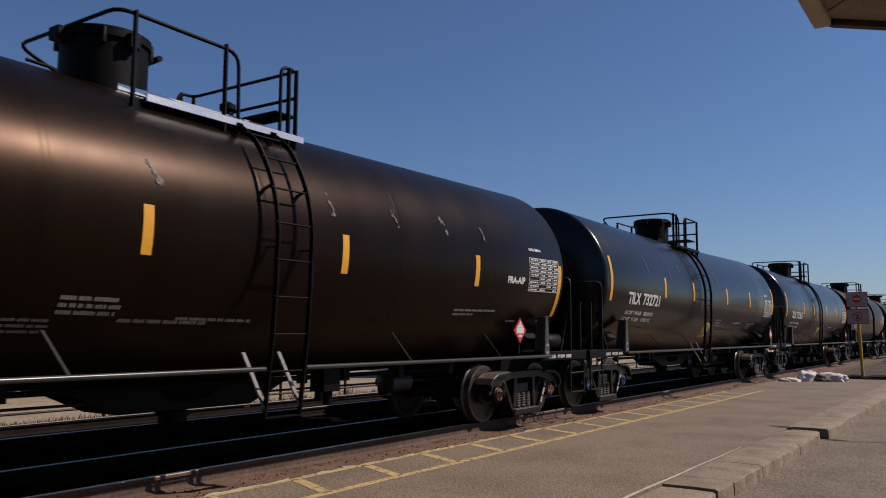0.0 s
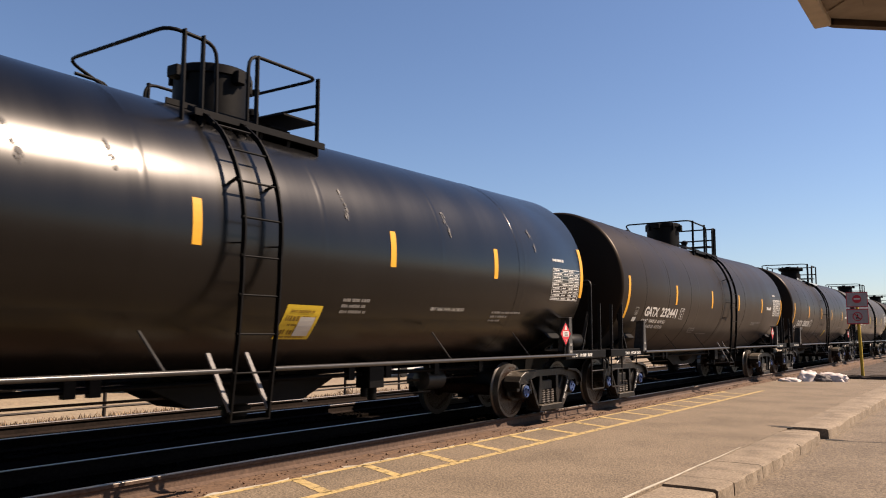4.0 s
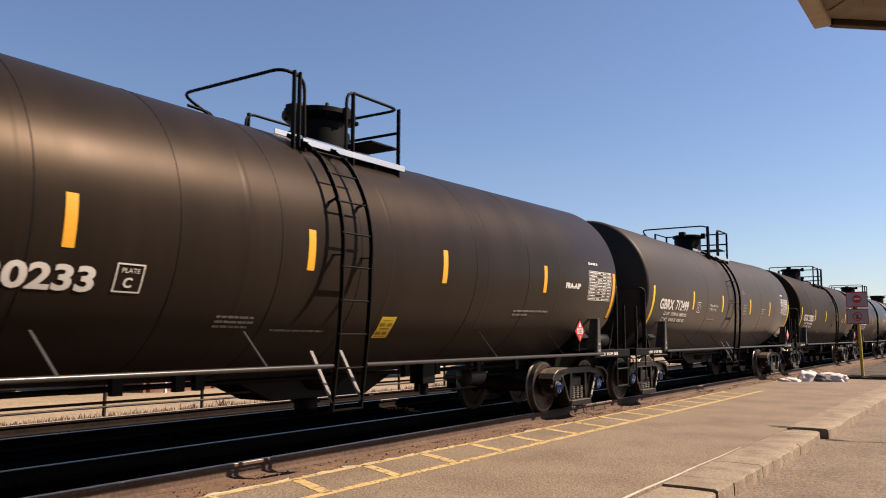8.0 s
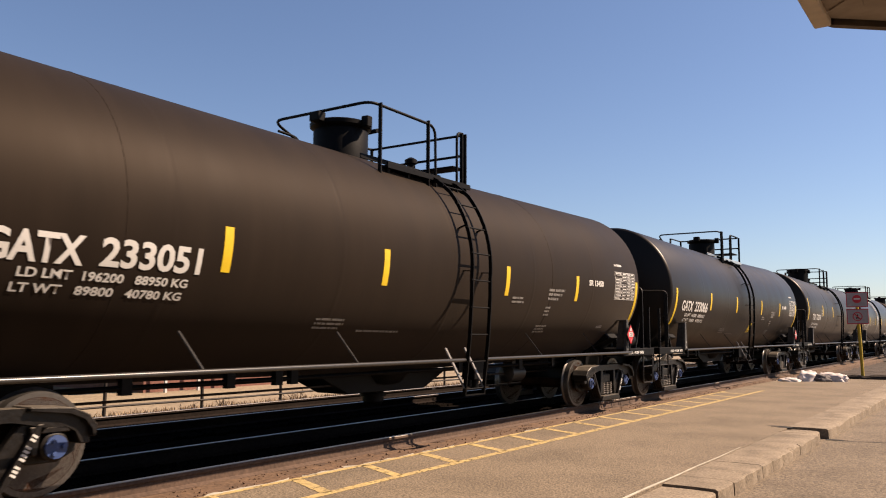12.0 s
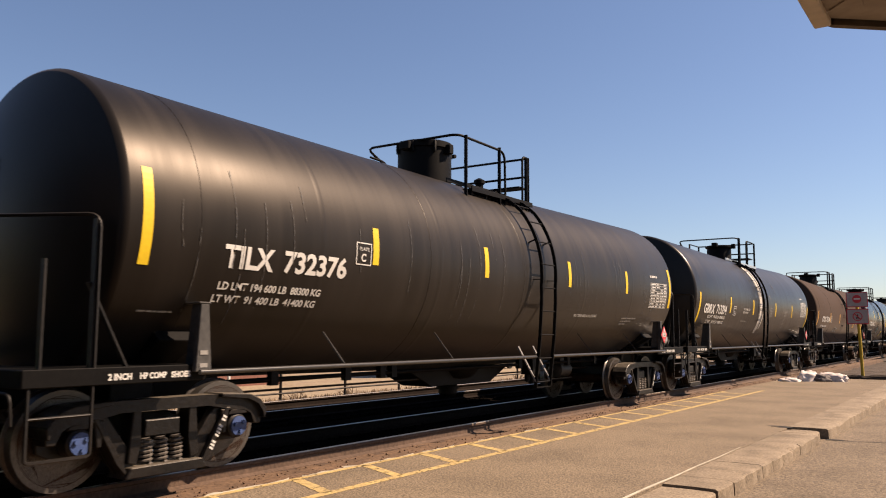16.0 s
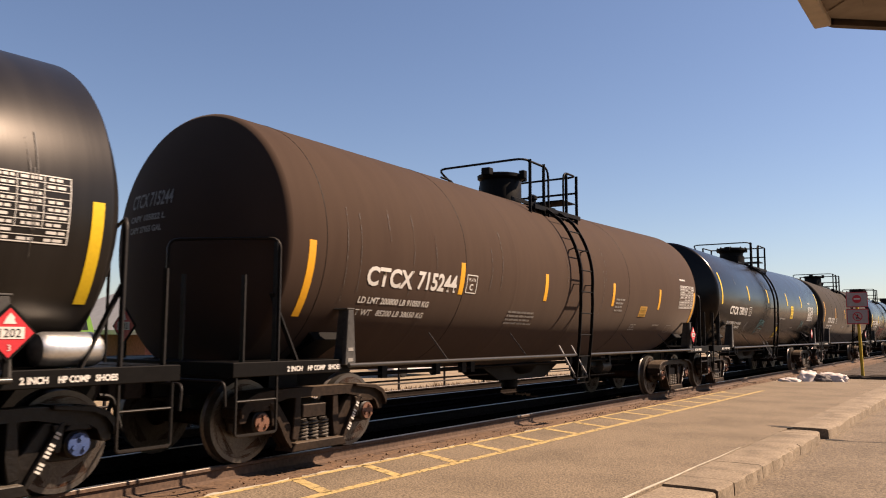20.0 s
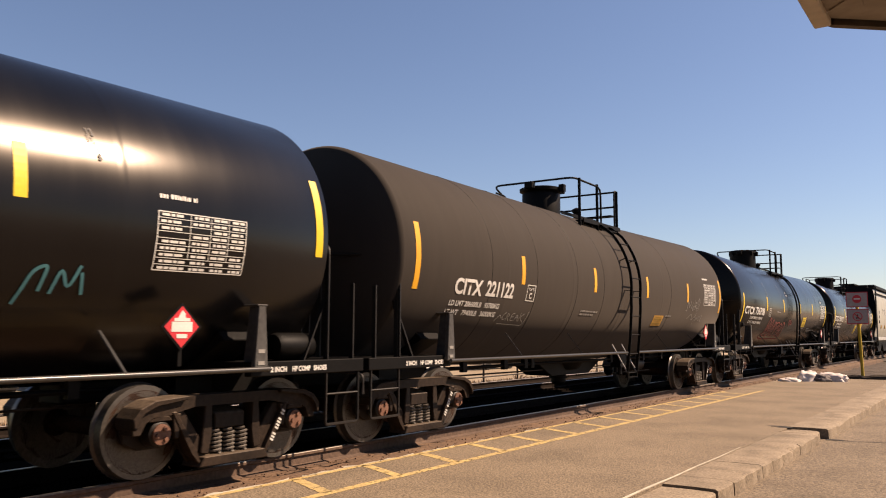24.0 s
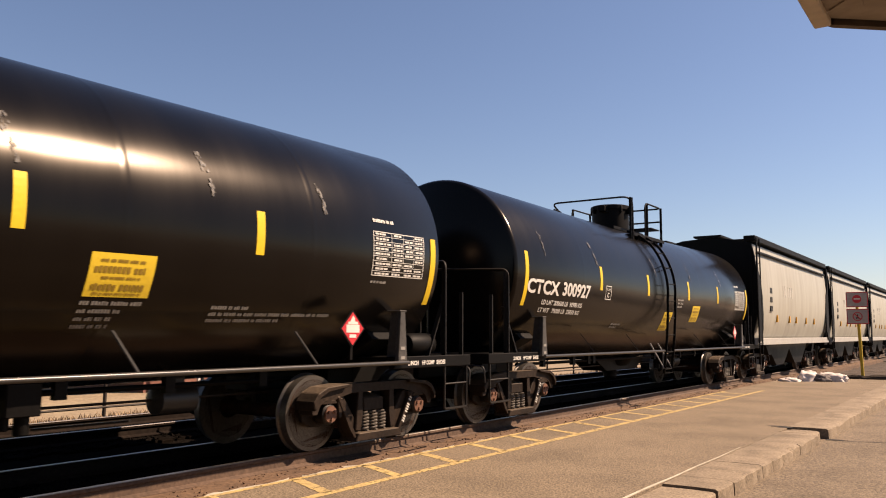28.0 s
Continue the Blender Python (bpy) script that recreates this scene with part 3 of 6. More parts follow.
def build_bearing(bm):
    for s in (-1, 1):
        lathe(bm, [(0.115, s * 0.93), (0.125, s * 0.95), (0.125, s * 1.10), (0.105, s * 1.115)], 20, 'X')


def build_cap(bm):
    for s in (-1, 1):
        lathe(bm, [(0.10, s * 1.114), (0.10, s * 1.135), (0.03, s * 1.14)], 18, 'X')
        for k in range(3):
            a = 2 * math.pi * k / 3 + 0.4
            lathe(bm, [(0.022, s * 1.13), (0.022, s * 1.16)], 6, 'X', (0, 0.058 * math.cos(a), 0.058 * math.sin(a)))


def truck(car, y, frame_paint, cap_paint):
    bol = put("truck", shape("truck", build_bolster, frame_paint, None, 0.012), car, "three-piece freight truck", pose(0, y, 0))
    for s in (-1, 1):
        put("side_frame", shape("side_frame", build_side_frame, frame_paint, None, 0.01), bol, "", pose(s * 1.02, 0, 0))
        marks = put("stencil", shape("frame_stencil", lambda bm: [prism(bm, [(0.50 + 0.017 * k + e, 0.27 + 0.030 * k + f) for e, f in ((0, 0), (0.045, -0.026), (0.055, -0.008), (0.010, 0.018))], 0.113, 0.116) for k in (0, 1, 2, 4, 5, 6, 7, 9, 10)], white_mark), bol, "white stencilled marks on the side frame", pose(s * 1.02, 0, 0, 0, 0, 0 if s > 0 else 180))
        marks["kind"] = "stuff"
        for dy in (-0.17, 0, 0.17):
            put("spring", shape("spring", build_spring, spring_steel, 40), bol, "", pose(s * 1.04, dy, 0))
        put("brake_beam", shape("brake_beam", lambda bm: obox(bm, (-0.8, 0, 0.36), (0.8, 0, 0.36), 0.06, 0.09), dark_steel), bol, "", pose(0, s * 0.36, 0))
        put("brake_shoe", shape("brake_shoe", lambda bm: prism(bm, [(-0.04, 0.25), (0.04, 0.22), (0.02, 0.5), (-0.05, 0.5)], -0.05, 0.05), rust_cap), bol, "", pose(0.75, s * 0.40, 0))
    sets = []
    for s in (-1, 1):
        ws = put("wheelset", shape("wheelset", build_wheelset, wheel_rust, 35), bol, "rusty brown wheels on an axle", pose(0, s * 0.889, 0.457))
        sets.append(ws)
    return bol, sets


def wheel_mesh(cap_paint):
    """One mesh for the whole turning wheelset: discs, treads, bearings and end caps."""
    key = ("wheelset_full", cap_paint.name)
    if key not in SHARED:
        bm = bmesh.new()
        count = []
        for f in (build_wheelset, build_tyre, build_bearing, build_cap):
            f(bm)
            bm.faces.ensure_lookup_table()
            count.append(len(bm.faces))
        lo = 0
        for i, c in enumerate(count):
            for f in bm.faces[lo:c]:
                f.material_index = i
            lo = c
        SHARED[key] = mesh_of(bm, "wheelset", [wheel_rust, wheel_tread, dark_steel, cap_paint], 35)
    return SHARED[key]


def handrails(car, paint, lay):
    """Guard rail round the manway: front hoop, rear hoop with its gate, and posts. lay: front, rear, ends of the opening."""
    y0, y1, a, b = lay
    z = 4.55
    hoops = {
        "front": [(-0.9, min(y0 + 0.75, y1), z - 0.30), (-0.9, y0, z), (0.95, y0, z), (1.0, a - 0.02, z - 0.04), (1.0, a, 3.60)],
        "rear": [(-0.9, b, 3.75), (-0.9, b, z), (-0.9, y1, z), (1.0, y1, z), (1.0, b, z), (1.0, b, 3.60)],
        "low": [(-0.9, y0 + 0.1, 4.42), (-0.9, y0 + 0.55, 4.40), (-0.9, y0 + 0.6, 3.75)],
        "middle": [(-0.9, y1, 4.22), (0.98, y1, 4.22)],
    }
    for k, p in hoops.items():
        put("handrail", shape("handrail_%s_%s" % (k, lay), lambda bm, p=p: tube(bm, bend(p, 0.17), 0.021, 8), paint, 60), car)
    for x, y in ((1.0, y0 + 0.16), (1.0, max(a - 0.2, y0 + 0.25)), (1.0, b + 0.13), (1.0, y1), (-0.9, y1), (-0.9, b + 0.05)):
        put("rail_post", shape("rail_post", lambda bm: obox(bm, (0, 0, 3.58), (0, 0, 4.56), 0.055, 0.02, (0, 1, 0)), paint), car, "", pose(x, y, 0))


def strap(bm, pts, w, t):
    """A flat bar, w wide along y and t thick, along a line of points in the plane across the car."""
    pts = [Vector(p) for p in pts]
    rings = []
    for i, p in enumerate(pts):
        d = (pts[min(i + 1, len(pts) - 1)] - pts[max(i - 1, 0)]).normalized()
        n = Vector((-d.z, 0, d.x)) * t / 2
        h = Vector((0, w / 2, 0))
        rings.append([bm.verts.new(q) for q in (p - n - h, p - n + h, p + n + h, p + n - h)])
    for a, c in zip(rings, rings[1:]):
        for k in range(4):
            bm.faces.new((a[k], a[(k + 1) % 4], c[(k + 1) % 4], c[k]))
    bm.faces.new(rings[0][::-1])
    bm.faces.new(rings[-1])


def ladder(car, paint, y0):
    """Flat stiles that follow the shell, then a straight drop to step height."""
    def side(y):
        pts = []
        for i in range(16):
            t = radians(62 - 68 * i / 15)
            q = R + 0.06 + 0.085 * min(1, i / 5)
            pts.append((q * math.cos(t), y, ZC + q * math.sin(t)))
        return pts + [(R + 0.135, y, 1.95), (R + 0.10, y, 1.38), (R + 0.01, y, 0.56)]
    lad = put("ladder", shape("ladder_stiles", lambda bm: [strap(bm, side(y), 0.020, 0.055) for y in (-0.08, 0.42)], paint), car, "curved steel side ladder", pose(0, y0 + 0.08, 0))
    s = side(0)
    for i in range(10):
        d = i * 0.385 + 0.12
        acc = 0
        for a, b in zip(s, s[1:]):
            a, b = Vector(a), Vector(b)
            if acc + (b - a).length > d:
                p = a + (b - a) * ((d - acc) / (b - a).length)
                put("rung", shape("rung", lambda bm: (tube(bm, [(0, -0.10, 0), (0, 0.44, 0)], 0.012, 6), lathe(bm, [(0.022, -0.105), (0.022, -0.09)], 6, 'Y'), lathe(bm, [(0.022, 0.43), (0.022, 0.445)], 6, 'Y')), paint, 60), lad, "", pose(*p))
                break
            acc += (b - a).length
    put("stirrup", shape("ladder_foot", lambda bm: strap(bm, [(R - 0.03, 0.17, 0.562), (R + 0.04, 0.17, 0.562)], 0.52, 0.014), paint), lad)
    for dy in (-0.08, 0.42):
        put("brace", shape("ladder_brace", lambda bm: obox(bm, (R - 0.28, -0.05, 1.22), (R + 0.02, 0.0, 0.66), 0.055, 0.02), brace_grey), lad, "pale steel brace", pose(0, dy, 0))
    for y in (-0.08, 0.42):
        for deg in (50, 20, -3):
            t = radians(deg)
            put("bracket", shape("ladder_bracket_%d" % deg, lambda bm, t=t: obox(bm, ((R - 0.01) * math.cos(t), 0, ZC + (R - 0.01) * math.sin(t)), ((R + 0.14) * math.cos(t), 0, ZC + (R + 0.14) * math.sin(t)), 0.05, 0.012), paint), lad, "", pose(0, y, 0))


def underframe(car, spec):
    paint = spec["frame"]
    # stub sills and end structure
    for s in (-1, 1):
        put("sill", shape("stub_sill", lambda bm: prism(bm, [(-0.2, 0.72), (0.2, 0.72), (0.2, 1.08), (-0.2, 1.08)], 5.0, 8.0, 'Y'), black_paint, None, 0.015), car, "", pose(0, 0, 0, 0, 0, 0 if s > 0 else 180))
        put("end_platform", shape("end_platform", lambda bm: prism(bm, [(-1.5, 0.98), (1.5, 0.98), (1.5, 1.13), (-1.5, 1.13)], 7.62, 8.02, 'Y'), black_paint, None, 0.008), car, "", pose(0, 0, 0, 0, 0, 0 if s > 0 else 180))
        put("coupler", shape("coupler", lambda bm: (prism(bm, [(-0.08, 0.75), (0.08, 0.75), (0.08, 0.98), (-0.08, 0.98)], 7.95, 8.14, 'Y'),
                                                   prism(bm, [(-0.17, 8.10), (0.02, 8.10), (0.17, 8.16), (0.15, 8.26), (0.03, 8.22), (-0.03, 8.30), (-0.14, 8.30)], 0.72, 1.0, 'Z')), truck_brown, None, 0.01), car, "", pose(0, 0, 0, 0, 0, 0 if s > 0 else 180))
        put("air_hose", shape("air_hose", lambda bm: tube(bm, bend([(0.32, 7.95, 0.8), (0.32, 8.1, 0.78), (0.34, 8.2, 0.45), (0.3, 8.26, 0.42)], 0.15), 0.024, 6), rubber, 60), car, "", pose(0, 0, 0, 0, 0, 0 if s > 0 else 180))
        put("draft_saddle", shape("saddle", lambda bm: prism(bm, [(-1.25, 1.35), (-0.5, 0.95), (-0.5, 0.75), (0.5, 0.75), (0.5, 0.95), (1.25, 1.35), (1.05, 1.55), (-1.05, 1.55)], 6.1, 6.6, 'Y'), black_paint, None, 0.01), car, "", pose(0, 0, 0, 0, 0, 0 if s > 0 else 180))
        for t in (-1, 1):
            # bolster end post with its sloping foot
            put("bolster_post", shape("bolster_post", lambda bm: (prism(bm, [(-0.045, 1.70), (0.05, 1.70), (0.10, 1.06), (-0.085, 1.06)], 1.50, 1.56),
                                                                 prism(bm, [(1.38, 1.72), (1.50, 1.70), (1.50, 1.06), (1.30, 1.06)], -0.012, 0.012, 'Y'),
                                                                 box(bm, 1.34, 1.565, -0.07, 0.07, 1.70, 1.72)), post_grey, None, 0.006), car, "", pose(0, s * 6.33, 0, 0, 0, 0 if t > 0 else 180))
            for z in (1.10, 1.22):
                put("reflective_bar", shape("post_bar", lambda bm: box(bm, 1.562, 1.566, -0.045, 0.045, 0, 0.04), dull_mark), car, "", pose(0, s * 6.33, z, 0, 0, 0 if t > 0 else 180))
            put("side_sill", shape("side_sill", lambda bm: box(bm, 1.40, 1.50, 6.25, 8.02, 0.98, 1.13), black_paint, None, 0.008), car, "", Matrix.Diagonal((t, s, 1, 1)))
            put("running_board", shape("end_board", lambda bm: box(bm, 0.62, 1.398, 6.27, 7.615, 1.085, 1.125), black_paint, None, 0.006), car, "steel board over the truck", Matrix.Diagonal((t, s, 1, 1)))
    for t in (-1, 1):
        gap = (spec["lad"] - 0.03, spec["lad"] + 0.55) if t > 0 else (-spec["lad"] - 0.55, -spec["lad"] + 0.03)
        for a, b in ((-6.4, gap[0]), (gap[1], 6.4)):
            put("side_pipe", shape("side_pipe_%.2f_%.2f" % (a, b), lambda bm, a=a, b=b: tube(bm, bend([(1.60, a, 1.06), (1.60, b, 1.06)], 0.1), 0.026, 8), spec["pipe"], 60), car, "long running pipe along the side", pose(0, 0, 0, 0, 0, 0 if t > 0 else 180))
        for y in (-4.36, -2.12, 2.5, 4.75):
            put("brace", shape("pipe_brace", lambda bm: obox(bm, (1.34, -0.10, 1.44), (1.60, 0.02, 1.05), 0.042, 0.014), spec["pipe"]), car, "", pose(0, y * t, 0, 0, 0, 0 if t > 0 else 180))
    # bottom outlet, brake gear and piping
    put("bottom_outlet", shape("outlet", lambda bm: (lathe(bm, [(0.55, 0.86), (0.42, 0.70), (0.16, 0.64), (0.16, 0.42), (0.12, 0.38)], 20, 'Z'), lathe(bm, [(0.2, 0.50), (0.2, 0.54)], 16, 'Z')), black_paint, 40), car, "", pose(0, 0.1, 0))
    put("skid", shape("skid", lambda bm: prism(bm, [(-1.5, 0.84), (-0.9, 0.58), (0.9, 0.58), (1.5, 0.84)], -0.3, 0.3), black_paint, None, 0.01), car, "", pose(0, 0.1, 0))
    put("train_line", shape("train_line", lambda bm: tube(bm, [(0.55, -5.5, 0.87), (0.55, 5.5, 0.87)], 0.032, 6), black_paint, 60), car)
    put("brake_rod", shape("brake_rod", lambda bm: tube(bm, [(0.25, -5.3, 0.72), (0.25, 5.3, 0.70)], 0.016, 6), truck_brown, 60), car)
    for y in (-4.47, -3.14, -2.4, -2.14, 1.6, 2.4, 3.6, 4.9):
        put("pipe_hanger", shape("pipe_hanger", lambda bm: box(bm, 0.51, 0.59, -0.06, 0.06, 0.80, 1.0), black_paint), car, "", pose(0, y, 0))
    put("brake_cylinder", shape("brake_cyl", lambda bm: (lathe(bm, [(0.05, -0.3), (0.16, -0.24), (0.16, 0.22), (0.05, 0.28)], 18, 'Y', (0.25, 0, 0.70)), box(bm, 0.18, 0.30, -0.1, 0.1, 0.8, 1.0)), cylinder_grey, 40), car, "", pose(0, 3.9, 0))
    put("control_valve", shape("valve", lambda bm: (box(bm, 0.8, 1.05, -0.16, 0.16, 0.62, 0.92), lathe(bm, [(0.07, 0.45), (0.07, 0.62)], 10, 'Z', (0.92, 0.05, 0)), lathe(bm, [(0.05, 0.5), (0.05, 0.62)], 10, 'Z', (0.9, -0.1, 0))), black_paint, None, 0.01), car, "", pose(-0.35, 2.0, 0.06))
    put("brake_lever", shape("lever", lambda bm: obox(bm, (0.3, -0.4, 0.52), (1.0, 0.15, 0.60), 0.07, 0.02), dark_steel), car, "", pose(0, 2.7, 0))
    put("brake_lever", shape("lever_b", lambda bm: obox(bm, (0.3, -2.2, 0.55), (0.9, -2.3, 0.62), 0.07, 0.02), dark_steel), car, "", pose(0, 2.7, 0))
    if spec.get("tank_res", True):
        put("air_reservoir", shape("reservoir", lambda bm: lathe(bm, [(0.05, -0.30), (0.13, -0.27), (0.15, -0.22), (0.15, 0.22), (0.13, 0.27), (0.05, 0.30)], 20, 'Y', (1.28, 7.02, 1.28)), galvanised if spec.get("shiny") else spec["res"], 40), car)


def end_gear(car, spec):
    """Grab irons, sill steps, uncoupling lever and hand brake at both ends."""
    for s in (-1, 1):
        turn = pose(0, 0, 0, 0, 0, 0 if s < 0 else 180)
        flip = {-1: Matrix.Diagonal((1, 1, 1, 1)), 1: Matrix.Diagonal((1, -1, 1, 1))}[s]
        for x, y, h, w in ((1.44, -7.42, 2.40, 0.0), (1.44, -7.86, 2.02, 0.0), (0.62, -7.97, 2.05, 0.0)):
            put("grab_post", shape("grab_post%d" % int(h * 100), lambda bm, h=h: obox(bm, (0, 0, 1.05), (0, 0, h), 0.06, 0.02, (0, 1, 0)), spec["post"]), car, "", flip @ pose(x, y, 0))
        put("grab_iron", shape("grab_hoop", lambda bm: tube(bm, bend([(1.48, -7.40, 1.0), (1.48, -7.40, 2.44), (0.35, -7.98, 2.44), (0.35, -7.98, 1.1)], 0.12), 0.017, 6), spec["post"], 60), car, "", flip)
        for t in (-1, 1):
            put("sill_step", shape("sill_step", lambda bm: tube(bm, bend([(1.47, -7.95, 1.05), (1.47, -7.95, 0.40), (1.47, -7.40, 0.40), (1.47, -7.40, 1.05)], 0.04), 0.017, 6), spec["post"], 60), car, "", flip @ Matrix.Diagonal((t, 1, 1, 1)))
            put("sill_step_rung", shape("step_rung", lambda bm: tube(bm, [(1.47, -7.95, 0.74), (1.47, -7.40, 0.74)], 0.014, 6), spec["post"], 60), car, "", flip @ Matrix.Diagonal((t, 1, 1, 1)))
        put("grab_post", shape("grab_post_far", lambda bm: obox(bm, (-1.44, -7.9, 1.05), (-1.44, -7.9, 2.3), 0.06, 0.02, (0, 1, 0)), spec["post"]), car, "", flip)
        put("end_brace", shape("end_brace", lambda bm: obox(bm, (1.42, -7.05, 1.1), (1.40, -7.44, 1.85), 0.06, 0.02), spec["post"]), car, "", flip)
        put("uncoupling_lever", shape("uncoupler", lambda bm: tube(bm, bend([(1.45, -8.06, 0.7), (1.45, -8.08, 0.95), (0.2, -8.1, 0.95), (0.1, -8.2, 0.9)], 0.08), 0.014, 6), dark_steel, 60), car, "", flip)
    if spec.get("brake_wheel", True):
        wheel = put("hand_brake", shape("brake_wheel", lambda bm: ([tube(bm, [(-0.75 + 0.27 * math.cos(a), 8.02, 1.75 + 0.27 * math.sin(a)) for a in [2 * math.pi * i / 20 for i in range(20)]], 0.016, 6, True)]
                                                                  + [obox(bm, (-0.75, 8.02, 1.75), (-0.75 + 0.27 * math.cos(a), 8.02, 1.75 + 0.27 * math.sin(a)), 0.03, 0.012) for a in (0.3, 1.87, 3.44, 5.0)]), dark_steel, 60), car)
        put("gear_box", shape("brake_box", lambda bm: (box(bm, -0.9, -0.6, 7.86, 7.98, 1.5, 2.0), box(bm, -0.79, -0.71, 7.86, 7.92, 1.1, 1.5)), black_paint, None, 0.01), wheel)


def top_gear(car, spec):
    paint = spec["top"]
    y0, y1, a, b = spec["lay"]
    mid = pose(0, spec["man"], 0)
    wide = spec.get("manway", "drum")
    if wide == "drum":
        prof = [(0.45, 3.80), (0.45, 4.46), (0.48, 4.47), (0.48, 4.56), (0.45, 4.58), (0.02, 4.60)]
    elif wide == "low":
        prof = [(0.40, 3.80), (0.40, 4.33), (0.385, 4.36), (0.45, 4.40), (0.455, 4.455), (0.41, 4.475), (0.02, 4.49)]
    else:
        prof = [(0.44, 3.80), (0.44, 4.22), (0.40, 4.24), (0.40, 4.34), (0.52, 4.44), (0.52, 4.50), (0.44, 4.53), (0.02, 4.55)]
    hatch = put("manway_housing", shape("manway_" + wide, lambda bm: lathe(bm, prof, 32, 'Z'), paint, 40), car, "round manway and valve housing", mid)
    put("lid_lug", shape("lid_lug", lambda bm: box(bm, -0.09, 0.09, -0.58, -0.42, 4.40, 4.54), paint, None, 0.012), hatch)
    put("lid_latch", shape("lid_latch", lambda bm: box(bm, 0.43, 0.55, -0.06, 0.06, 4.36, 4.52), paint, None, 0.012), hatch)
    put("lid_hinge", shape("hinge", lambda bm: tube(bm, [(0.3, 0.48, 4.44), (-0.2, 0.52, 4.44)], 0.035, 8), paint, 60), hatch)
    for k in range(0 if wide == "low" else 8):
        t = 2 * math.pi * k / 8 + 0.2
        put("lid_bolt", shape("lid_bolt", lambda bm: lathe(bm, [(0.028, 4.38), (0.028, 4.545), (0.015, 4.56)], 8, 'Z'), paint, 40), hatch, "", pose(0.47 * math.cos(t), 0.47 * math.sin(t), 0))
    grate = put("walkway", shape("walkway_%s" % (spec["lay"],), lambda bm: box(bm, 0.50, 1.0, y0 + 0.35, y1 + 0.08, 3.70, 3.74), black_paint, None, 0.006), car, "steel grating walkway beside the manway")
    put("walkway", shape("walkway_cross_%s" % (spec["lay"],), lambda bm: box(bm, -0.93, 0.93, max(b, y1 - 0.5), y1 + 0.08, 4.0, 4.03), black_paint, None, 0.006), car)
    bright = spec.get("bright_edge", True)
    edge = galvanised if bright else black_paint
    put("walkway_edge", shape("walk_edge_%s" % (spec["lay"],), lambda bm: box(bm, 1.005, 1.03, y0 + 0.3, y1 + 0.12, 3.68, 3.76), edge, None, 0.004), grate, "bright galvanised edge bar" if bright else "")
    put("walkway_edge", shape("walk_edge2_%s" % (spec["lay"],), lambda bm: box(bm, 0.52, 0.54, y0 + 0.3, y1, 3.88, 3.95), edge, None, 0.004), grate)
    n = 5
    for i in range(n):
        y = y0 + 0.4 + (y1 - y0 - 0.4) * i / (n - 1)
        put("walkway_foot", shape("walk_foot", lambda bm: obox(bm, (0.97, 0, 3.72), (0.90, 0, 3.40), 0.05, 0.02), black_paint), grate, "", pose(0, y, 0))
    put("vent_valve", shape("vent", lambda bm: lathe(bm, [(0.07, 3.9), (0.07, 4.1), (0.10, 4.12), (0.10, 4.18), (0.03, 4.22)], 12, 'Z'), paint, 40), car, "", pose(0.2, y1 - 0.35, 0))
    put("gauge_valve", shape("gauge", lambda bm: lathe(bm, [(0.05, 3.9), (0.05, 4.12), (0.02, 4.14)], 10, 'Z'), paint, 40), car, "", pose(-0.25, y1 - 0.3, 0))
    handrails(car, spec["rail"], spec["lay"])


def bars(bm, lines, h, gap, seed, glyph=0.62):
    """Rows of small upright marks in groups, as unreadable stencilled lines; lines are lengths."""
    r = random.Random(seed)
    for i, ln in enumerate(lines):
        x = 0.0
        y = -i * (h + gap)
        while x < ln:
            for _ in range(r.randint(2, 8)):
                w = h * glyph * r.choice((0.45, 0.8, 0.9, 1.0, 1.0))
                if x + w > ln:
                    break
                rect(bm, x, x + w, y, y + h * r.choice((1, 1, 1, 0.86)))
                x += w + h * 0.17
            x += h * 0.5


def stencil(car, y, z, lines, h=0.03, gap=0.022, seed=1, material=None, label="small stencilled lines"):
    bm = bmesh.new()
    bars(bm, lines, h, gap, seed)
    on_shell("stencil", bm, y, z, material or dull_mark, car, label)


def text(car, s, y, z, h, material=None, stretch=1.0, bold=0.0, spacing=1.0, name="lettering", width=None):
    bm = letters(s, h, white_mark, bold, spacing, stretch)
    if width:
        w = max(v.co.x for v in bm.verts) - min(v.co.x for v in bm.verts)
        for v in bm.verts:
            v.co.x *= width / w
    return on_shell(name, bm, y, z, material or white_mark, car, "stencilled lettering")


def frame_rect(bm, x0, x1, y0, y1, t):
    rect(bm, x0, x1, y0, y0 + t)
    rect(bm, x0, x1, y1 - t, y1)
    rect(bm, x0, x0 + t, y0 + t, y1 - t)
    rect(bm, x1 - t, x1, y0 + t, y1 - t)


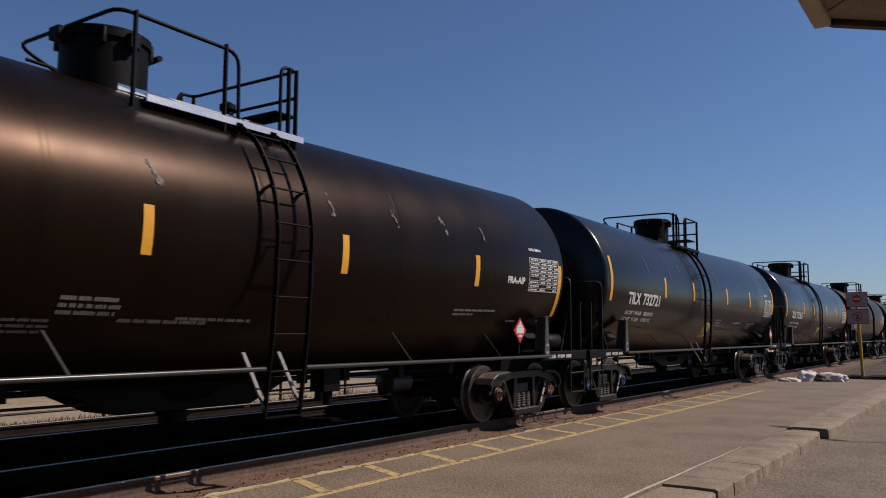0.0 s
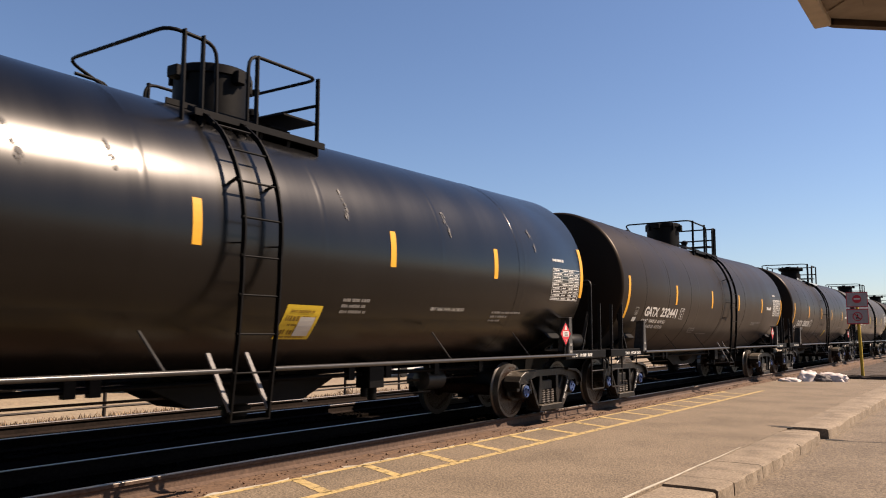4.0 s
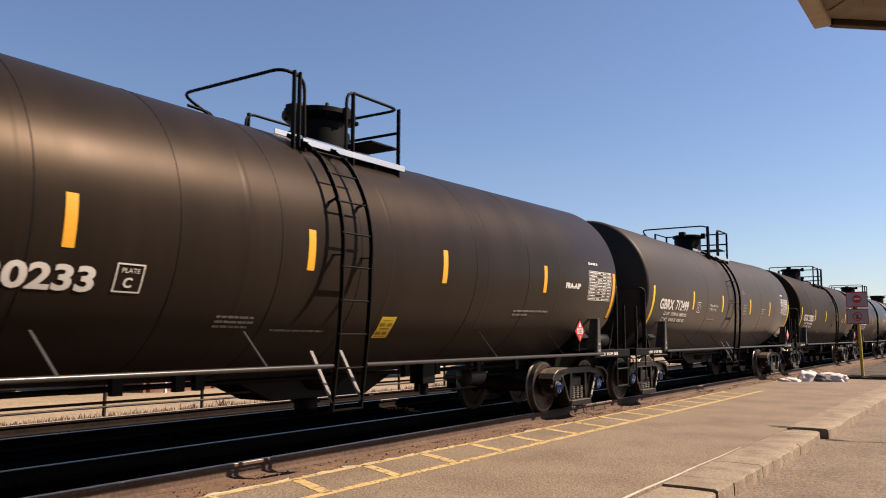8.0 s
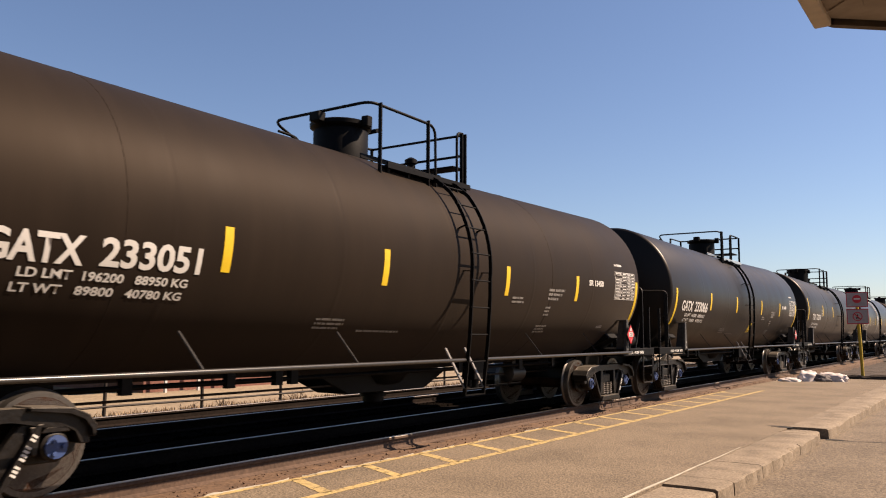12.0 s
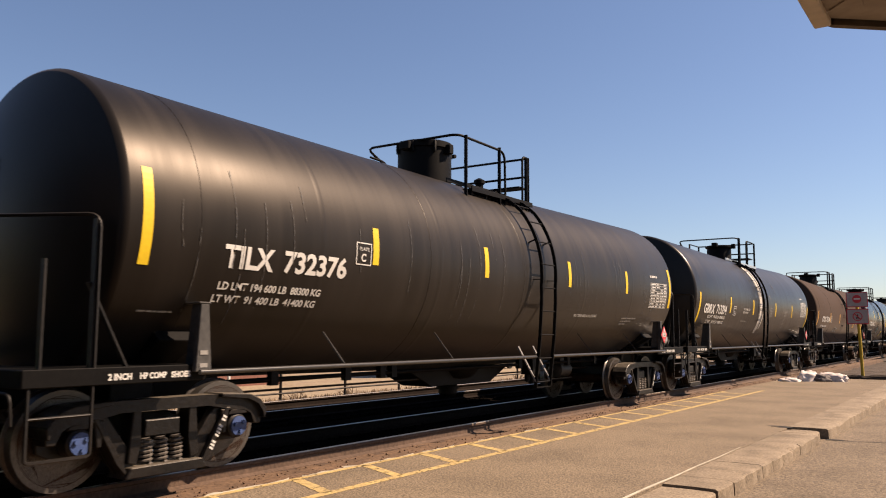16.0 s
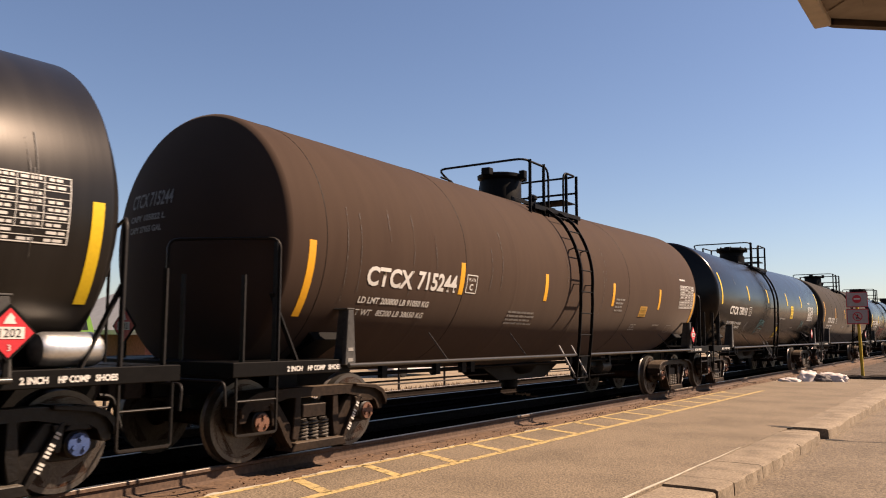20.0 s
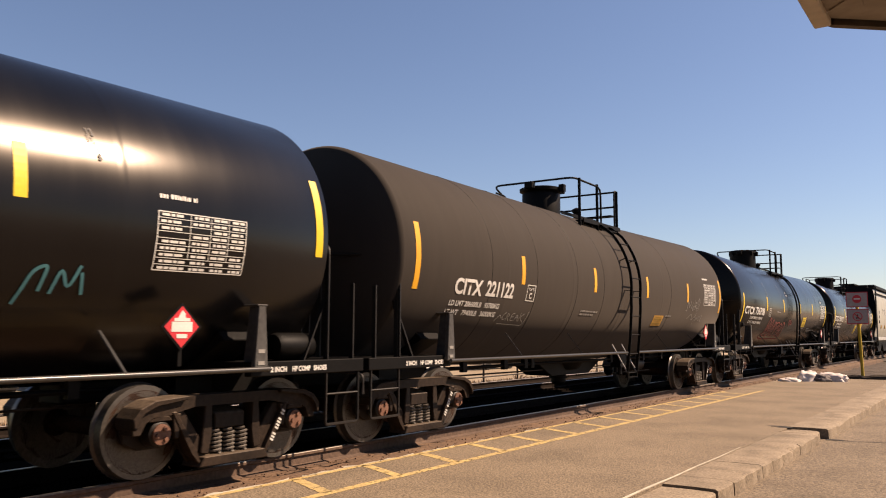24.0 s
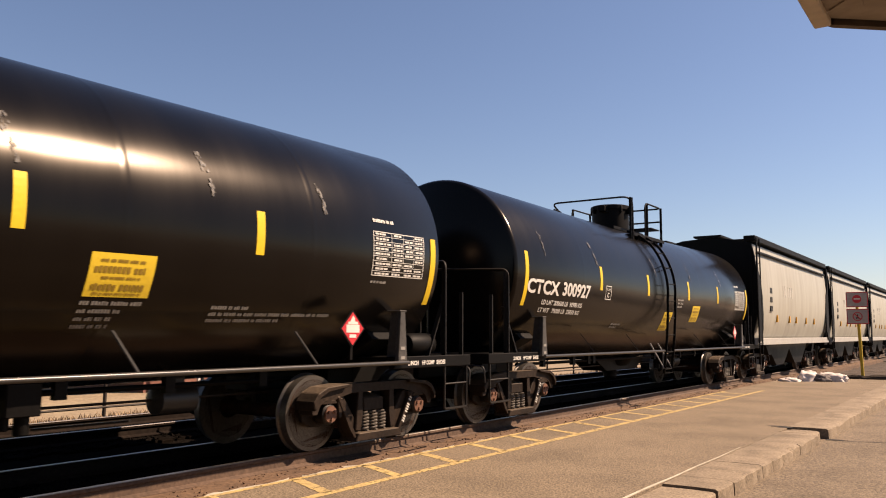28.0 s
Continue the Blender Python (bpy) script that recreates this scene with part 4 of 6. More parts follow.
def data_panel(car, spec):
    """White consolidated data table by the trailing end."""
    y, z = spec["panel"]
    bm = bmesh.new()
    w, h = 1.05, 0.55
    frame_rect(bm, 0, w, 0, h, 0.010)
    r = random.Random(spec["seed"])
    for i in range(1, 9):
        rect(bm, 0.010, w - 0.010, h * i / 9 - 0.003, h * i / 9 + 0.003)
    for x in (0.36, 0.60, 0.82):
        rect(bm, x, x + 0.006, h * 2 / 9, h - 0.010)
    for i in range(9):
        for x0, x1 in ((0.03, 0.34), (0.385, 0.58), (0.625, 0.80), (0.845, 1.02)):
            if r.random() < 0.94:
                x = x0 + r.uniform(0, 0.03)
                end = min(x + (x1 - x0) * r.uniform(0.6, 1.0), x1 - 0.03)
                while x < end:
                    q = min(r.uniform(0.03, 0.10), x1 - x)
                    rect(bm, x, x + q, h * i / 9 + 0.018, h * i / 9 + 0.042)
                    x += q + 0.014
    panel = on_shell("data_panel", bm, y, z, white_mark, car, "white stencilled table of inspection data")
    bm = bmesh.new()
    bars(bm, [0.42], 0.045, 0.02, spec["seed"])
    on_shell("stencil", bm, y + 0.02, z + 0.66, white_mark, car)
    return panel


def placard(car, y, z, number, x=1.60, turn=0):
    """Diamond hazard placard in its holder, facing the platform."""
    s = 0.19
    def diamond(bm, k, x0, x1):
        prism(bm, [(0, -k), (k, 0), (0, k), (-k, 0)], x0, x1)
    bm = bmesh.new()
    diamond(bm, s * 1.16, 0.0, 0.012)
    hold = part("placard_holder", bm, black_paint, car, "", m=pose(x, y, z, 0, 0, turn))
    bm = bmesh.new()
    diamond(bm, s, 0.012, 0.017)
    part("placard", bm, red_sign, hold, "red and white diamond hazard placard")
    bm = bmesh.new()
    box(bm, 0.017, 0.0205, -s * 0.60, s * 0.60, -s * 0.24, s * 0.24)
    if not number:
        box(bm, 0.017, 0.0205, -s * 0.45, s * 0.45, s * 0.26, s * 0.42)
        box(bm, 0.017, 0.0205, -s * 0.3, s * 0.3, -s * 0.55, -s * 0.35)
    part("number_field", bm, white_mark, hold)
    bm = bmesh.new()
    prism(bm, [(-0.05, s * 0.36), (0.05, s * 0.36), (0.03, s * 0.52), (0.035, s * 0.62), (0.0, s * 0.80), (-0.03, s * 0.58)], 0.017, 0.0205)
    part("flame_mark", bm, white_mark, hold)
    if number:
        for txt, hh, yy, zz, mt in ((number, 0.066, -0.095, -0.033, black_paint), ("3", 0.05, -0.017, -s * 0.72, white_mark)):
            bm = letters(txt, hh, mt)
            for v in bm.verts:
                v.co = Vector((0.0225, yy + v.co.x * 0.98, zz + v.co.y))
            part("number", bm, mt, hold)
    bm = bmesh.new()
    box(bm, -0.02, 0.0, -0.02, 0.02, -0.36, -0.05)
    part("holder_post", bm, black_paint, hold)


def truck_set(car, spec):
    wheels = []
    for s in (-1, 1):
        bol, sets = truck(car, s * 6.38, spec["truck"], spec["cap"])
        for ws in sets:
            ws.data = wheel_mesh(spec["cap"])
        wheels.append(sets)
    return wheels


LEADS = {}       # half length of each tank towards its leading end
WHEELS = []      # (first wheelset, second wheelset) of every truck
CARS = []        # (car, place along the train)


def tank_car(spec):
    car = thing("tank_car", spec["label"], "tank car", group="freight train")
    lead, trail = spec.get("nose", 0.30) - spec["strips"][0], spec.get("tail", 0.13) + spec["strips"][-1]
    LEADS[car.name] = lead
    put("tank", shape("tank_%.2f_%.2f" % (lead, trail), lambda bm: build_shell(bm, lead, trail), spec["paint"], 30), car, spec["tank_label"])
    for y in spec.get("seams", ()):
        put("seam", shape("seam_%.2f" % y, lambda bm, y=y: lathe(bm, [(R + 0.002, y - 0.005), (R + 0.0045, y), (R + 0.002, y + 0.005)], 72, 'Y', (0, 0, ZC + SLOPE * abs(y))), black_paint if spec["paint"] in (matte_brown, matte_grey, satin_brown) else spec["paint"], 60), car, "dark seam ring round the jacket")
    underframe(car, spec)
    WHEELS.extend(truck_set(car, spec))
    end_gear(car, spec)
    top_gear(car, spec)
    ladder(car, spec["rail"], spec["lad"])
    # reflective strips on the shell
    ends = spec["strips"][0], spec["strips"][-1]
    for y in spec["strips"]:
        long = y in ends
        bm = bmesh.new()
        rect(bm, -0.055, 0.055, -0.90 if long else -0.455, 0)
        on_shell("reflector", bm, y, spec["end_z"] if long else spec["strip_z"], spec["strip_paint"], car, "long reflective strip" if long else "reflective strip", 0.004, 0.06)
    # words on the side sills
    for y0 in (-7.28, 6.52):
        for word, y, w in (("2 INCH", 0.0, 0.23), ("HP COMP", 0.31, 0.28), ("SHOES", 0.64, 0.21)):
            bm = letters(word, 0.052, white_mark, 0.003)
            k = w / max(v.co.x for v in bm.verts)
            for v in bm.verts:
                v.co = Vector((1.504, y0 + y + v.co.x * k, 1.02 + v.co.y))
            part("sill_lettering", bm, white_mark, car, "white stencilled word on the side sill")
    data_panel(car, spec)
    placard(car, *spec["placard"], spec.get("un", ""))
    placard(car, -7.93, 1.50, spec.get("un", ""), -0.45, -90)
    spec["marks"](car, spec)
    return car


def plate_c(car, y=-3.83, z=2.0):
    bm = bmesh.new()
    frame_rect(bm, 0, 0.28, 0, 0.27, 0.014)
    on_shell("plate_frame", bm, y, z, white_mark, car)
    text(car, "PLATE", y + 0.05, z + 0.17, 0.045, width=0.18)
    text(car, "C", y + 0.09, z + 0.045, 0.09, bold=0.004)


def head_marks(car, s, lead, material=None):
    """Dull stencils on the leading head."""
    for txt, h, w, x, z in ((s, 0.17, 0.98, 1.02, 2.93), ("CAPY 105822 L", 0.07, 0.85, 1.0, 2.76), ("CAPY 27955 GAL", 0.07, 0.8, 1.0, 2.62)):
        bm = letters(txt, h, dull_mark, 0.004)
        k = w / max(v.co.x for v in bm.verts)
        slice_rows(bm, 0.05)
        for v in bm.verts:
            x1, z1 = -x + v.co.x * k, z + v.co.y - ZC - 0.085
            q = 1 - (x1 * x1 + z1 * z1) / (R - 0.045) ** 2
            v.co = Vector((x1, -lead - 0.07 - 0.33 * q - 0.012, z1 + ZC + 0.085))
        part("head_lettering", bm, material or dull_mark, car, "dull stencilled lettering on the tank head")["kind"] = "stuff"

# ---- tank paints ----
def tank_paint(name, color, rough, coat=0.0, dust=(0.09, 0.075, 0.06), dust_amount=0.25, streak=2.2, spec=0.5, gleam=None, sheen=0.0):
    """Tank jacket paint with vertical rain streaks and road dust."""
    m = surface(name, color, rough, vary=0.055, grain=3.5, blotch=0.8, bump=0.012, second=dust, amount=dust_amount, coat=coat,
                stretch=(0.35, streak, 0.35), rvary=0.07, spec=spec, gleam=gleam)
    b = m.node_tree.nodes["Principled BSDF"]
    b.inputs["Sheen Weight"].default_value = sheen
    b.inputs["Sheen Roughness"].default_value = 0.45
    b.inputs["Sheen Tint"].default_value = (1.0, 0.86, 0.74, 1)
    return m


satin_brown = tank_paint("satin_brown_black", (0.0100, 0.0075, 0.0058), 0.40, dust=(0.019, 0.0142, 0.0106), dust_amount=0.28, spec=0.085, gleam=(1.0, 0.70, 0.46), sheen=0.04)
dull_brown = tank_paint("dull_brown_black", (0.0125, 0.0090, 0.0067), 0.55, dust=(0.02171, 0.01503, 0.01044), dust_amount=0.3, spec=0.0609, gleam=(1.0, 0.75, 0.55), sheen=0.03)
sheen_black = tank_paint("sheen_black", (0.0078, 0.0062, 0.0050), 0.40, dust=(0.018, 0.014, 0.011), dust_amount=0.3, spec=0.20, gleam=(1.0, 0.88, 0.76))
first_brown = tank_paint("dark_brown_satin", (0.003507, 0.002087, 0.001419), 0.32, dust=(0.00835, 0.004843, 0.003006), dust_amount=0.3, spec=0.113, gleam=(1.0, 0.55, 0.30))
gloss_black = tank_paint("gloss_black", (0.002171, 0.001837, 0.001753), 0.21, 0.0, dust=(0.007515, 0.00668, 0.006262), dust_amount=0.15, spec=0.20, gleam=(1.0, 0.86, 0.72))
wet_black = tank_paint("wet_black", (0.0016, 0.0015, 0.0016), 0.24, 0.0, dust=(0.0075, 0.0070, 0.0068), dust_amount=0.12, spec=0.38, gleam=(1.0, 0.96, 0.92))
grey_satin = tank_paint("grey_satin", (0.0225, 0.0190, 0.0162), 0.5, dust=(0.045, 0.038, 0.031), dust_amount=0.15, spec=0.10, sheen=0.08)
matte_brown = tank_paint("matte_brown", (0.04008, 0.02512, 0.01817), 0.78, dust=(0.05344, 0.03527, 0.02512), dust_amount=0.35, spec=0.0459, sheen=0.06)
matte_grey = tank_paint("matte_grey_brown", (0.02672, 0.02238, 0.01879), 0.75, dust=(0.03507, 0.02923, 0.02422), dust_amount=0.3, spec=0.0522, sheen=0.07)
blue_black = tank_paint("blue_black_gloss", (0.002338, 0.002338, 0.002839), 0.24, 0.0, dust=(0.007515, 0.007515, 0.00835), dust_amount=0.12, spec=0.28, gleam=(1.0, 0.88, 0.76))
streaky_black = tank_paint("streaky_black", (0.0062, 0.0052, 0.0045), 0.42, 0.0, dust=(0.017, 0.0140, 0.0120), dust_amount=0.45, streak=6.0, spec=0.19, gleam=(1.0, 0.85, 0.70), sheen=0.03)
dusty_black = tank_paint("dusty_black", (0.0050, 0.0045, 0.0042), 0.35, 0.0, dust=(0.017, 0.0150, 0.0135), dust_amount=0.40, streak=6.0, spec=0.26, gleam=(1.0, 0.92, 0.84), sheen=0.03)
cement_grey = surface("cement_grey", (0.40, 0.375, 0.34), 0.7, vary=0.2, grain=6, bump=0.05, second=(0.1336, 0.1253, 0.1127), amount=0.5, ragged=0.34)
print_brown = surface("print_brown", (0.20, 0.125, 0.012), 0.6, vary=0.1, grain=30, bump=0.0)
graffiti_red = surface("graffiti_red", (0.2244, 0.05344, 0.04542), 0.6, vary=0.1, grain=20, bump=0.0)
graffiti_teal = surface("graffiti_teal", (0.03206, 0.1176, 0.1336), 0.6, vary=0.1, grain=20, bump=0.0)
scuff = surface("scuff_grey", (0.07932, 0.07348, 0.06847), 0.6, vary=0.4, grain=10, bump=0.0, ragged=0.50)
streak_grey = surface("streak_grey", (0.0501, 0.04676, 0.04342), 0.6, vary=0.4, grain=10, bump=0.0, ragged=0.44)
cement_thin = surface("cement_film", (0.1336, 0.1253, 0.1152), 0.7, vary=0.25, grain=6, bump=0.0, ragged=0.50)


def decal(car, y, z, w, h, material, seed, rows=3):
    bm = bmesh.new()
    rect(bm, 0, w, 0, h)
    field = on_shell("decal", bm, y, z, material, car, "rectangular emergency-information decal", 0.004, 0.07)
    r = random.Random(seed)
    for k, v0, t in ((0.70, 0.80, 0.07), (0.84, 0.56, 0.15), (0.6, 0.42, 0.06), (0.84, 0.16, 0.15), (0.75, 0.06, 0.05)):
        bm = bmesh.new()
        bars(bm, [w * k], h * t, 0.0, r.randint(0, 999))
        for v in bm.verts:
            v.co.x += w * (1 - k) / 2
            v.co.y += h * v0
        on_shell("printed_line", bm, y, z, print_brown, field, "", 0.007, 0.3)


def scribble(car, name, strokes, y, z, w, material, label, size=1.0):
    """Spray-painted strokes laid on the shell; each is a line of (x, y) points."""
    bm = bmesh.new()
    for st in strokes:
        pts = bend([(a * size, b * size, 0) for a, b in st], 0.12 * size, 4)
        rows = []
        for i, p in enumerate(pts):
            d = (pts[min(i + 1, len(pts) - 1)] - pts[max(i - 1, 0)])
            if d.length < 1e-6:
                d = Vector((1, 0, 0))
            n = Vector((-d.y, d.x, 0)).normalized() * w / 2
            rows.append([bm.verts.new(p + n), bm.verts.new(p - n)])
        for a, b in zip(rows, rows[1:]):
            bm.faces.new((a[0], a[1], b[1], b[0]))
    on_shell(name, bm, y, z, material, car, label, 0.009, 0.12)


def smear(car, y, z, length, seed):
    """Pale scuff that runs down the shell: short overlapping scrapes along a bent line."""
    r = random.Random(seed)
    strokes = []
    lean = r.uniform(0.05, 0.16)
    for k in range(9):
        f = r.uniform(0, 0.8)
        x, y0 = lean * f + r.uniform(-0.025, 0.025), -length * f
        strokes.append([(x, y0), (x + r.uniform(-0.01, 0.03), y0 - length * 0.12), (x + r.uniform(0, 0.05), y0 - length * r.uniform(0.2, 0.3))])
    scribble(car, "scuff", strokes, y, z, 0.026, scuff, "pale scuff mark on the paint")


def streaks(car, n, seed, z=2.75):
    """Thin pale rain runs down the shell."""
    r = random.Random(seed)
    strokes = []
    for k in range(n):
        x, top, ln = r.uniform(-6.7, 6.7), r.uniform(-0.5, 0.25), r.uniform(0.4, 1.2)
        strokes.append([(x, top), (x + r.uniform(-0.02, 0.03), top - ln * 0.5), (x + r.uniform(-0.04, 0.05), top - ln)])
    scribble(car, "rain_streak", strokes, 0, z, 0.009, streak_grey, "thin pale rain streaks")


def small_print(car, spec, long_line=True):
    sd = spec["seed"]
    stencil(car, -2.75, 1.52, [0.62, 0.66, 0.6], 0.03, 0.03, sd)
    if long_line:
        stencil(car, -1.5, 1.52, [1.0], 0.04, 0.02, sd + 1)
    stencil(car, 3.75, 1.75, [1.15, 0.55], 0.035, 0.03, sd + 2)
    stencil(car, 5.35, 1.62, [0.3], 0.03, 0.02, sd + 3)
    stencil(car, 6.35, 1.68, [0.35, 0.3], 0.028, 0.02, sd + 4)


def numbers(car, mark, number, y, z, h, w, a, b, la, lz, lw, plate=None):
    """Reporting mark with the two weight lines under it, and the plate mark."""
    k, q = {"GATX": (0.41, 0.485), "GBRX": (0.465, 0.54), "TILX": (0.37, 0.445), "CTCX": (0.48, 0.53), "CITX": (0.44, 0.51)}.get(mark, (0.42, 0.5))
    text(car, mark, y, z, h, bold=0.010, width=w * k, name="reporting_mark")
    text(car, number, y + w * q, z, h, bold=0.010, width=w * (1 - q), name="car_number")
    text(car, a, la, lz[0], 0.08, width=lw, bold=0.003)
    text(car, b, la - 0.03, lz[1], 0.08, width=lw, bold=0.003)
    if plate:
        plate_c(car, *plate)
    head_marks(car, mark + " " + number, LEADS[car.name])


def marks_first(car, spec):
    text(car, "FRA-AIP", 5.05, 2.22, 0.10, bold=0.006, width=0.55)
    small_print(car, spec)
    stencil(car, -2.1, 1.70, [0.55, 0.6, 0.56], 0.04, 0.03, 61)
    stencil(car, -0.9, 1.55, [0.95], 0.035, 0.03, 62)
    for y, s in ((-3.0, 1), (-1.4, 2), (1.0, 3), (2.2, 4), (3.3, 5), (4.3, 6)):
        smear(car, y, 3.05, 0.3, s)


def marks_tilx(number):
    def marks(car, spec):
        numbers(car, "TILX", number, -6.11, 2.07, 0.235, 1.86, "LD LMT 194 500    88200 KG", "LT WT  91 500    41500 KG", -6.12, (1.85, 1.72), 1.6)
        decal(car, -0.42, 1.36, 0.56, 0.46, yellow_decal, 5)
        bm = bmesh.new()
        rect(bm, 0, 0.24, 0, 0.26)
        on_shell("decal_field", bm, -0.16, 1.40, white_mark, car, "white lower field of the decal", 0.012, 0.07)
        stencil(car, 0.44, 1.80, [0.5, 0.45, 0.48], 0.04, 0.035, 12)
        text(car, "VENT TANK WHEN UNLOADING", 2.25, 1.74, 0.05, width=0.85)
        stencil(car, 3.9, 1.74, [0.9, 0.5, 0.35], 0.035, 0.035, 15)
        for y, s in ((-5.0, 1), (-3.6, 2), (-2.7, 7), (0.35, 3), (2.5, 4), (5.0, 5)):
            smear(car, y, 3.15, 0.42, s)
    return marks


def gatx(number, num, a, b, lines, plate=None, tag=False, yellow=None, fra=True, sr=False):
    def marks(car, spec):
        numbers(car, "GATX", number, *num, a, b, *lines, plate)
        if tag:
            bm = bmesh.new()
            frame_rect(bm, 0, 0.17, 0, 0.18, 0.012)
            rect(bm, 0.012, 0.158, 0.085, 0.10)
            rect(bm, 0.05, 0.12, 0.02, 0.07)
            on_shell("inspection_stencil", bm, -6.58, 1.84, dull_mark, car)
            bm = bmesh.new()
            rect(bm, 0, 0.19, 0, 0.10)
            on_shell("data_plate", bm, -6.60, 1.71, white_mark, car, "small white builder's plate")
        stencil(car, -2.55, 1.58, [0.5, 0.52, 0.46], 0.03, 0.03, spec["seed"])
        stencil(car, -1.75, 1.45, [0.85], 0.03, 0.02, spec["seed"] + 1)
        if yellow:
            decal(car, yellow[0], yellow[1], 0.30, 0.33, yellow_decal, 9)
        if fra:
            text(car, "FRA-AIP", 4.96, 2.24, 0.09, bold=0.006, width=0.6)
            stencil(car, 3.3, 1.78, [1.2, 0.5], 0.035, 0.03, spec["seed"] + 2)
        if sr:
            text(car, "SR 13450", 4.5, 2.33, 0.10, bold=0.006, width=0.66)
            stencil(car, 2.91, 2.15, [0.62, 0.55, 0.4], 0.045, 0.03, 33)
            stencil(car, 2.91, 1.86, [0.2, 0.18, 0.2], 0.035, 0.03, 36)
            stencil(car, 2.85, 1.55, [0.4, 0.36, 0.4], 0.035, 0.025, 37)
            stencil(car, 1.70, 1.98, [0.35, 0.42], 0.035, 0.03, 34)
            stencil(car, 5.4, 1.55, [0.25], 0.06, 0.03, 38)
    return marks


def gbrx(number, num, a, b):
    def marks(car, spec):
        numbers(car, "GBRX", number, *num, a, b, -6.15, (1.88, 1.75), 1.62, (-3.82, 1.99))
        text(car, "THERMAL PROTECTION", -2.73, 2.17, 0.055, width=0.74)
        text(car, "SYSTEM STAMPED", -2.73, 2.07, 0.055, width=0.60)
        stencil(car, -2.76, 1.82, [0.62], 0.035, 0.03, 44)
        stencil(car, 0.62, 2.70, [0.2, 0.34], 0.03, 0.03, 45)
        stencil(car, 0.69, 2.28, [0.34, 0.36, 0.3, 0.38], 0.045, 0.04, 46)
        stencil(car, 2.91, 2.22, [0.5, 0.35, 0.3], 0.04, 0.03, 47)
        stencil(car, 2.94, 1.98, [0.18] * 7, 0.03, 0.025, 48)
        smear(car, 0.85, 2.0, 0.35, 6)
        stencil(car, 0.66, 1.55, [0.32, 0.28], 0.03, 0.03, 50)
        stencil(car, 4.6, 1.60, [0.22], 0.06, 0.03, 49)
        spec["extra"](car)
    return marks


def cement_band(car):
    """Cement dust washed down the shell behind the ladder."""
    for x0, w, ln, mt in ((0.19, 0.30, 2.05, cement_grey), (0.50, 0.10, 1.9, cement_grey), (0.36, 0.10, 1.2, cement_thin), (-0.06, 0.09, 1.5, cement_thin), (0.60, 0.07, 1.3, cement_thin), (0.19, 0.42, 1.3, cement_thin)):
        scribble(car, "dust_run", [[(x0, 0.30), (x0 + 0.01, -ln * 0.5), (x0 - 0.01, -ln)]], -0.78, 3.40, w, mt, "pale cement dust run down the shell")
    smear(car, 1.55, 3.35, 0.6, 77)
    smear(car, 1.62, 3.2, 0.5, 78)
    streaks(car, 34, 5)


def marks_tilx_c(car, spec):
    numbers(car, "TILX", "732376", -6.09, 2.08, 0.22, 1.80, "LD LMT 194 600 LB  88300 KG", "LT WT  91 400 LB  41400 KG", -6.10, (1.86, 1.735), 1.46, (-4.14, 2.24))
    text(car, "VENT TANK WHEN UNLOADING", 2.08, 1.74, 0.055, width=1.03)
    streaks(car, 40, 6)
    stencil(car, 4.42, 1.74, [0.8, 0.6, 0.35], 0.035, 0.03, 18)
    stencil(car, -6.9, 1.62, [0.4], 0.02, 0.03, 19)


def marks_ctcx_brown(car, spec):
    numbers(car, "CTCX", "715244", -6.0, 2.02, 0.225, 1.96, "LD LMT 200800 LB 91050 KG", "LT WT   85200 LB 38650 KG", -6.05, (1.80, 1.655), 1.46, (-3.79, 2.01))
    stencil(car, -2.40, 1.76, [0.85, 0.9, 0.8, 0.9], 0.036, 0.03, 71)
    streaks(car, 14, 9, 3.0)
    stencil(car, 1.75, 2.10, [0.45, 0.4, 0.35, 0.42], 0.04, 0.035, 72)
    decal(car, 3.15, 1.80, 0.42, 0.24, orange_decal, 73)
    stencil(car, 2.95, 1.62, [0.35, 0.3, 0.35], 0.03, 0.03, 74)
    bm = bmesh.new()
    frame_rect(bm, 0, 0.32, 0, 0.2, 0.012)
    on_shell("plate_frame", bm, 5.25, 1.48, dull_mark, car)
    stencil(car, 4.3, 1.62, [0.4], 0.04, 0.02, 75)


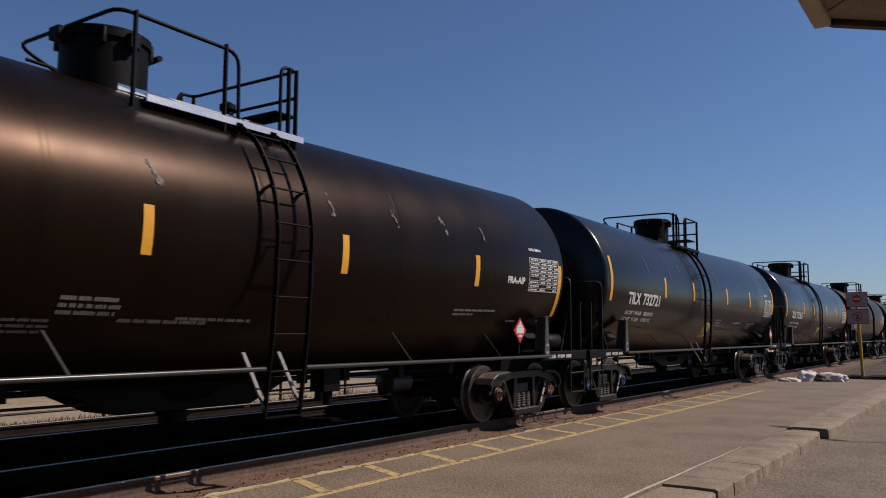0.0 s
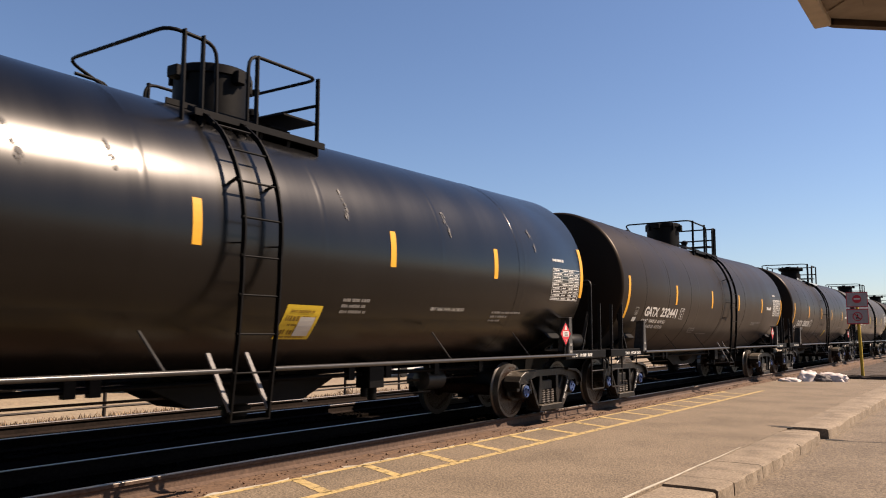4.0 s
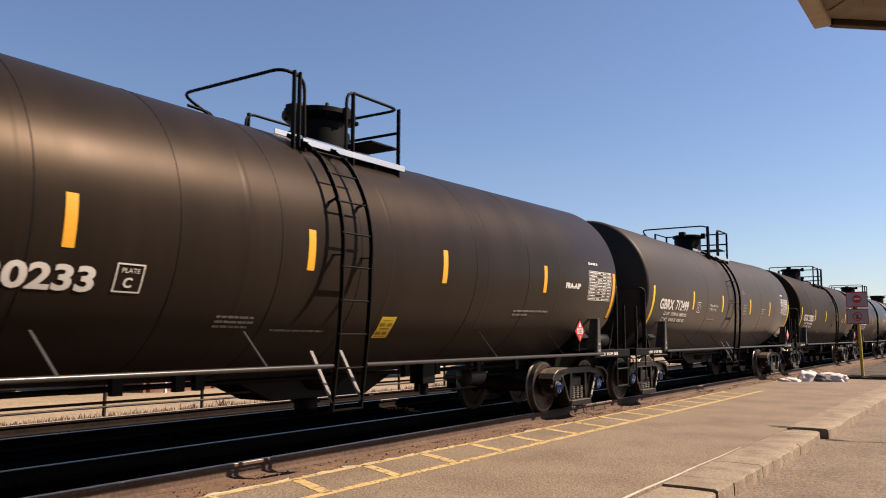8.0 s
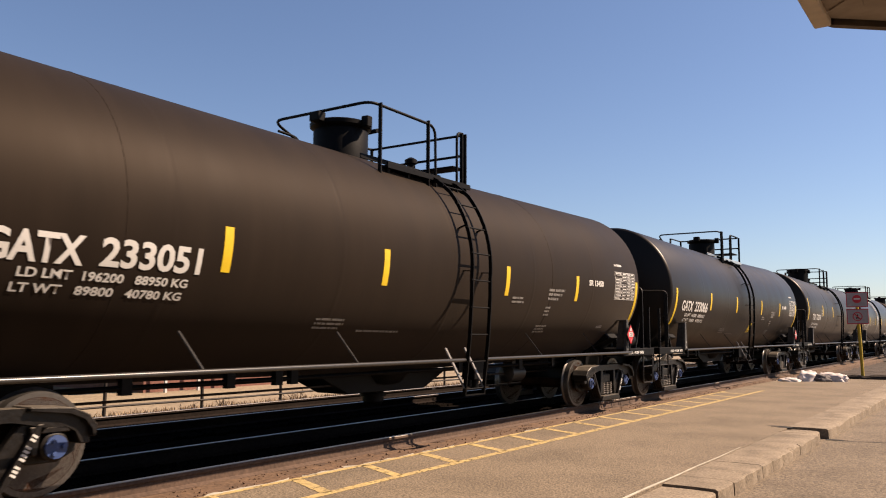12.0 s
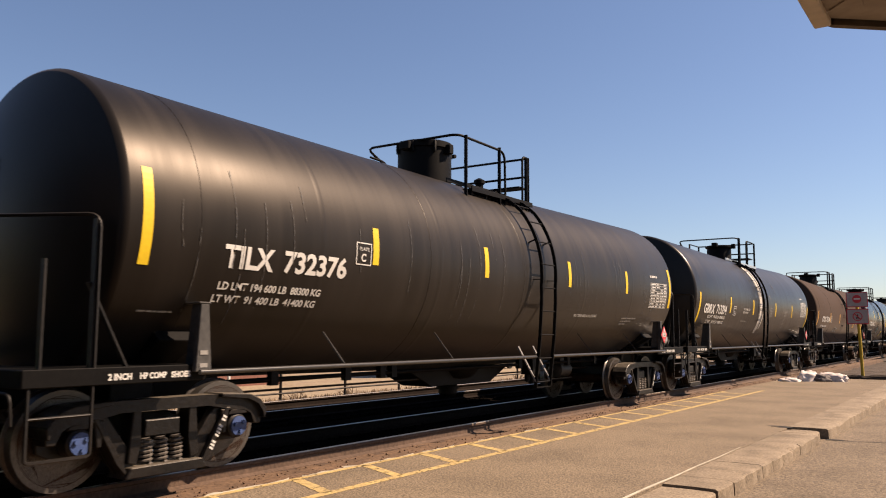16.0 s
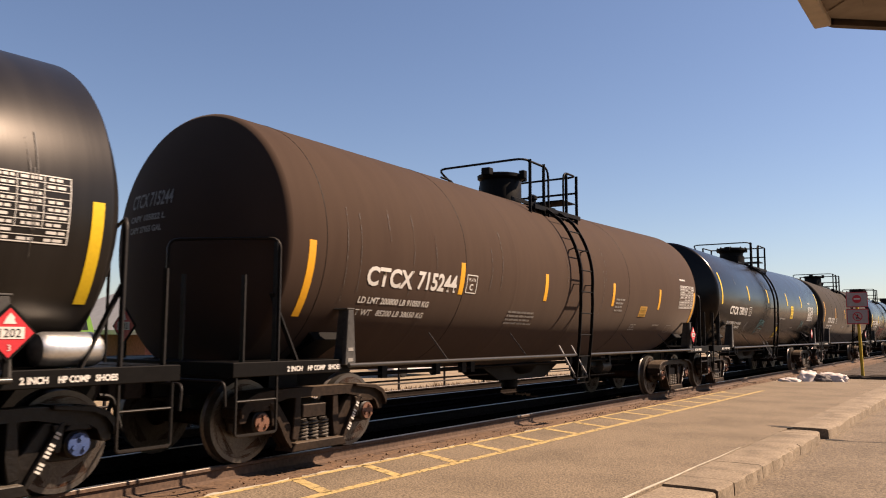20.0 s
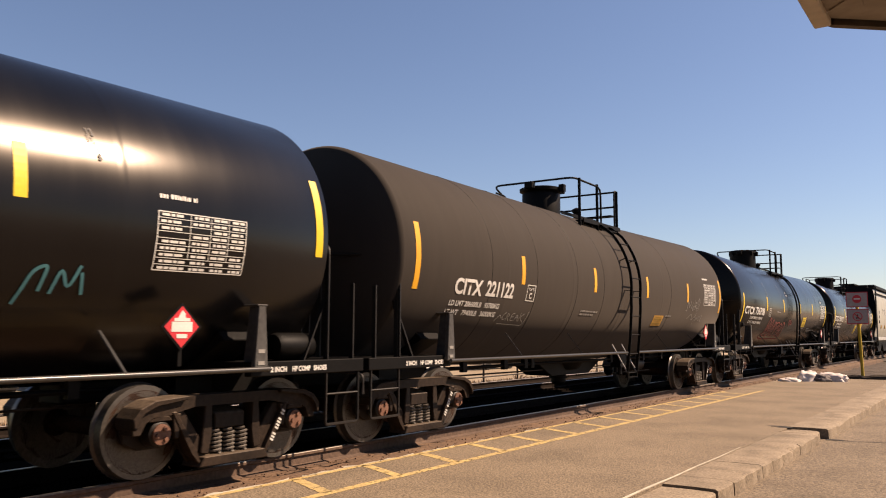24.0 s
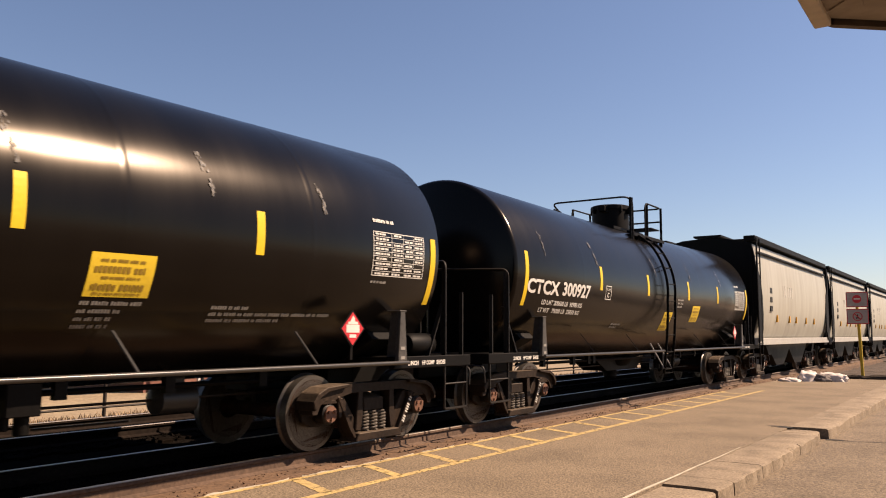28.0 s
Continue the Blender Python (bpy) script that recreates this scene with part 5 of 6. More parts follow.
def marks_ctcx_blue(car, spec):
    numbers(car, "CTCX", "730113", -6.33, 2.03, 0.22, 1.86, "LD LMT 200600 LB  91700 KG", "LT WT  79400 LB  36000 KG", -6.35, (1.75, 1.64), 1.55, (-4.23, 2.01))
    scribble(car, "graffiti", [[(0, 0), (0.1, 0.45), (0.2, 0.6), (0.24, 0.4), (0.08, 0.3)], [(0.05, 0.1), (0.2, 0.16)], [(0.28, 0.34), (0.34, 0.6)], [(0.36, 0.36), (0.44, 0.6), (0.5, 0.38)], [(0.54, 0.58), (0.54, 0.38), (0.66, 0.48), (0.54, 0.58)], [(0.78, 0.56), (0.7, 0.46), (0.8, 0.36)], [(0.3, 0.28), (0.75, 0.26)]], -2.75, 1.42, 0.03, graffiti_teal, "teal spray-painted scrawl")
    scribble(car, "graffiti", [[(0, 0), (0.1, 0.3), (0.22, 0.36), (0.18, 0.12)], [(0.28, 0.1), (0.34, 0.36), (0.42, 0.12), (0.5, 0.36)], [(0.52, 0.3), (0.56, 0.1)]], 3.87, 1.65, 0.03, graffiti_teal, "teal spray-painted scrawl")
    scribble(car, "graffiti", [[(0.02, 0.06), (0.08, 0.0), (0.16, 0.06), (0.1, 0.12), (0.02, 0.06)], [(0.14, 0.08), (0.2, 0.3), (0.3, 0.46)], [(0.2, 0.12), (0.32, 0.1)], [(0.18, 0.36), (0.1, 0.24)]], -4.36, 1.46, 0.018, dull_mark, "thin grey spray-painted figure")
    stencil(car, -2.45, 1.62, [0.5, 0.5, 0.45], 0.035, 0.03, 84)
    decal(car, 0.08, 1.34, 0.36, 0.44, yellow_decal, 81)
    decal(car, 1.80, 2.02, 0.42, 0.46, yellow_decal, 82)
    text(car, "VENT TANK WHEN UNLOADING", 0.12, 1.97, 0.05, width=0.85)
    stencil(car, 2.3, 1.68, [0.4], 0.035, 0.03, 83)
    for y, s in ((-5.7, 1), (-3.3, 2), (-1.9, 8), (1.6, 3), (4.4, 4)):
        smear(car, y, 3.2, 0.34, s)


def marks_citx(car, spec):
    numbers(car, "CITX", "221122", -6.17, 2.0, 0.22, 1.67, "LD LMT 206600LB   93700KG", "LT WT   79400LB   36000KG", -6.21, (1.83, 1.705), 1.38, (-4.07, 1.96))
    tag = [[(0, 0), (0.16, 0.22), (0.30, 0.10)], [(0.45, 0.28), (0.32, 0.2), (0.34, 0.06), (0.48, 0.1)], [(0.52, 0.05), (0.54, 0.27), (0.66, 0.2), (0.55, 0.15), (0.7, 0.04)],
           [(0.9, 0.27), (0.75, 0.25), (0.76, 0.05), (0.92, 0.06)], [(0.76, 0.16), (0.88, 0.17)], [(0.95, 0.05), (1.05, 0.28), (1.15, 0.05)], [(0.98, 0.14), (1.12, 0.15)],
           [(1.22, 0.3), (1.2, 0.03)], [(1.4, 0.28), (1.22, 0.15), (1.45, 0.02)], [(0.2, -0.05), (1.5, -0.08), (1.6, 0.35)]]
    scribble(car, "graffiti", tag, -4.80, 1.62, 0.012, dull_mark, "thin pale spray-painted scrawl", 0.62)
    stencil(car, -1.89, 1.84, [0.75, 0.6], 0.035, 0.03, 91)
    decal(car, 2.02, 1.62, 0.62, 0.26, orange_decal, 92)
    stencil(car, 2.75, 1.84, [0.4], 0.03, 0.02, 93)
    scribble(car, "graffiti", [[(0, 0.1), (0.12, 0.32), (0.2, 0.1), (0.3, 0.3)], [(0.36, 0.12), (0.46, 0.3), (0.4, 0.2)], [(0.55, 0.12), (0.6, 0.34)], [(0.62, 0.2), (0.85, 0.1), (0.9, 0.36)], [(0.2, -0.15), (0.5, 0.0), (0.6, -0.2), (0.9, 0.0)], [(0.05, 0.3), (0.03, 0.05), (-0.05, 0.08)], [(0.42, 0.1), (0.5, 0.22), (0.57, 0.1), (0.5, 0.06), (0.44, 0.12)], [(0.64, 0.08), (0.68, 0.3), (0.78, 0.26), (0.7, 0.18), (0.8, 0.05)], [(0.85, 0.32), (0.93, 0.4), (1.0, 0.3), (0.9, 0.08)], [(0.8, -0.3), (0.86, -0.02)], [(0.9, -0.2), (0.92, -0.06), (0.97, -0.2), (1.03, -0.05), (1.06, -0.2)], [(1.12, -0.12), (1.2, -0.04), (1.24, -0.16), (1.14, -0.2), (1.12, -0.12)], [(1.3, -0.06), (1.38, -0.05), (1.3, -0.2), (1.42, -0.2)]], 4.13, 1.95, 0.013, dull_mark, "thin pale spray-painted scrawl")


BUBBLE = [
    [(0.0, 0.02), (0.05, 0.42), (0.22, 0.62), (0.36, 0.5), (0.30, 0.36), (0.42, 0.2), (0.34, 0.02), (0.0, 0.02)],
    [(0.14, 0.14), (0.2, 0.42), (0.24, 0.16), (0.14, 0.14)],
    [(0.48, 0.02), (0.52, 0.5), (0.66, 0.56), (0.7, 0.3), (0.62, 0.02), (0.48, 0.02)],
    [(0.74, 0.1), (0.98, 0.5), (1.12, 0.46), (0.98, 0.28), (1.1, 0.04), (0.94, 0.02), (0.9, 0.2), (0.74, 0.1)],
    [(1.18, 0.46), (1.56, 0.5), (1.54, 0.36), (1.42, 0.34), (1.38, 0.02), (1.26, 0.02), (1.28, 0.34), (1.18, 0.46)],
    [(1.64, 0.24), (1.72, 0.46), (1.92, 0.46), (1.98, 0.2), (1.84, 0.02), (1.68, 0.06), (1.64, 0.24)],
    [(1.76, 0.2), (1.82, 0.34), (1.88, 0.2), (1.78, 0.16)],
    [(2.06, 0.02), (2.1, 0.52), (2.38, 0.46), (2.32, 0.28), (2.48, 0.02), (2.32, 0.02), (2.22, 0.2), (2.2, 0.02), (2.06, 0.02)],
    [(-0.18, -0.02), (-0.1, 0.1), (0.1, 0.12)], [(-0.18, -0.04), (0.2, -0.10), (2.55, -0.06)]]
TAG = [[(0.06, 0.0), (0.0, 0.24), (0.16, 0.26)], [(0.03, 0.13), (0.14, 0.14)], [(0.04, 0.0), (0.15, 0.02)],
       [(0.2, 0.25), (0.25, 0.12), (0.3, 0.25)], [(0.25, 0.12), (0.22, -0.12)], [(0.44, 0.24), (0.35, 0.2), (0.42, 0.1), (0.33, 0.0)],
       [(0.48, 0.1), (0.53, 0.24), (0.6, 0.1), (0.53, 0.0), (0.48, 0.1)], [(0.64, 0.0), (0.64, 0.24), (0.74, 0.17), (0.66, 0.12), (0.76, 0.0)]]


def marks_ctcx_red(car, spec):
    numbers(car, "CTCX", "736708", -6.85, 2.08, 0.225, 2.46, "LD LMT 206700 LB  93750 KG", "LT WT   79300 LB  35950 KG", -6.13, (1.935, 1.795), 1.6, (-3.76, 2.05))
    scribble(car, "graffiti", [[(x * 1.07, y * 1.22) for x, y in st] for st in BUBBLE], -3.50, 1.38, 0.045, graffiti_red, "red spray-painted bubble lettering")
    scribble(car, "graffiti", TAG, -0.46, 1.80, 0.03, graffiti_red, "small red spray-painted tag", 0.72)
    stencil(car, -2.55, 2.20, [0.5], 0.04, 0.02, 94)
    stencil(car, -0.95, 2.92, [0.16, 0.30], 0.05, 0.05, 95)
    black_tail(car, 2.06)


def black_tail(car, y):
    decal(car, y, 1.73, 0.64, 0.40, yellow_decal, 101, 2)
    stencil(car, y + 0.0, 1.66, [0.62, 0.42, 0.4, 0.35], 0.04, 0.04, 102)
    stencil(car, y + 1.4, 1.66, [0.5, 1.75, 1.0], 0.04, 0.035, 103)
    stencil(car, 5.74, 2.04, [0.3], 0.03, 0.03, 104)
    for k, s in ((-5.6, 1), (-4.1, 2), (-1.9, 8), (0.2, 3), (1.3, 4), (3.2, 5), (4.8, 6)):
        smear(car, k, 3.2, 0.5, s)


def marks_ctcx_last(car, spec):
    numbers(car, "CTCX", "300927", -6.87, 2.11, 0.225, 2.44, "LD LMT 200600 LB  90990 KG", "LT WT   79000 LB  35830 KG", -6.27, (1.93, 1.80), 1.6, (-3.71, 2.10))
    decal(car, -0.18, 1.52, 0.55, 0.47, yellow_decal, 111)
    decal(car, 1.80, 1.74, 0.58, 0.42, yellow_decal, 112)
    stencil(car, 0.6, 2.22, [0.45, 0.42, 0.38], 0.045, 0.035, 113)
    stencil(car, -3.0, 1.62, [0.5, 0.35], 0.04, 0.03, 114)
    for k, s in ((-6.3, 1), (-4.2, 2), (-0.9, 8), (1.6, 3), (4.2, 4)):
        smear(car, k, 3.2, 0.5, s)


BASE = dict(frame=black_paint, post=dark_steel, pipe=pipe_gloss, rail=black_paint, top=black_paint, truck=truck_steel, cap=blue_cap, res=black_paint, un="1202", placard=(6.36, 1.42))


def spec(seed, paint, label, tank_label, marks, **more):
    s = dict(BASE, seed=seed, paint=paint, label=label, tank_label=tank_label, marks=marks)
    s.update(more)
    return s


yellow_strip = surface("yellow_reflector", (0.544, 0.3712, 0.0128), 0.45, vary=0.06, grain=30, bump=0.02, second=(0.48, 0.3072, 0.0096), amount=0.5)
SHORT_FRONT = (-1.75, 0.40, -1.15, -0.72)
WIDE_GATE = (-1.40, 0.80, -1.05, -0.30)
GATE_LATE = (-1.10, 1.10, -0.78, 0.0)
LONG_FRONT = (-1.05, 1.03, 0.18, 0.90)


def lay_of(at, strips, z, ends, paint, lay, man, lad, panel=(5.74, 2.12), manway="drum"):
    return dict(at=at, strips=strips, strip_z=z, end_z=ends, strip_paint=paint, lay=lay, man=man, lad=lad, panel=panel, manway=manway)


TILX_ROWS = (-7.04, -3.89, -1.78, 1.25, 3.78, 6.83)
GATX_ROWS = (-7.1, -4.28, -1.45, 1.18, 4.18, 7.1)
TRAIN = [
    spec(10, first_brown, "dark brown-black tank car with bright walkway edge", "dull brown-black jacketed tank", marks_first, un="", placard=(5.30, 1.48), cap=rust_cap,
         **lay_of(-127.5, (-7.0, -4.2, -1.41, 1.25, 4.16, 6.84), 2.57, 2.60, amber, (-1.42, 0.93, 0.06, 0.68), -0.95, 0.03)),
    spec(11, wet_black, "glossy black tank car with amber strips", "glossy black tank", marks_tilx("732721"), bright_edge=False, tail=0.04, nose=0.20, un="", placard=(6.08, 1.44),
         **lay_of(-111.3, TILX_ROWS, 2.72, 2.98, amber, SHORT_FRONT, -0.42, -1.33, (5.67, 2.01))),
    spec(12, wet_black, "glossy black tank car with long amber end strips", "glossy black tank", marks_tilx("731265"), bright_edge=False, tail=0.04, nose=0.20,
         seams=(-4.4, 4.5), placard=(6.02, 1.43), **lay_of(-95.1, TILX_ROWS, 2.71, 2.97, amber, SHORT_FRONT, -0.42, -1.33, (5.67, 2.01))),
    spec(13, satin_brown, "satin brown-black tank car with slanted white lettering", "satin brown-black jacketed tank",
         gatx("232441", (-6.01, 1.84, 0.205, 2.10), "LD LMT  184400 LB  83190 KG", "LT WT   91600 LB  41550 KG", (-6.04, (1.70, 1.585), 1.51), (-3.70, 1.80), True),
         bright_edge=False, tail=0.06, seams=(-6.1, -4.6, -3.0, -0.2, 2.2), placard=(5.36, 1.48), **lay_of(-78.8, (-7.1, -4.10, -1.20, 1.50, 4.33, 7.11), 2.58, 2.64, amber, (-1.12, 1.14, 0.29, 0.86), -0.50, 0.12, (5.85, 2.06))),
    spec(14, satin_brown, "satin brown-black tank car with a tilted yellow decal", "satin brown-black tank with ring seams",
         gatx("230233", (-6.28, 1.79, 0.215, 2.30), "LD LMT  184700 LB  83800 KG", "LT WT   91300 LB  41400 KG", (-6.32, (1.67, 1.55), 1.52), (-3.80, 1.78), True, (0.05, 1.37)),
         seams=(-6.0, -4.6, -3.2, -1.9, -0.6, 2.0, 3.6), placard=(5.36, 1.48), **lay_of(-62.17, GATX_ROWS, 2.57, 2.62, amber, WIDE_GATE, 0.25, -1.10, (5.92, 2.06), "wide")),
    spec(15, grey_satin, "dull charcoal tank car with white plate mark", "dull charcoal-grey tank",
         gbrx("712499", (-6.53, 2.02, 0.225, 2.02), "LD LMT  195900 LB  88850 KG", "LT WT   90100 LB  40850 KG"), extra=lambda c: None,
         seams=(-2.95, 2.9, 6.2), **lay_of(-45.77, (-6.98, -4.13, -1.53, 1.51, 4.09, 6.95), 2.50, 2.51, yellow_strip, GATE_LATE, 0.40, -0.81, (5.73, 2.12), "low")),
    spec(16, dull_brown, "satin brown-black tank car with crisp white lettering", "satin brown-black tank",
         gatx("233051", (-6.40, 2.0, 0.24, 2.04), "LD LMT  196200   88950 KG", "LT WT   89800   40780 KG", (-6.09, (1.87, 1.75), 1.62), fra=False, sr=True),
         bright_edge=False, seams=(-5.2, 3.0), **lay_of(-29.3, (-6.9, -4.06, -1.55, 1.48, 4.0, 6.88), 2.47, 2.51, yellow_strip, (-1.2, 1.08, 0.28, 0.85), -0.72, 0.20, manway="low")),
    spec(17, sheen_black, "satin brown-black tank car with a small yellow decal", "satin brown-black tank",
         gatx("233066", (-6.42, 2.02, 0.24, 2.07), "LD LMT  196200   88950 KG", "LT WT   89800   40780 KG", (-6.07, (1.88, 1.76), 1.60), fra=False, sr=True, yellow=(0.39, 1.50)),
         **lay_of(-12.9, (-6.87, -4.06, -1.47, 1.53, 4.16, 6.85), 2.52, 2.53, yellow_strip, GATE_LATE, 0.42, -0.60, (5.74, 2.11), "low")),
    spec(18, streaky_black, "black tank car with rain-streaked satin paint", "streaky black tank", marks_tilx_c, bright_edge=False, shiny=True, nose=0.18,
         seams=(-6.4, -2.6, 0.0), **lay_of(3.6, (-6.99, -3.77, -1.16, 1.68, 4.36, 7.0), 2.71, 2.92, yellow_strip, (-1.05, 1.15, 0.35, 0.95), -0.62, 0.32, (5.73, 2.01))),
    spec(19, dusty_black, "black tank car with cement dust run down behind its ladder", "black tank streaked with cement dust",
         gbrx("713294", (-6.63, 2.01, 0.24, 2.1), "LD LMT  195600 LB  88800 KG", "LT WT   90100 LB  40850 KG"), extra=cement_band, shiny=True, nose=0.29,
         **lay_of(20.0, (-7.02, -4.13, -1.52, 1.54, 4.2, 7.08), 2.50, 2.52, yellow_strip, GATE_LATE, 0.42, -0.81, (5.78, 2.12), "low")),
    spec(20, matte_brown, "matte brown weathered tank car", "matte brown tank", marks_ctcx_brown, truck=truck_brown, cap=rust_cap, bright_edge=False,
         seams=(-6.75, -3.84, 2.4), **lay_of(36.66, (-6.98, -3.91, -1.31, 1.60, 4.26, 6.72), 2.43, 2.46, amber, (-1.03, 1.07, -0.14, 0.48), -0.2, -0.28, (5.63, 2.05), "low")),
    spec(21, blue_black, "glossy blue-black tank car with teal scrawls", "glossy blue-black tank", marks_ctcx_blue, truck=truck_brown, cap=rust_cap, bright_edge=False, un="", placard=(5.30, 1.48),
         **lay_of(53.16, (-7.21, -4.27, -1.72, 1.24, 3.79, 7.16), 2.92, 3.15, yellow_strip, (-1.75, 0.45, -1.42, -0.65), -0.2, -1.53, (5.04, 1.99), "wide")),
    spec(22, matte_grey, "matte grey-brown tank car with thin scrawls", "matte grey-brown tank", marks_citx, truck=truck_brown, cap=rust_cap, bright_edge=False, un="", placard=(5.30, 1.48),
         seams=(-5.2, -3.75, -2.2, -1.0, 2.9), **lay_of(69.3, (-7.1, -4.23, -1.41, 1.36, 4.14, 6.92), 2.67, 2.90, amber, LONG_FRONT, -0.62, 0.03, (5.45, 2.18), "low")),
    spec(23, gloss_black, "glossy black tank car with red bubble graffiti", "glossy black tank with pale scuffs", marks_ctcx_red, truck=truck_brown, cap=rust_cap, bright_edge=False, un="", placard=(5.30, 1.48),
         **lay_of(85.85, (-7.05, -4.05, -1.49, 1.41, 3.91, 6.99), 2.68, 2.69, yellow_strip, LONG_FRONT, -0.75, -0.02, (5.73, 2.13))),
    spec(24, gloss_black, "glossy black tank car with two yellow decals", "glossy black tank with pale scuffs", marks_ctcx_last, truck=truck_brown, cap=rust_cap, bright_edge=False, un="", placard=(5.30, 1.48),
         **lay_of(102.4, (-6.91, -3.92, -1.37, 1.42, 3.93, 6.96), 2.72, 2.77, yellow_strip, GATE_LATE, 0.3, -0.55, (5.7, 2.14))),
]
for sp in TRAIN:
    CARS.append((tank_car(sp), sp["at"]))

# ---- covered hopper cars at the tail ----
hopper_side = surface("hopper_beige", (0.30, 0.29, 0.245), 0.45, vary=0.06, grain=6, bump=0.02, second=(0.215, 0.205, 0.165), amount=0.5, stretch=(0.3, 1.6, 0.25))
hopper_sill = surface("hopper_sill", (0.2939, 0.2886, 0.2672), 0.6, vary=0.1, grain=8, bump=0.04)


def hopper_section():
    return [(1.34, 1.28), (1.46, 1.55), (1.55, 1.95), (1.60, 2.4), (1.61, 2.9), (1.59, 3.4), (1.55, 3.9), (1.47, 4.32), (0.7, 4.52), (0, 4.56)]


def hopper_car():
    car = thing("hopper_car", "beige covered hopper car with black roof rails, its ends blackened for shade", "hopper car", group="freight train")
    sec = hopper_section()
    ring = sec + [(-x, z) for x, z in sec[-2::-1]]
    put("body", shape("hopper_body", lambda bm: prism(bm, ring, -6.34, 6.34, 'Y'), hopper_side, 35), car, "smooth beige curved side")
    for s in (-1, 1):
        turn = pose(0, 0, 0, 0, 0, 0 if s < 0 else 180)
        # End wall is coloured black to stand for its shade.
        put("end_wall", shape("hopper_end", lambda bm: prism(bm, [(x * 1.01, z) for x, z in ring], -6.44, -6.342, 'Y'), black_paint, 35), car, "end bulkhead coloured black for its shaded face", turn)
        put("slope_sheet", shape("hopper_slope", lambda bm: prism(bm, [(-5.85, 2.4), (-5.3, 2.4), (-3.6, 0.75), (-4.0, 0.75)], -1.35, 1.35), black_paint), car, "", turn)
        put("end_post", shape("hopper_post", lambda bm: [obox(bm, (x, -6.49, 1.0), (x, -6.48, 4.3), 0.08, 0.06) for x in (-1.45, 1.45)], black_paint), car, "", turn)
        put("end_platform", shape("hopper_platform", lambda bm: box(bm, -1.5, 1.5, -6.6, -5.9, 1.0, 1.15), black_paint, None, 0.01), car, "", turn)
        lad = put("ladder", shape("hopper_ladder", lambda bm: [tube(bm, [(1.63, y, 0.75), (1.63, y, 4.5)], 0.022, 6) for y in (-6.42, -6.02)], black_paint, 60), car, "", turn)
        for i in range(10):
            put("rung", shape("hopper_rung", lambda bm: tube(bm, [(1.63, -6.42, 0), (1.63, -6.02, 0)], 0.014, 6), black_paint, 60), lad, "", pose(0, 0, 0.8 + 0.36 * i))
        for t in (-1, 1):
            put("end_panel", shape("hopper_end_panel%d" % t, lambda bm, t=t: prism(bm, [(-6.46, 1.2), (-6.08, 1.25), (-5.88, 1.6), (-5.80, 2.1), (-5.84, 2.65), (-6.02, 3.15), (-6.31, 3.45), (-6.35, 4.36), (-6.46, 4.36)], t * 1.612, t * 1.64), black_paint), car, "black curved end panel", turn)
        put("coupler", shape("hopper_coupler", lambda bm: box(bm, -0.12, 0.12, -6.85, -6.2, 0.75, 1.0), truck_brown, None, 0.02), car, "", turn)
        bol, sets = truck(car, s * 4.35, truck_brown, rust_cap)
        for ws in sets:
            ws.data = wheel_mesh(rust_cap)
        WHEELS.append(sets)
        put("outlet_gate", shape("hopper_bay", lambda bm: prism(bm, [(-2.3, 1.3), (2.3, 1.3), (0.6, 0.35), (-0.6, 0.35)], -1.2, 1.2), black_paint), car, "", pose(0, s * 1.6, 0))
        put("side_sill", shape("hopper_sill", lambda bm: box(bm, 1.45, 1.60, -6.42, 6.42, 1.10, 1.32), hopper_sill, None, 0.01), car, "pale side sill", turn)
        put("roof_rail", shape("hopper_rail", lambda bm: (box(bm, 1.25, 1.60, -6.44, 6.44, 4.40, 4.58), obox(bm, (1.585, -6.0, 4.06), (1.585, 6.0, 4.06), 0.07, 0.07)), black_paint, None, 0.01), car, "dark rail along the roof edge", turn)
    put("running_board", shape("hopper_board", lambda bm: box(bm, -0.45, 0.45, -6.1, 6.1, 4.64, 4.70), black_paint), car)
    for y in (-4.0, -1.3, 1.3, 4.0):
        put("hatch_cover", shape("hopper_hatch", lambda bm: box(bm, 0.5, 1.05, -0.9, 0.9, 4.5, 4.66), black_paint, None, 0.02), car, "", pose(0, y, 0))
    for y in (-3.6, -1.6, -0.4, 1.5, 3.2):
        bm = bmesh.new()
        box(bm, 1.50, 1.598, y, y + 0.09, 1.86, 2.1)
        part("reflector", bm, amber, car, "small amber reflector")
    for z in (2.9, 2.6, 2.3):
        bm = bmesh.new()
        box(bm, 1.575, 1.616, -4.65, -4.35, z - 0.09, z + 0.09)
        part("stencil", bm, dark_steel, car)
    for y in (-2.6, -2.3, -1.8, -1.5, -1.2):
        bm = bmesh.new()
        box(bm, 1.57, 1.616, y, y + 0.07, 2.75, 3.15)
        part("stencil", bm, white_mark, car)
    return car


for k in range(4):
    CARS.append((hopper_car(), 110.6 + 6.35 + 13.75 * k))

# ---- across the tracks ----
GZ = -0.95
grass_dry = surface("dry_grass", (0.24, 0.165, 0.10), 0.9, vary=0.35, grain=8, bump=0.2, second=(0.1015, 0.06947, 0.04008), amount=0.6)
twig = surface("bare_twig", (0.167, 0.1127, 0.07097), 0.9, vary=0.3, grain=10, bump=0.2)
coach_green = surface("coach_green", (0.1069, 0.2244, 0.04275), 0.35, vary=0.04, grain=5, bump=0.0, second=(0.09085, 0.1924, 0.03741), amount=0.4)
coach_white = surface("coach_white", (0.512, 0.512, 0.4992), 0.4, vary=0.04, grain=5, bump=0.0)
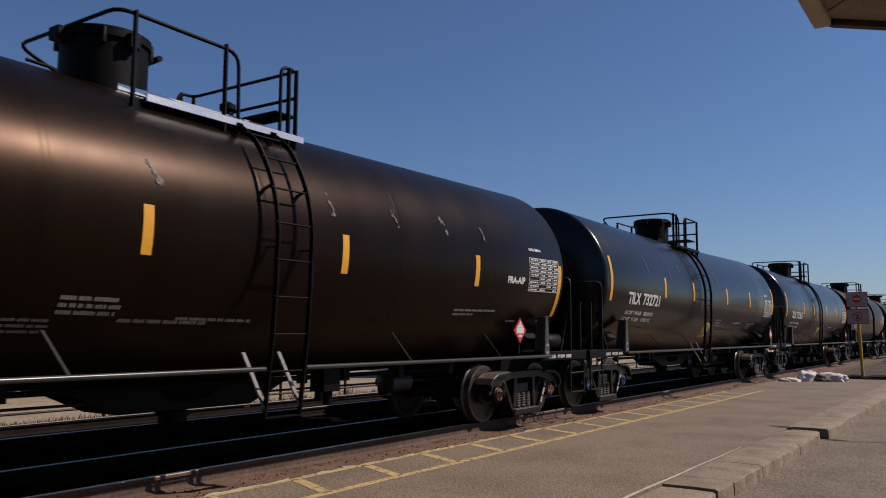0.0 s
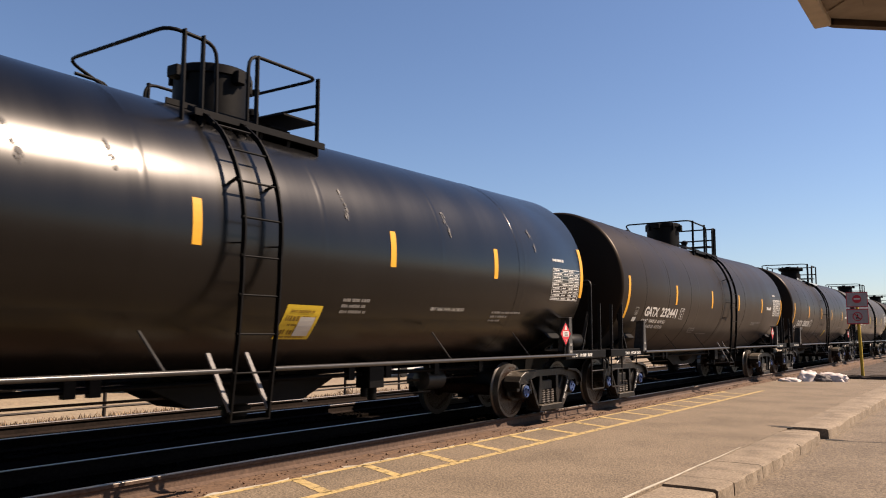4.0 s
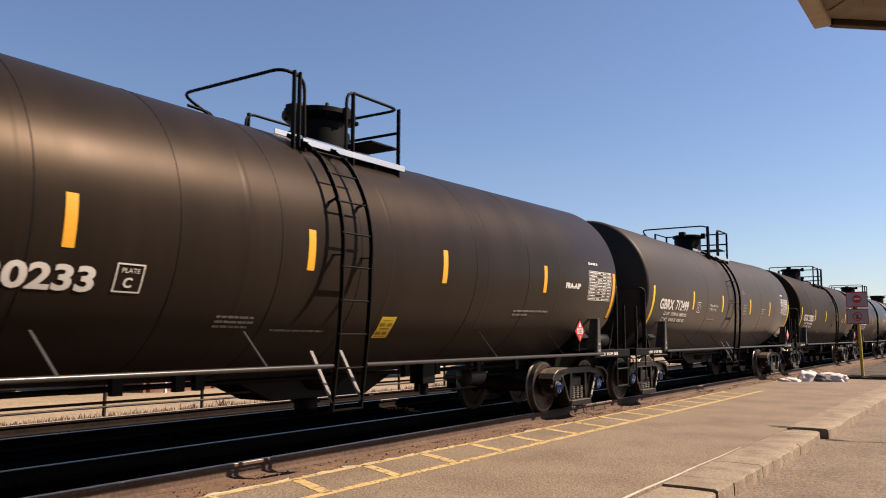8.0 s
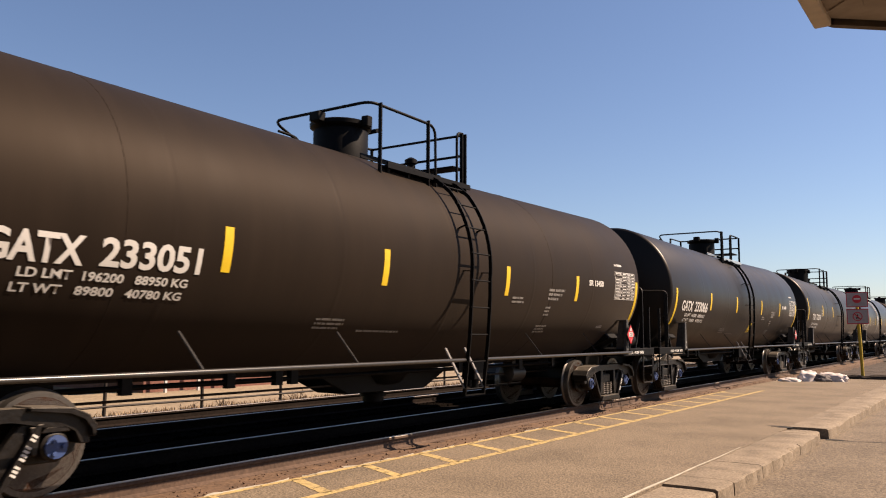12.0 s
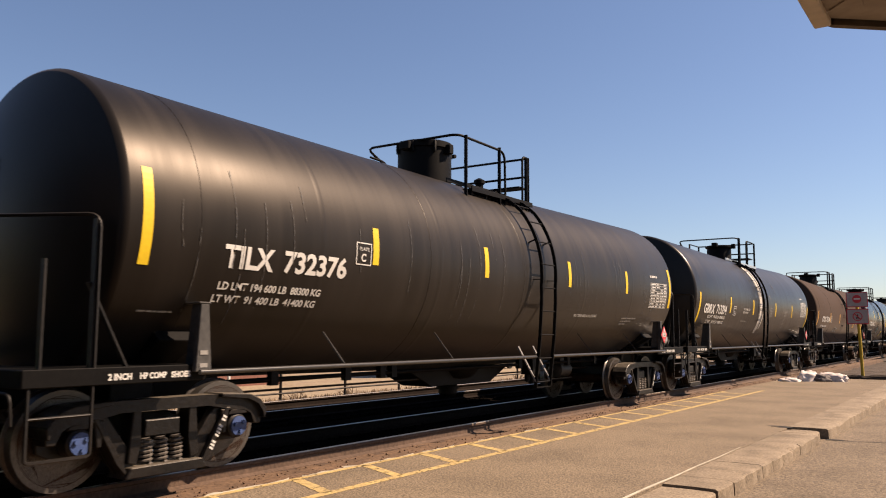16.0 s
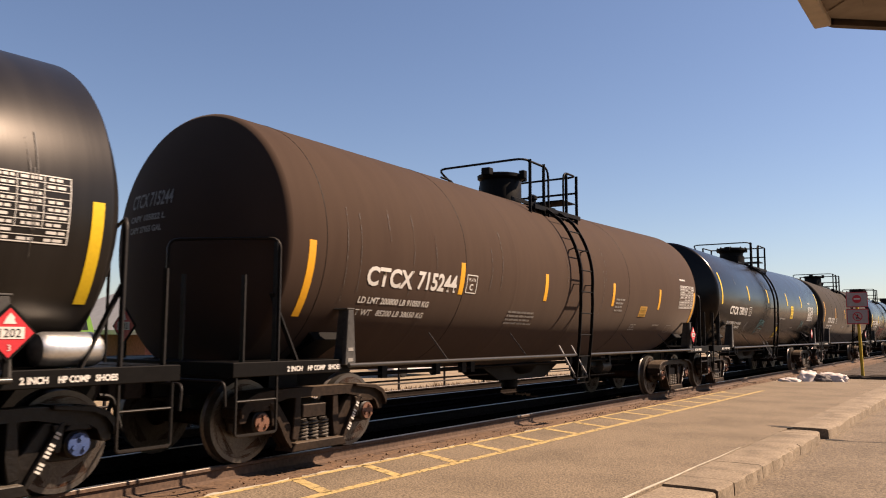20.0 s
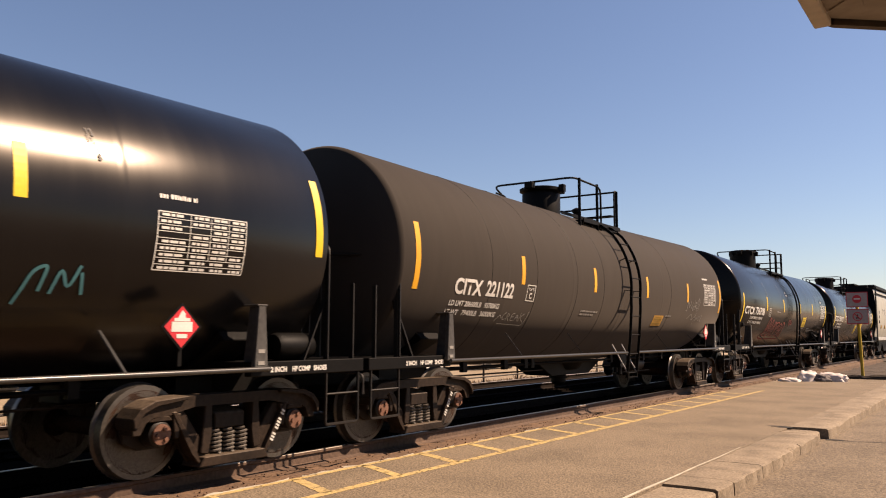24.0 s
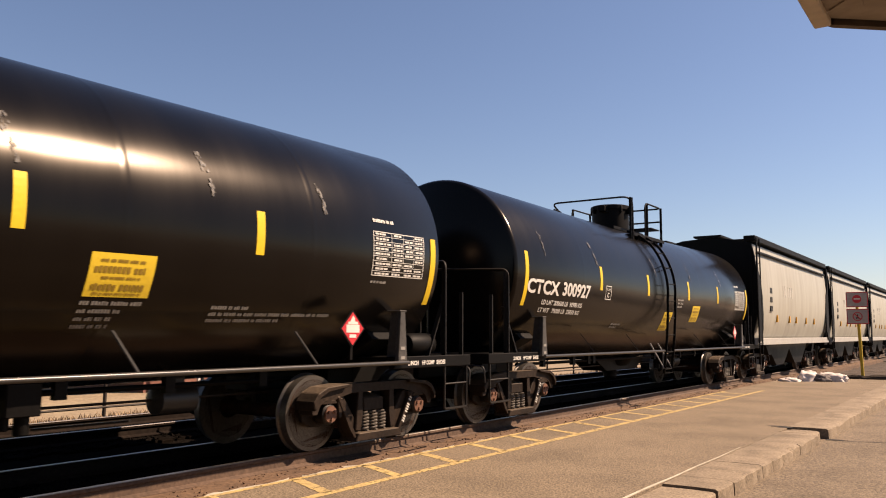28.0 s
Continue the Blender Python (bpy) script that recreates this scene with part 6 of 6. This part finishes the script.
dark_glass = surface("dark_glass", (0.015, 0.018, 0.022), 0.12, vary=0.1, grain=5, bump=0.0)
brick_red = surface("brick_red", (0.1603, 0.06947, 0.05077), 0.85, vary=0.25, grain=10, bump=0.3, second=(0.1176, 0.05077, 0.03741), amount=0.6, random_tint=0.08)
metal_roof = surface("metal_roof", (0.2244, 0.2244, 0.2191), 0.5, vary=0.08, grain=4, bump=0.02)
white_trim = surface("white_trim", (0.4168, 0.4115, 0.3955), 0.6, vary=0.05, grain=8, bump=0.02)
fence_steel = surface("fence_steel", (0.01837, 0.01336, 0.01002), 0.7, vary=0.25, grain=15, bump=0.1)
beige_wall = surface("beige_wall", (0.3206, 0.2779, 0.2138), 0.8, vary=0.1, grain=6, bump=0.05)

bm = bmesh.new()
prof = [(-13.0, -0.22), (-14.7, -0.27), (-15.6, -0.5), (-17.6, -0.93), (-18.5, -1.05), (-13.0, -1.05)]
rows = []
for j in range(260):
    y = -30 + j * 0.8
    rows.append([bm.verts.new((x + 0.12 * noise.noise(Vector((x, y, 1))), y, z + 0.06 * noise.noise(Vector((x * 2, y * 1.3, 4))))) for x, z in prof[:5]])
for a, b in zip(rows, rows[1:]):
    for i in range(4):
        bm.faces.new((a[i], a[i + 1], b[i + 1], b[i]))
bank_soil = surface("bank_soil", (0.09602, 0.06179, 0.03674), 0.95, vary=0.4, grain=9, bump=0.6, second=(0.167, 0.1211, 0.07515), amount=0.6, blotch=1.1)
setting("embankment", bm, bank_soil, "dry grassy bank falling away beyond the tracks", "embankment")


def blades(name, n, x0, x1, y0, y1, zfun, h, material, label, seed):
    r = random.Random(seed)
    vs, fs = [], []
    for _ in range(n):
        x, y = r.uniform(x0, x1), y0 + (y1 - y0) * r.random() ** 1.3
        z = zfun(x)
        a = r.uniform(0, 6.28)
        hh = h * r.uniform(0.4, 1.3)
        w = 0.012
        lean = Vector((r.uniform(-.5, .5), r.uniform(-.5, .5), 0)) * hh
        s = Vector((math.cos(a), math.sin(a), 0)) * w
        b = len(vs)
        p = Vector((x, y, z))
        vs += [p - s, p + s, p + lean * 0.4 + Vector((0, 0, hh * 0.6)) + s * 0.7, p + lean * 0.4 + Vector((0, 0, hh * 0.6)) - s * 0.7, p + lean + Vector((0, 0, hh))]
        fs += [(b, b + 1, b + 2, b + 3), (b + 3, b + 2, b + 4)]
    me = bpy.data.meshes.new(name)
    me.from_pydata([tuple(v) for v in vs], [], fs)
    me.materials.append(material)
    return tagged(new(name, me), label, "grass", kind="stuff")


blades("dry_grass", 22000, -15.2, -12.9, 3, 60, lambda x: -0.30 if x > -14.7 else -0.30 + (x + 14.7) * 0.3, 0.15, grass_dry, "dry brown winter grass along the fence", 5)

fence = thing("fence", "rusty post-and-rail fence on the bank", "fence", pose(-14.1, 0, 0))
for k in range(24):
    bm = bmesh.new()
    tube(bm, [(0, 0, -0.45), (rng.uniform(-.02, .02), rng.uniform(-.02, .02), 0.95)], 0.035, 8)
    part("post", bm, fence_steel, fence, "", 60, m=pose(0, 7.25 - 5 + 2.3 * k, 0))
for z in (0.0, 0.30, 0.88):
    bm = bmesh.new()
    tube(bm, [(0.03, -2 + 2.3 * k, z + 0.012 * math.sin(k * 1.7)) for k in range(26)], 0.024, 6)
    part("rail", bm, fence_steel, fence, "", 60)


def shrub(x, y, z, h, seed):
    r = random.Random(seed)
    bm = bmesh.new()
    for _ in range(16):
        a = r.uniform(0, 6.28)
        p = Vector((r.uniform(-.1, .1), r.uniform(-.1, .1), 0))
        pts = [p]
        d = Vector((math.cos(a) * 0.5, math.sin(a) * 0.5, 1)).normalized()
        for s in range(4):
            d = (d + Vector((r.uniform(-.35, .35), r.uniform(-.35, .35), r.uniform(-.1, .1)))).normalized()
            pts.append(pts[-1] + d * h / 4 * r.uniform(0.7, 1.2))
            if r.random() < 0.8:
                e = (d + Vector((r.uniform(-.9, .9), r.uniform(-.9, .9), 0))).normalized()
                tube(bm, [pts[-1], pts[-1] + e * h * 0.22], 0.004, 3)
        tube(bm, pts, 0.008, 4)
    ob = tagged(new("bare_shrub", mesh_of(bm, "bare_shrub", twig)), "leafless brown shrub on the dry bank", "shrub", "shrubs on the bank")
    ob.matrix_basis = pose(x, y, z)
    return ob


for i, (x, y) in enumerate(((-14.6, 8.4), (-14.8, 12.6), (-14.5, 14.6), (-13.9, 17.8), (-14.6, 21), (-14.2, 25.5), (-13.8, 31), (-14.2, 11.2), (-14.3, 16.4))):
    shrub(x, y, -0.40, 0.24 + 0.08 * (i % 3), 40 + i)


def commuter_coach(y0, y1, cab):
    """Tall white and green coach; with a sloping driving end towards +y if cab."""
    car = thing("commuter_coach", "tall green and white commuter coach standing at the station", "train coach", pose(-30.0, 0, 0), "commuter train")
    L0, L1 = y0, y1 - (1.3 if cab else 0.15)
    def band(bm, z0, z1, x=1.48):
        box(bm, -x, x, L0, L1, z0, z1)
    for nm, z0, z1, mt, x in (("lower_band", 0.14, 0.47, coach_green, 1.49), ("white_band", 0.47, 1.19, coach_white, 1.50), ("side", 1.19, 3.2, coach_green, 1.49), ("upper_side", 3.2, 3.95, coach_white, 1.42)):
        bm = bmesh.new()
        band(bm, z0, z1, x)
        part(nm, bm, mt, car, bevel=0.01)
    bm = bmesh.new()
    prism(bm, [(-1.4, 3.95), (1.4, 3.95), (0.9, 4.25), (-0.9, 4.25)], L0, L1, 'Y')
    part("roof", bm, metal_roof, car)
    n = int((L1 - L0 - 2) / 1.75)
    for k in range(n):
        for z0, z1 in ((1.42, 2.05), (2.55, 3.10)):
            bm = bmesh.new()
            box(bm, 1.485, 1.50, 0, 1.25, z0, z1)
            part("window", bm, dark_glass, car, "dark tinted window", bevel=0.006, m=pose(0, L0 + 1.2 + 1.75 * k, 0))
    for y in (L0 + 2.6, L1 - 2.8):
        bm = bmesh.new()
        box(bm, 0.95, 1.15, -1.25, 1.25, -0.62, -0.15)
        for s in (-0.95, 0.95):
            lathe(bm, [(0.42, 0.7), (0.42, 0.85)], 20, 'X', (0, s, -0.45))
        part("truck", bm, dark_steel, car, "", m=pose(0, y, 0))
    bm = bmesh.new()
    box(bm, -1.2, 1.2, L0 + 5, L1 - 5.5, -0.55, 0.14)
    part("equipment_box", bm, dark_steel, car, bevel=0.02)
    if cab:
        nose = [(L1, 0.14), (L1 + 1.05, 0.14), (L1 + 1.15, 1.2), (L1 + 0.9, 1.9), (L1 + 0.2, 3.6), (L1, 3.9)]
        bm = bmesh.new()
        prism(bm, nose, -1.45, 1.45)
        part("nose", bm, coach_green, car, "sloping driving end", bevel=0.03)
        bm = bmesh.new()
        prism(bm, [(L1 + 0.91, 1.95), (L1 + 0.25, 3.5), (L1 + 0.28, 3.52), (L1 + 0.95, 1.97)], -1.2, 1.2)
        part("windscreen", bm, dark_glass, car)
        bm = bmesh.new()
        prism(bm, [(L1 + 0.1, 1.5), (L1 + 0.8, 1.5), (L1 + 0.62, 2.2), (L1 + 0.1, 2.5)], 1.452, 1.46)
        part("side_window", bm, dark_glass, car)
    return car


commuter_coach(-7.5, 18.2, True)
commuter_coach(-33.6, -7.9, False)
bm = bmesh.new()
for x in (-30.72, -29.28):
    box(bm, x - 0.04, x + 0.04, -40, 22, -0.98, -0.87)
setting("rail_commuter", bm, rail_rust, "rails under the standing commuter coaches", "rail")


def brick_house():
    """Low brick building with a grey metal hipped roof and white eaves."""
    h = thing("station_building", "low red-brick building with a grey metal roof and white eaves", "building", pose(-30.3, 24.9, GZ))
    x0, x1, y0, y1, ze = -6.0, 2.5, -5.2, 2.2, 2.32
    bm = bmesh.new()
    box(bm, x0, x1, y0, y1, 0, ze)
    wall = part("wall", bm, brick_red, h, "red brick wall")
    bm = bmesh.new()
    e = 0.7
    a = [bm.verts.new(p) for p in ((x0 - e, y0 - e, ze + 0.12), (x1 + e, y0 - e, ze + 0.12), (x1 + e, y1 + e, ze + 0.12), (x0 - e, y1 + e, ze + 0.12))]
    b = [bm.verts.new(p) for p in ((x0 + 3.2, y0 + 3.4, ze + 2.3), (x1 - 3.2, y0 + 3.4, ze + 2.3), (x1 - 3.2, y1 - 3.4, ze + 2.3), (x0 + 3.2, y1 - 3.4, ze + 2.3))]
    for i in range(4):
        bm.faces.new((a[i], a[(i + 1) % 4], b[(i + 1) % 4], b[i]))
    bm.faces.new(b)
    bm.faces.new(a[::-1])
    roof = part("roof", bm, metal_roof, h, "grey standing-seam metal roof")
    for k in range(30):
        y = y0 - 0.5 + k * 0.52
        if y0 + 3.4 < y < y1 - 3.4:
            bm = bmesh.new()
            obox(bm, (x1 + e, y, ze + 0.13), (x1 - 3.2, y, ze + 2.31), 0.03, 0.05)
            part("seam", bm, metal_roof, roof)
    bm = bmesh.new()
    box(bm, x1 + e, x1 + e + 0.05, y0 - e, y1 + e, ze - 0.04, ze + 0.14)
    part("gutter", bm, white_trim, roof, "white eaves gutter")
    bm = bmesh.new()
    box(bm, x0 - e, x1 + e, y0 - e - 0.05, y0 - e, ze - 0.04, ze + 0.14)
    part("gutter", bm, white_trim, roof, "white eaves gutter")
    for y in (-4.6, -3.0, -1.4):
        bm = bmesh.new()
        box(bm, x1 + 0.45, x1 + 0.55, y, y + 0.1, 0, ze)
        part("post", bm, white_trim, h, "white verandah post")
    for y in (-4.3, -2.6):
        bm = bmesh.new()
        box(bm, x1 + 0.004, x1 + 0.05, y, y + 1.3, 0.7, 2.0)
        win = part("window", bm, white_trim, h)
        bm = bmesh.new()
        box(bm, x1 + 0.05, x1 + 0.06, y + 0.1, y + 1.2, 0.8, 1.9)
        part("pane", bm, beige_wall, win)
    for y in (-0.4,):
        bm = bmesh.new()
        box(bm, x1 + 0.004, x1 + 0.04, y, y + 1.1, 0.9, 1.9)
        win = part("window", bm, white_trim, h)
        bm = bmesh.new()
        box(bm, x1 + 0.04, x1 + 0.05, y + 0.08, y + 1.02, 0.98, 1.82)
        part("pane", bm, dark_glass, win)
    return h


brick_house()


def shed(x, y, length, depth, h, material, label):
    s = thing("shed", label, "building", pose(x, y, GZ))
    bm = bmesh.new()
    box(bm, -depth, 0, 0, length, 0, h)
    part("wall", bm, material, s, "pale siding wall")
    bm = bmesh.new()
    prism(bm, [(-depth - 0.3, h), (0.3, h), (-depth / 2, h + 1.1)], -0.3, length + 0.3, 'Y')
    part("roof", bm, metal_roof, s)
    n = int(length / 3)
    for k in range(n):
        bm = bmesh.new()
        box(bm, 0.0, 0.03, 1 + 3 * k, 2.3 + 3 * k, 0.7, 1.7)
        w = part("window", bm, white_trim, s)
        bm = bmesh.new()
        box(bm, 0.03, 0.04, 1.08 + 3 * k, 2.22 + 3 * k, 0.78, 1.62)
        part("pane", bm, dark_glass, w)
    return s


shed(-38.0, 45, 24, 8, 2.8, coach_white, "long white-sided shed with dark windows")
shed(-42.0, 74, 30, 8, 3.2, beige_wall, "long low beige shed behind the lot")


def parked_van(x, y, material, label):
    v = thing("parked_van", label, "van", pose(x, y, GZ))
    bm = bmesh.new()
    prism(bm, [(-2.4, 0.35), (2.3, 0.35), (2.4, 0.9), (1.6, 1.1), (1.0, 1.9), (-2.35, 1.95)], -0.9, 0.9)
    part("body", bm, material, v, bevel=0.05)
    bm = bmesh.new()
    prism(bm, [(1.45, 1.12), (0.95, 1.75), (0.0, 1.78), (0.0, 1.12)], 0.905, 0.915)
    part("side_window", bm, dark_glass, v)
    bm = bmesh.new()
    prism(bm, [(-0.2, 1.12), (-0.2, 1.76), (-2.0, 1.76), (-2.0, 1.12)], 0.905, 0.915)
    part("side_window", bm, dark_glass, v)
    for s in (-1.45, 1.45):
        bm = bmesh.new()
        lathe(bm, [(0.2, 0.7), (0.33, 0.72), (0.34, 0.9), (0.2, 0.92)], 18, 'X', (0, s, 0.34))
        part("wheel", bm, rubber, v)
    return v


parked_van(-27.5, 36.5, coach_white, "white parked van on the sandy lot")
parked_van(-28.5, 47.0, metal_roof, "silver parked van on the sandy lot")

# ---- sign and sacks at the platform end ----
sign_face = surface("sign_face", (0.2672, 0.2351, 0.2244), 0.55, vary=0.1, grain=12, bump=0.02)
post_yellow = surface("post_yellow", (0.3634, 0.2458, 0.01603), 0.5, vary=0.1, grain=14, bump=0.04)
sg = thing("warning_sign", "two stacked warning signs on a leaning yellow post", "sign", pose(-4.10, 33.1, -0.2))
bm = bmesh.new()
tube(bm, [(0, 0, 0), (-0.03, 0, 1.2), (-0.10, 0, 3.1)], 0.055, 10)
part("post", bm, post_yellow, sg, "yellow painted steel post", 60)
for zc, kind in ((2.93, 0), (2.31, 1)):
    bm = bmesh.new()
    box(bm, -0.43, 0.29, -0.085, -0.065, zc - 0.28, zc + 0.28)
    pn = part("panel", bm, sign_face, sg, "grey-white sign panel", bevel=0.01)
    bm = bmesh.new()
    for x0, x1, z0, z1 in ((-0.43, 0.29, 0.25, 0.28), (-0.43, 0.29, -0.28, -0.25), (-0.43, -0.405, -0.25, 0.25), (0.265, 0.29, -0.25, 0.25)):
        box(bm, x0, x1, -0.088, -0.0855, zc + z0, zc + z1)
    part("border", bm, red_sign, pn)
    bm = bmesh.new()
    if kind == 0:
        lathe(bm, [(0.15, -0.0885), (0.02, -0.0895)], 24, 'Y', (-0.07, 0, zc + 0.02))
    else:
        tube(bm, [(-0.07 + 0.15 * math.cos(a), -0.088, zc + 0.15 * math.sin(a)) for a in [2 * math.pi * i / 24 for i in range(24)]], 0.016, 6, True)
        obox(bm, (-0.17, -0.089, zc + 0.10), (0.03, -0.089, zc - 0.10), 0.01, 0.03)
    part("symbol", bm, red_sign, pn)
    bm = bmesh.new()
    if kind == 0:
        box(bm, -0.17, 0.03, -0.0925, -0.0905, zc, zc + 0.05)
    else:
        obox(bm, (-0.07, -0.0875, zc + 0.07), (-0.10, -0.0875, zc - 0.09), 0.004, 0.035)
        obox(bm, (-0.07, -0.0875, zc + 0.0), (-0.02, -0.0875, zc - 0.09), 0.004, 0.03)
    part("symbol_mark", bm, white_mark if kind == 0 else black_paint, pn)

sack_white = surface("sack_cloth", (0.52, 0.46, 0.43), 0.85, vary=0.12, grain=14, bump=0.15)
sack_grey = surface("sack_grey", (0.1069, 0.09085, 0.0855), 0.85, vary=0.2, grain=14, bump=0.2)
for i, (x, y, l, w, h, mt, rz, lab) in enumerate(((-5.72, 28.6, 0.34, 0.22, 0.11, sack_white, 20, "flat pale sack on the platform end"), (-5.25, 29.2, 0.42, 0.30, 0.30, sack_white, 60, "crumpled pale tarpaulin heap"),
                                             (-4.95, 29.3, 0.40, 0.30, 0.22, sack_grey, -10, "grey crumpled tarpaulin heap"), (-4.66, 29.7, 0.62, 0.32, 0.24, sack_white, -25, "long pale sack tapering to one end"))):
    bm = bmesh.new()
    bmesh.ops.create_icosphere(bm, subdivisions=4, radius=1)
    for v in bm.verts:
        n = 1 + 0.22 * noise.noise(v.co * 2.1 + Vector((i * 7, 0, 0))) + 0.12 * noise.noise(v.co * 5.3 + Vector((0, i * 5, 0)))
        v.co = Vector((v.co.x * l * n, v.co.y * w * n, max(v.co.z * n, -0.15) * h))
    ob = tagged(new("sack", mesh_of(bm, "sack", mt, 60)), lab, "sack", "sacks at the platform end")
    ob.matrix_basis = pose(x, y, -0.1 + 0.15 * h, 0, 0, rz)

# ---- the moving train ----
# metres that the train has rolled at each second of the clip
ROLL = [(0, -133.29), (0.5, -129.33), (1.0, -125.36), (1.5, -121.43), (2.5, -113.56), (4.5, -97.81), (5, -93.79), (6.5, -82.04), (8, -70.1), (9.5, -58.26), (11, -46.46), (12.5, -34.79), (14, -23.2), (15.5, -11.63), (17, -0.03), (18.5, 11.57), (20, 23.19), (21.5, 34.67), (23, 46.11), (24.5, 57.53), (26, 68.91), (27, 76.48), (28, 84.04)]


def rolled(t):
    for (a, p), (b, q) in zip(ROLL, ROLL[1:]):
        if t <= b:
            return p + (q - p) * (t - a) / (b - a)
    return ROLL[-1][1]


def share_keys(ob, source):
    """Lets another wheelset turn with the keys of the first."""
    ob.rotation_mode = "QUATERNION"
    ob.animation_data_create()
    ob.animation_data.action = source.animation_data.action
    ob.animation_data.action_slot = source.animation_data.action_slot


def motions():
    for car, y in CARS:
        walk(car, [(t, pose(-D, y - s, 0)) for t, s in ROLL])
    steps = [k / 15 for k in range(421)]
    for i, dy in ((0, -0.889), (1, 0.889)):
        first = WHEELS[0][i]
        walk(first, [(t, pose(0, dy, 0.457, math.degrees((rolled(t) - rolled(0)) / 0.457))) for t in steps])
        for pair in WHEELS[1:]:
            share_keys(pair[i], first)


motions()
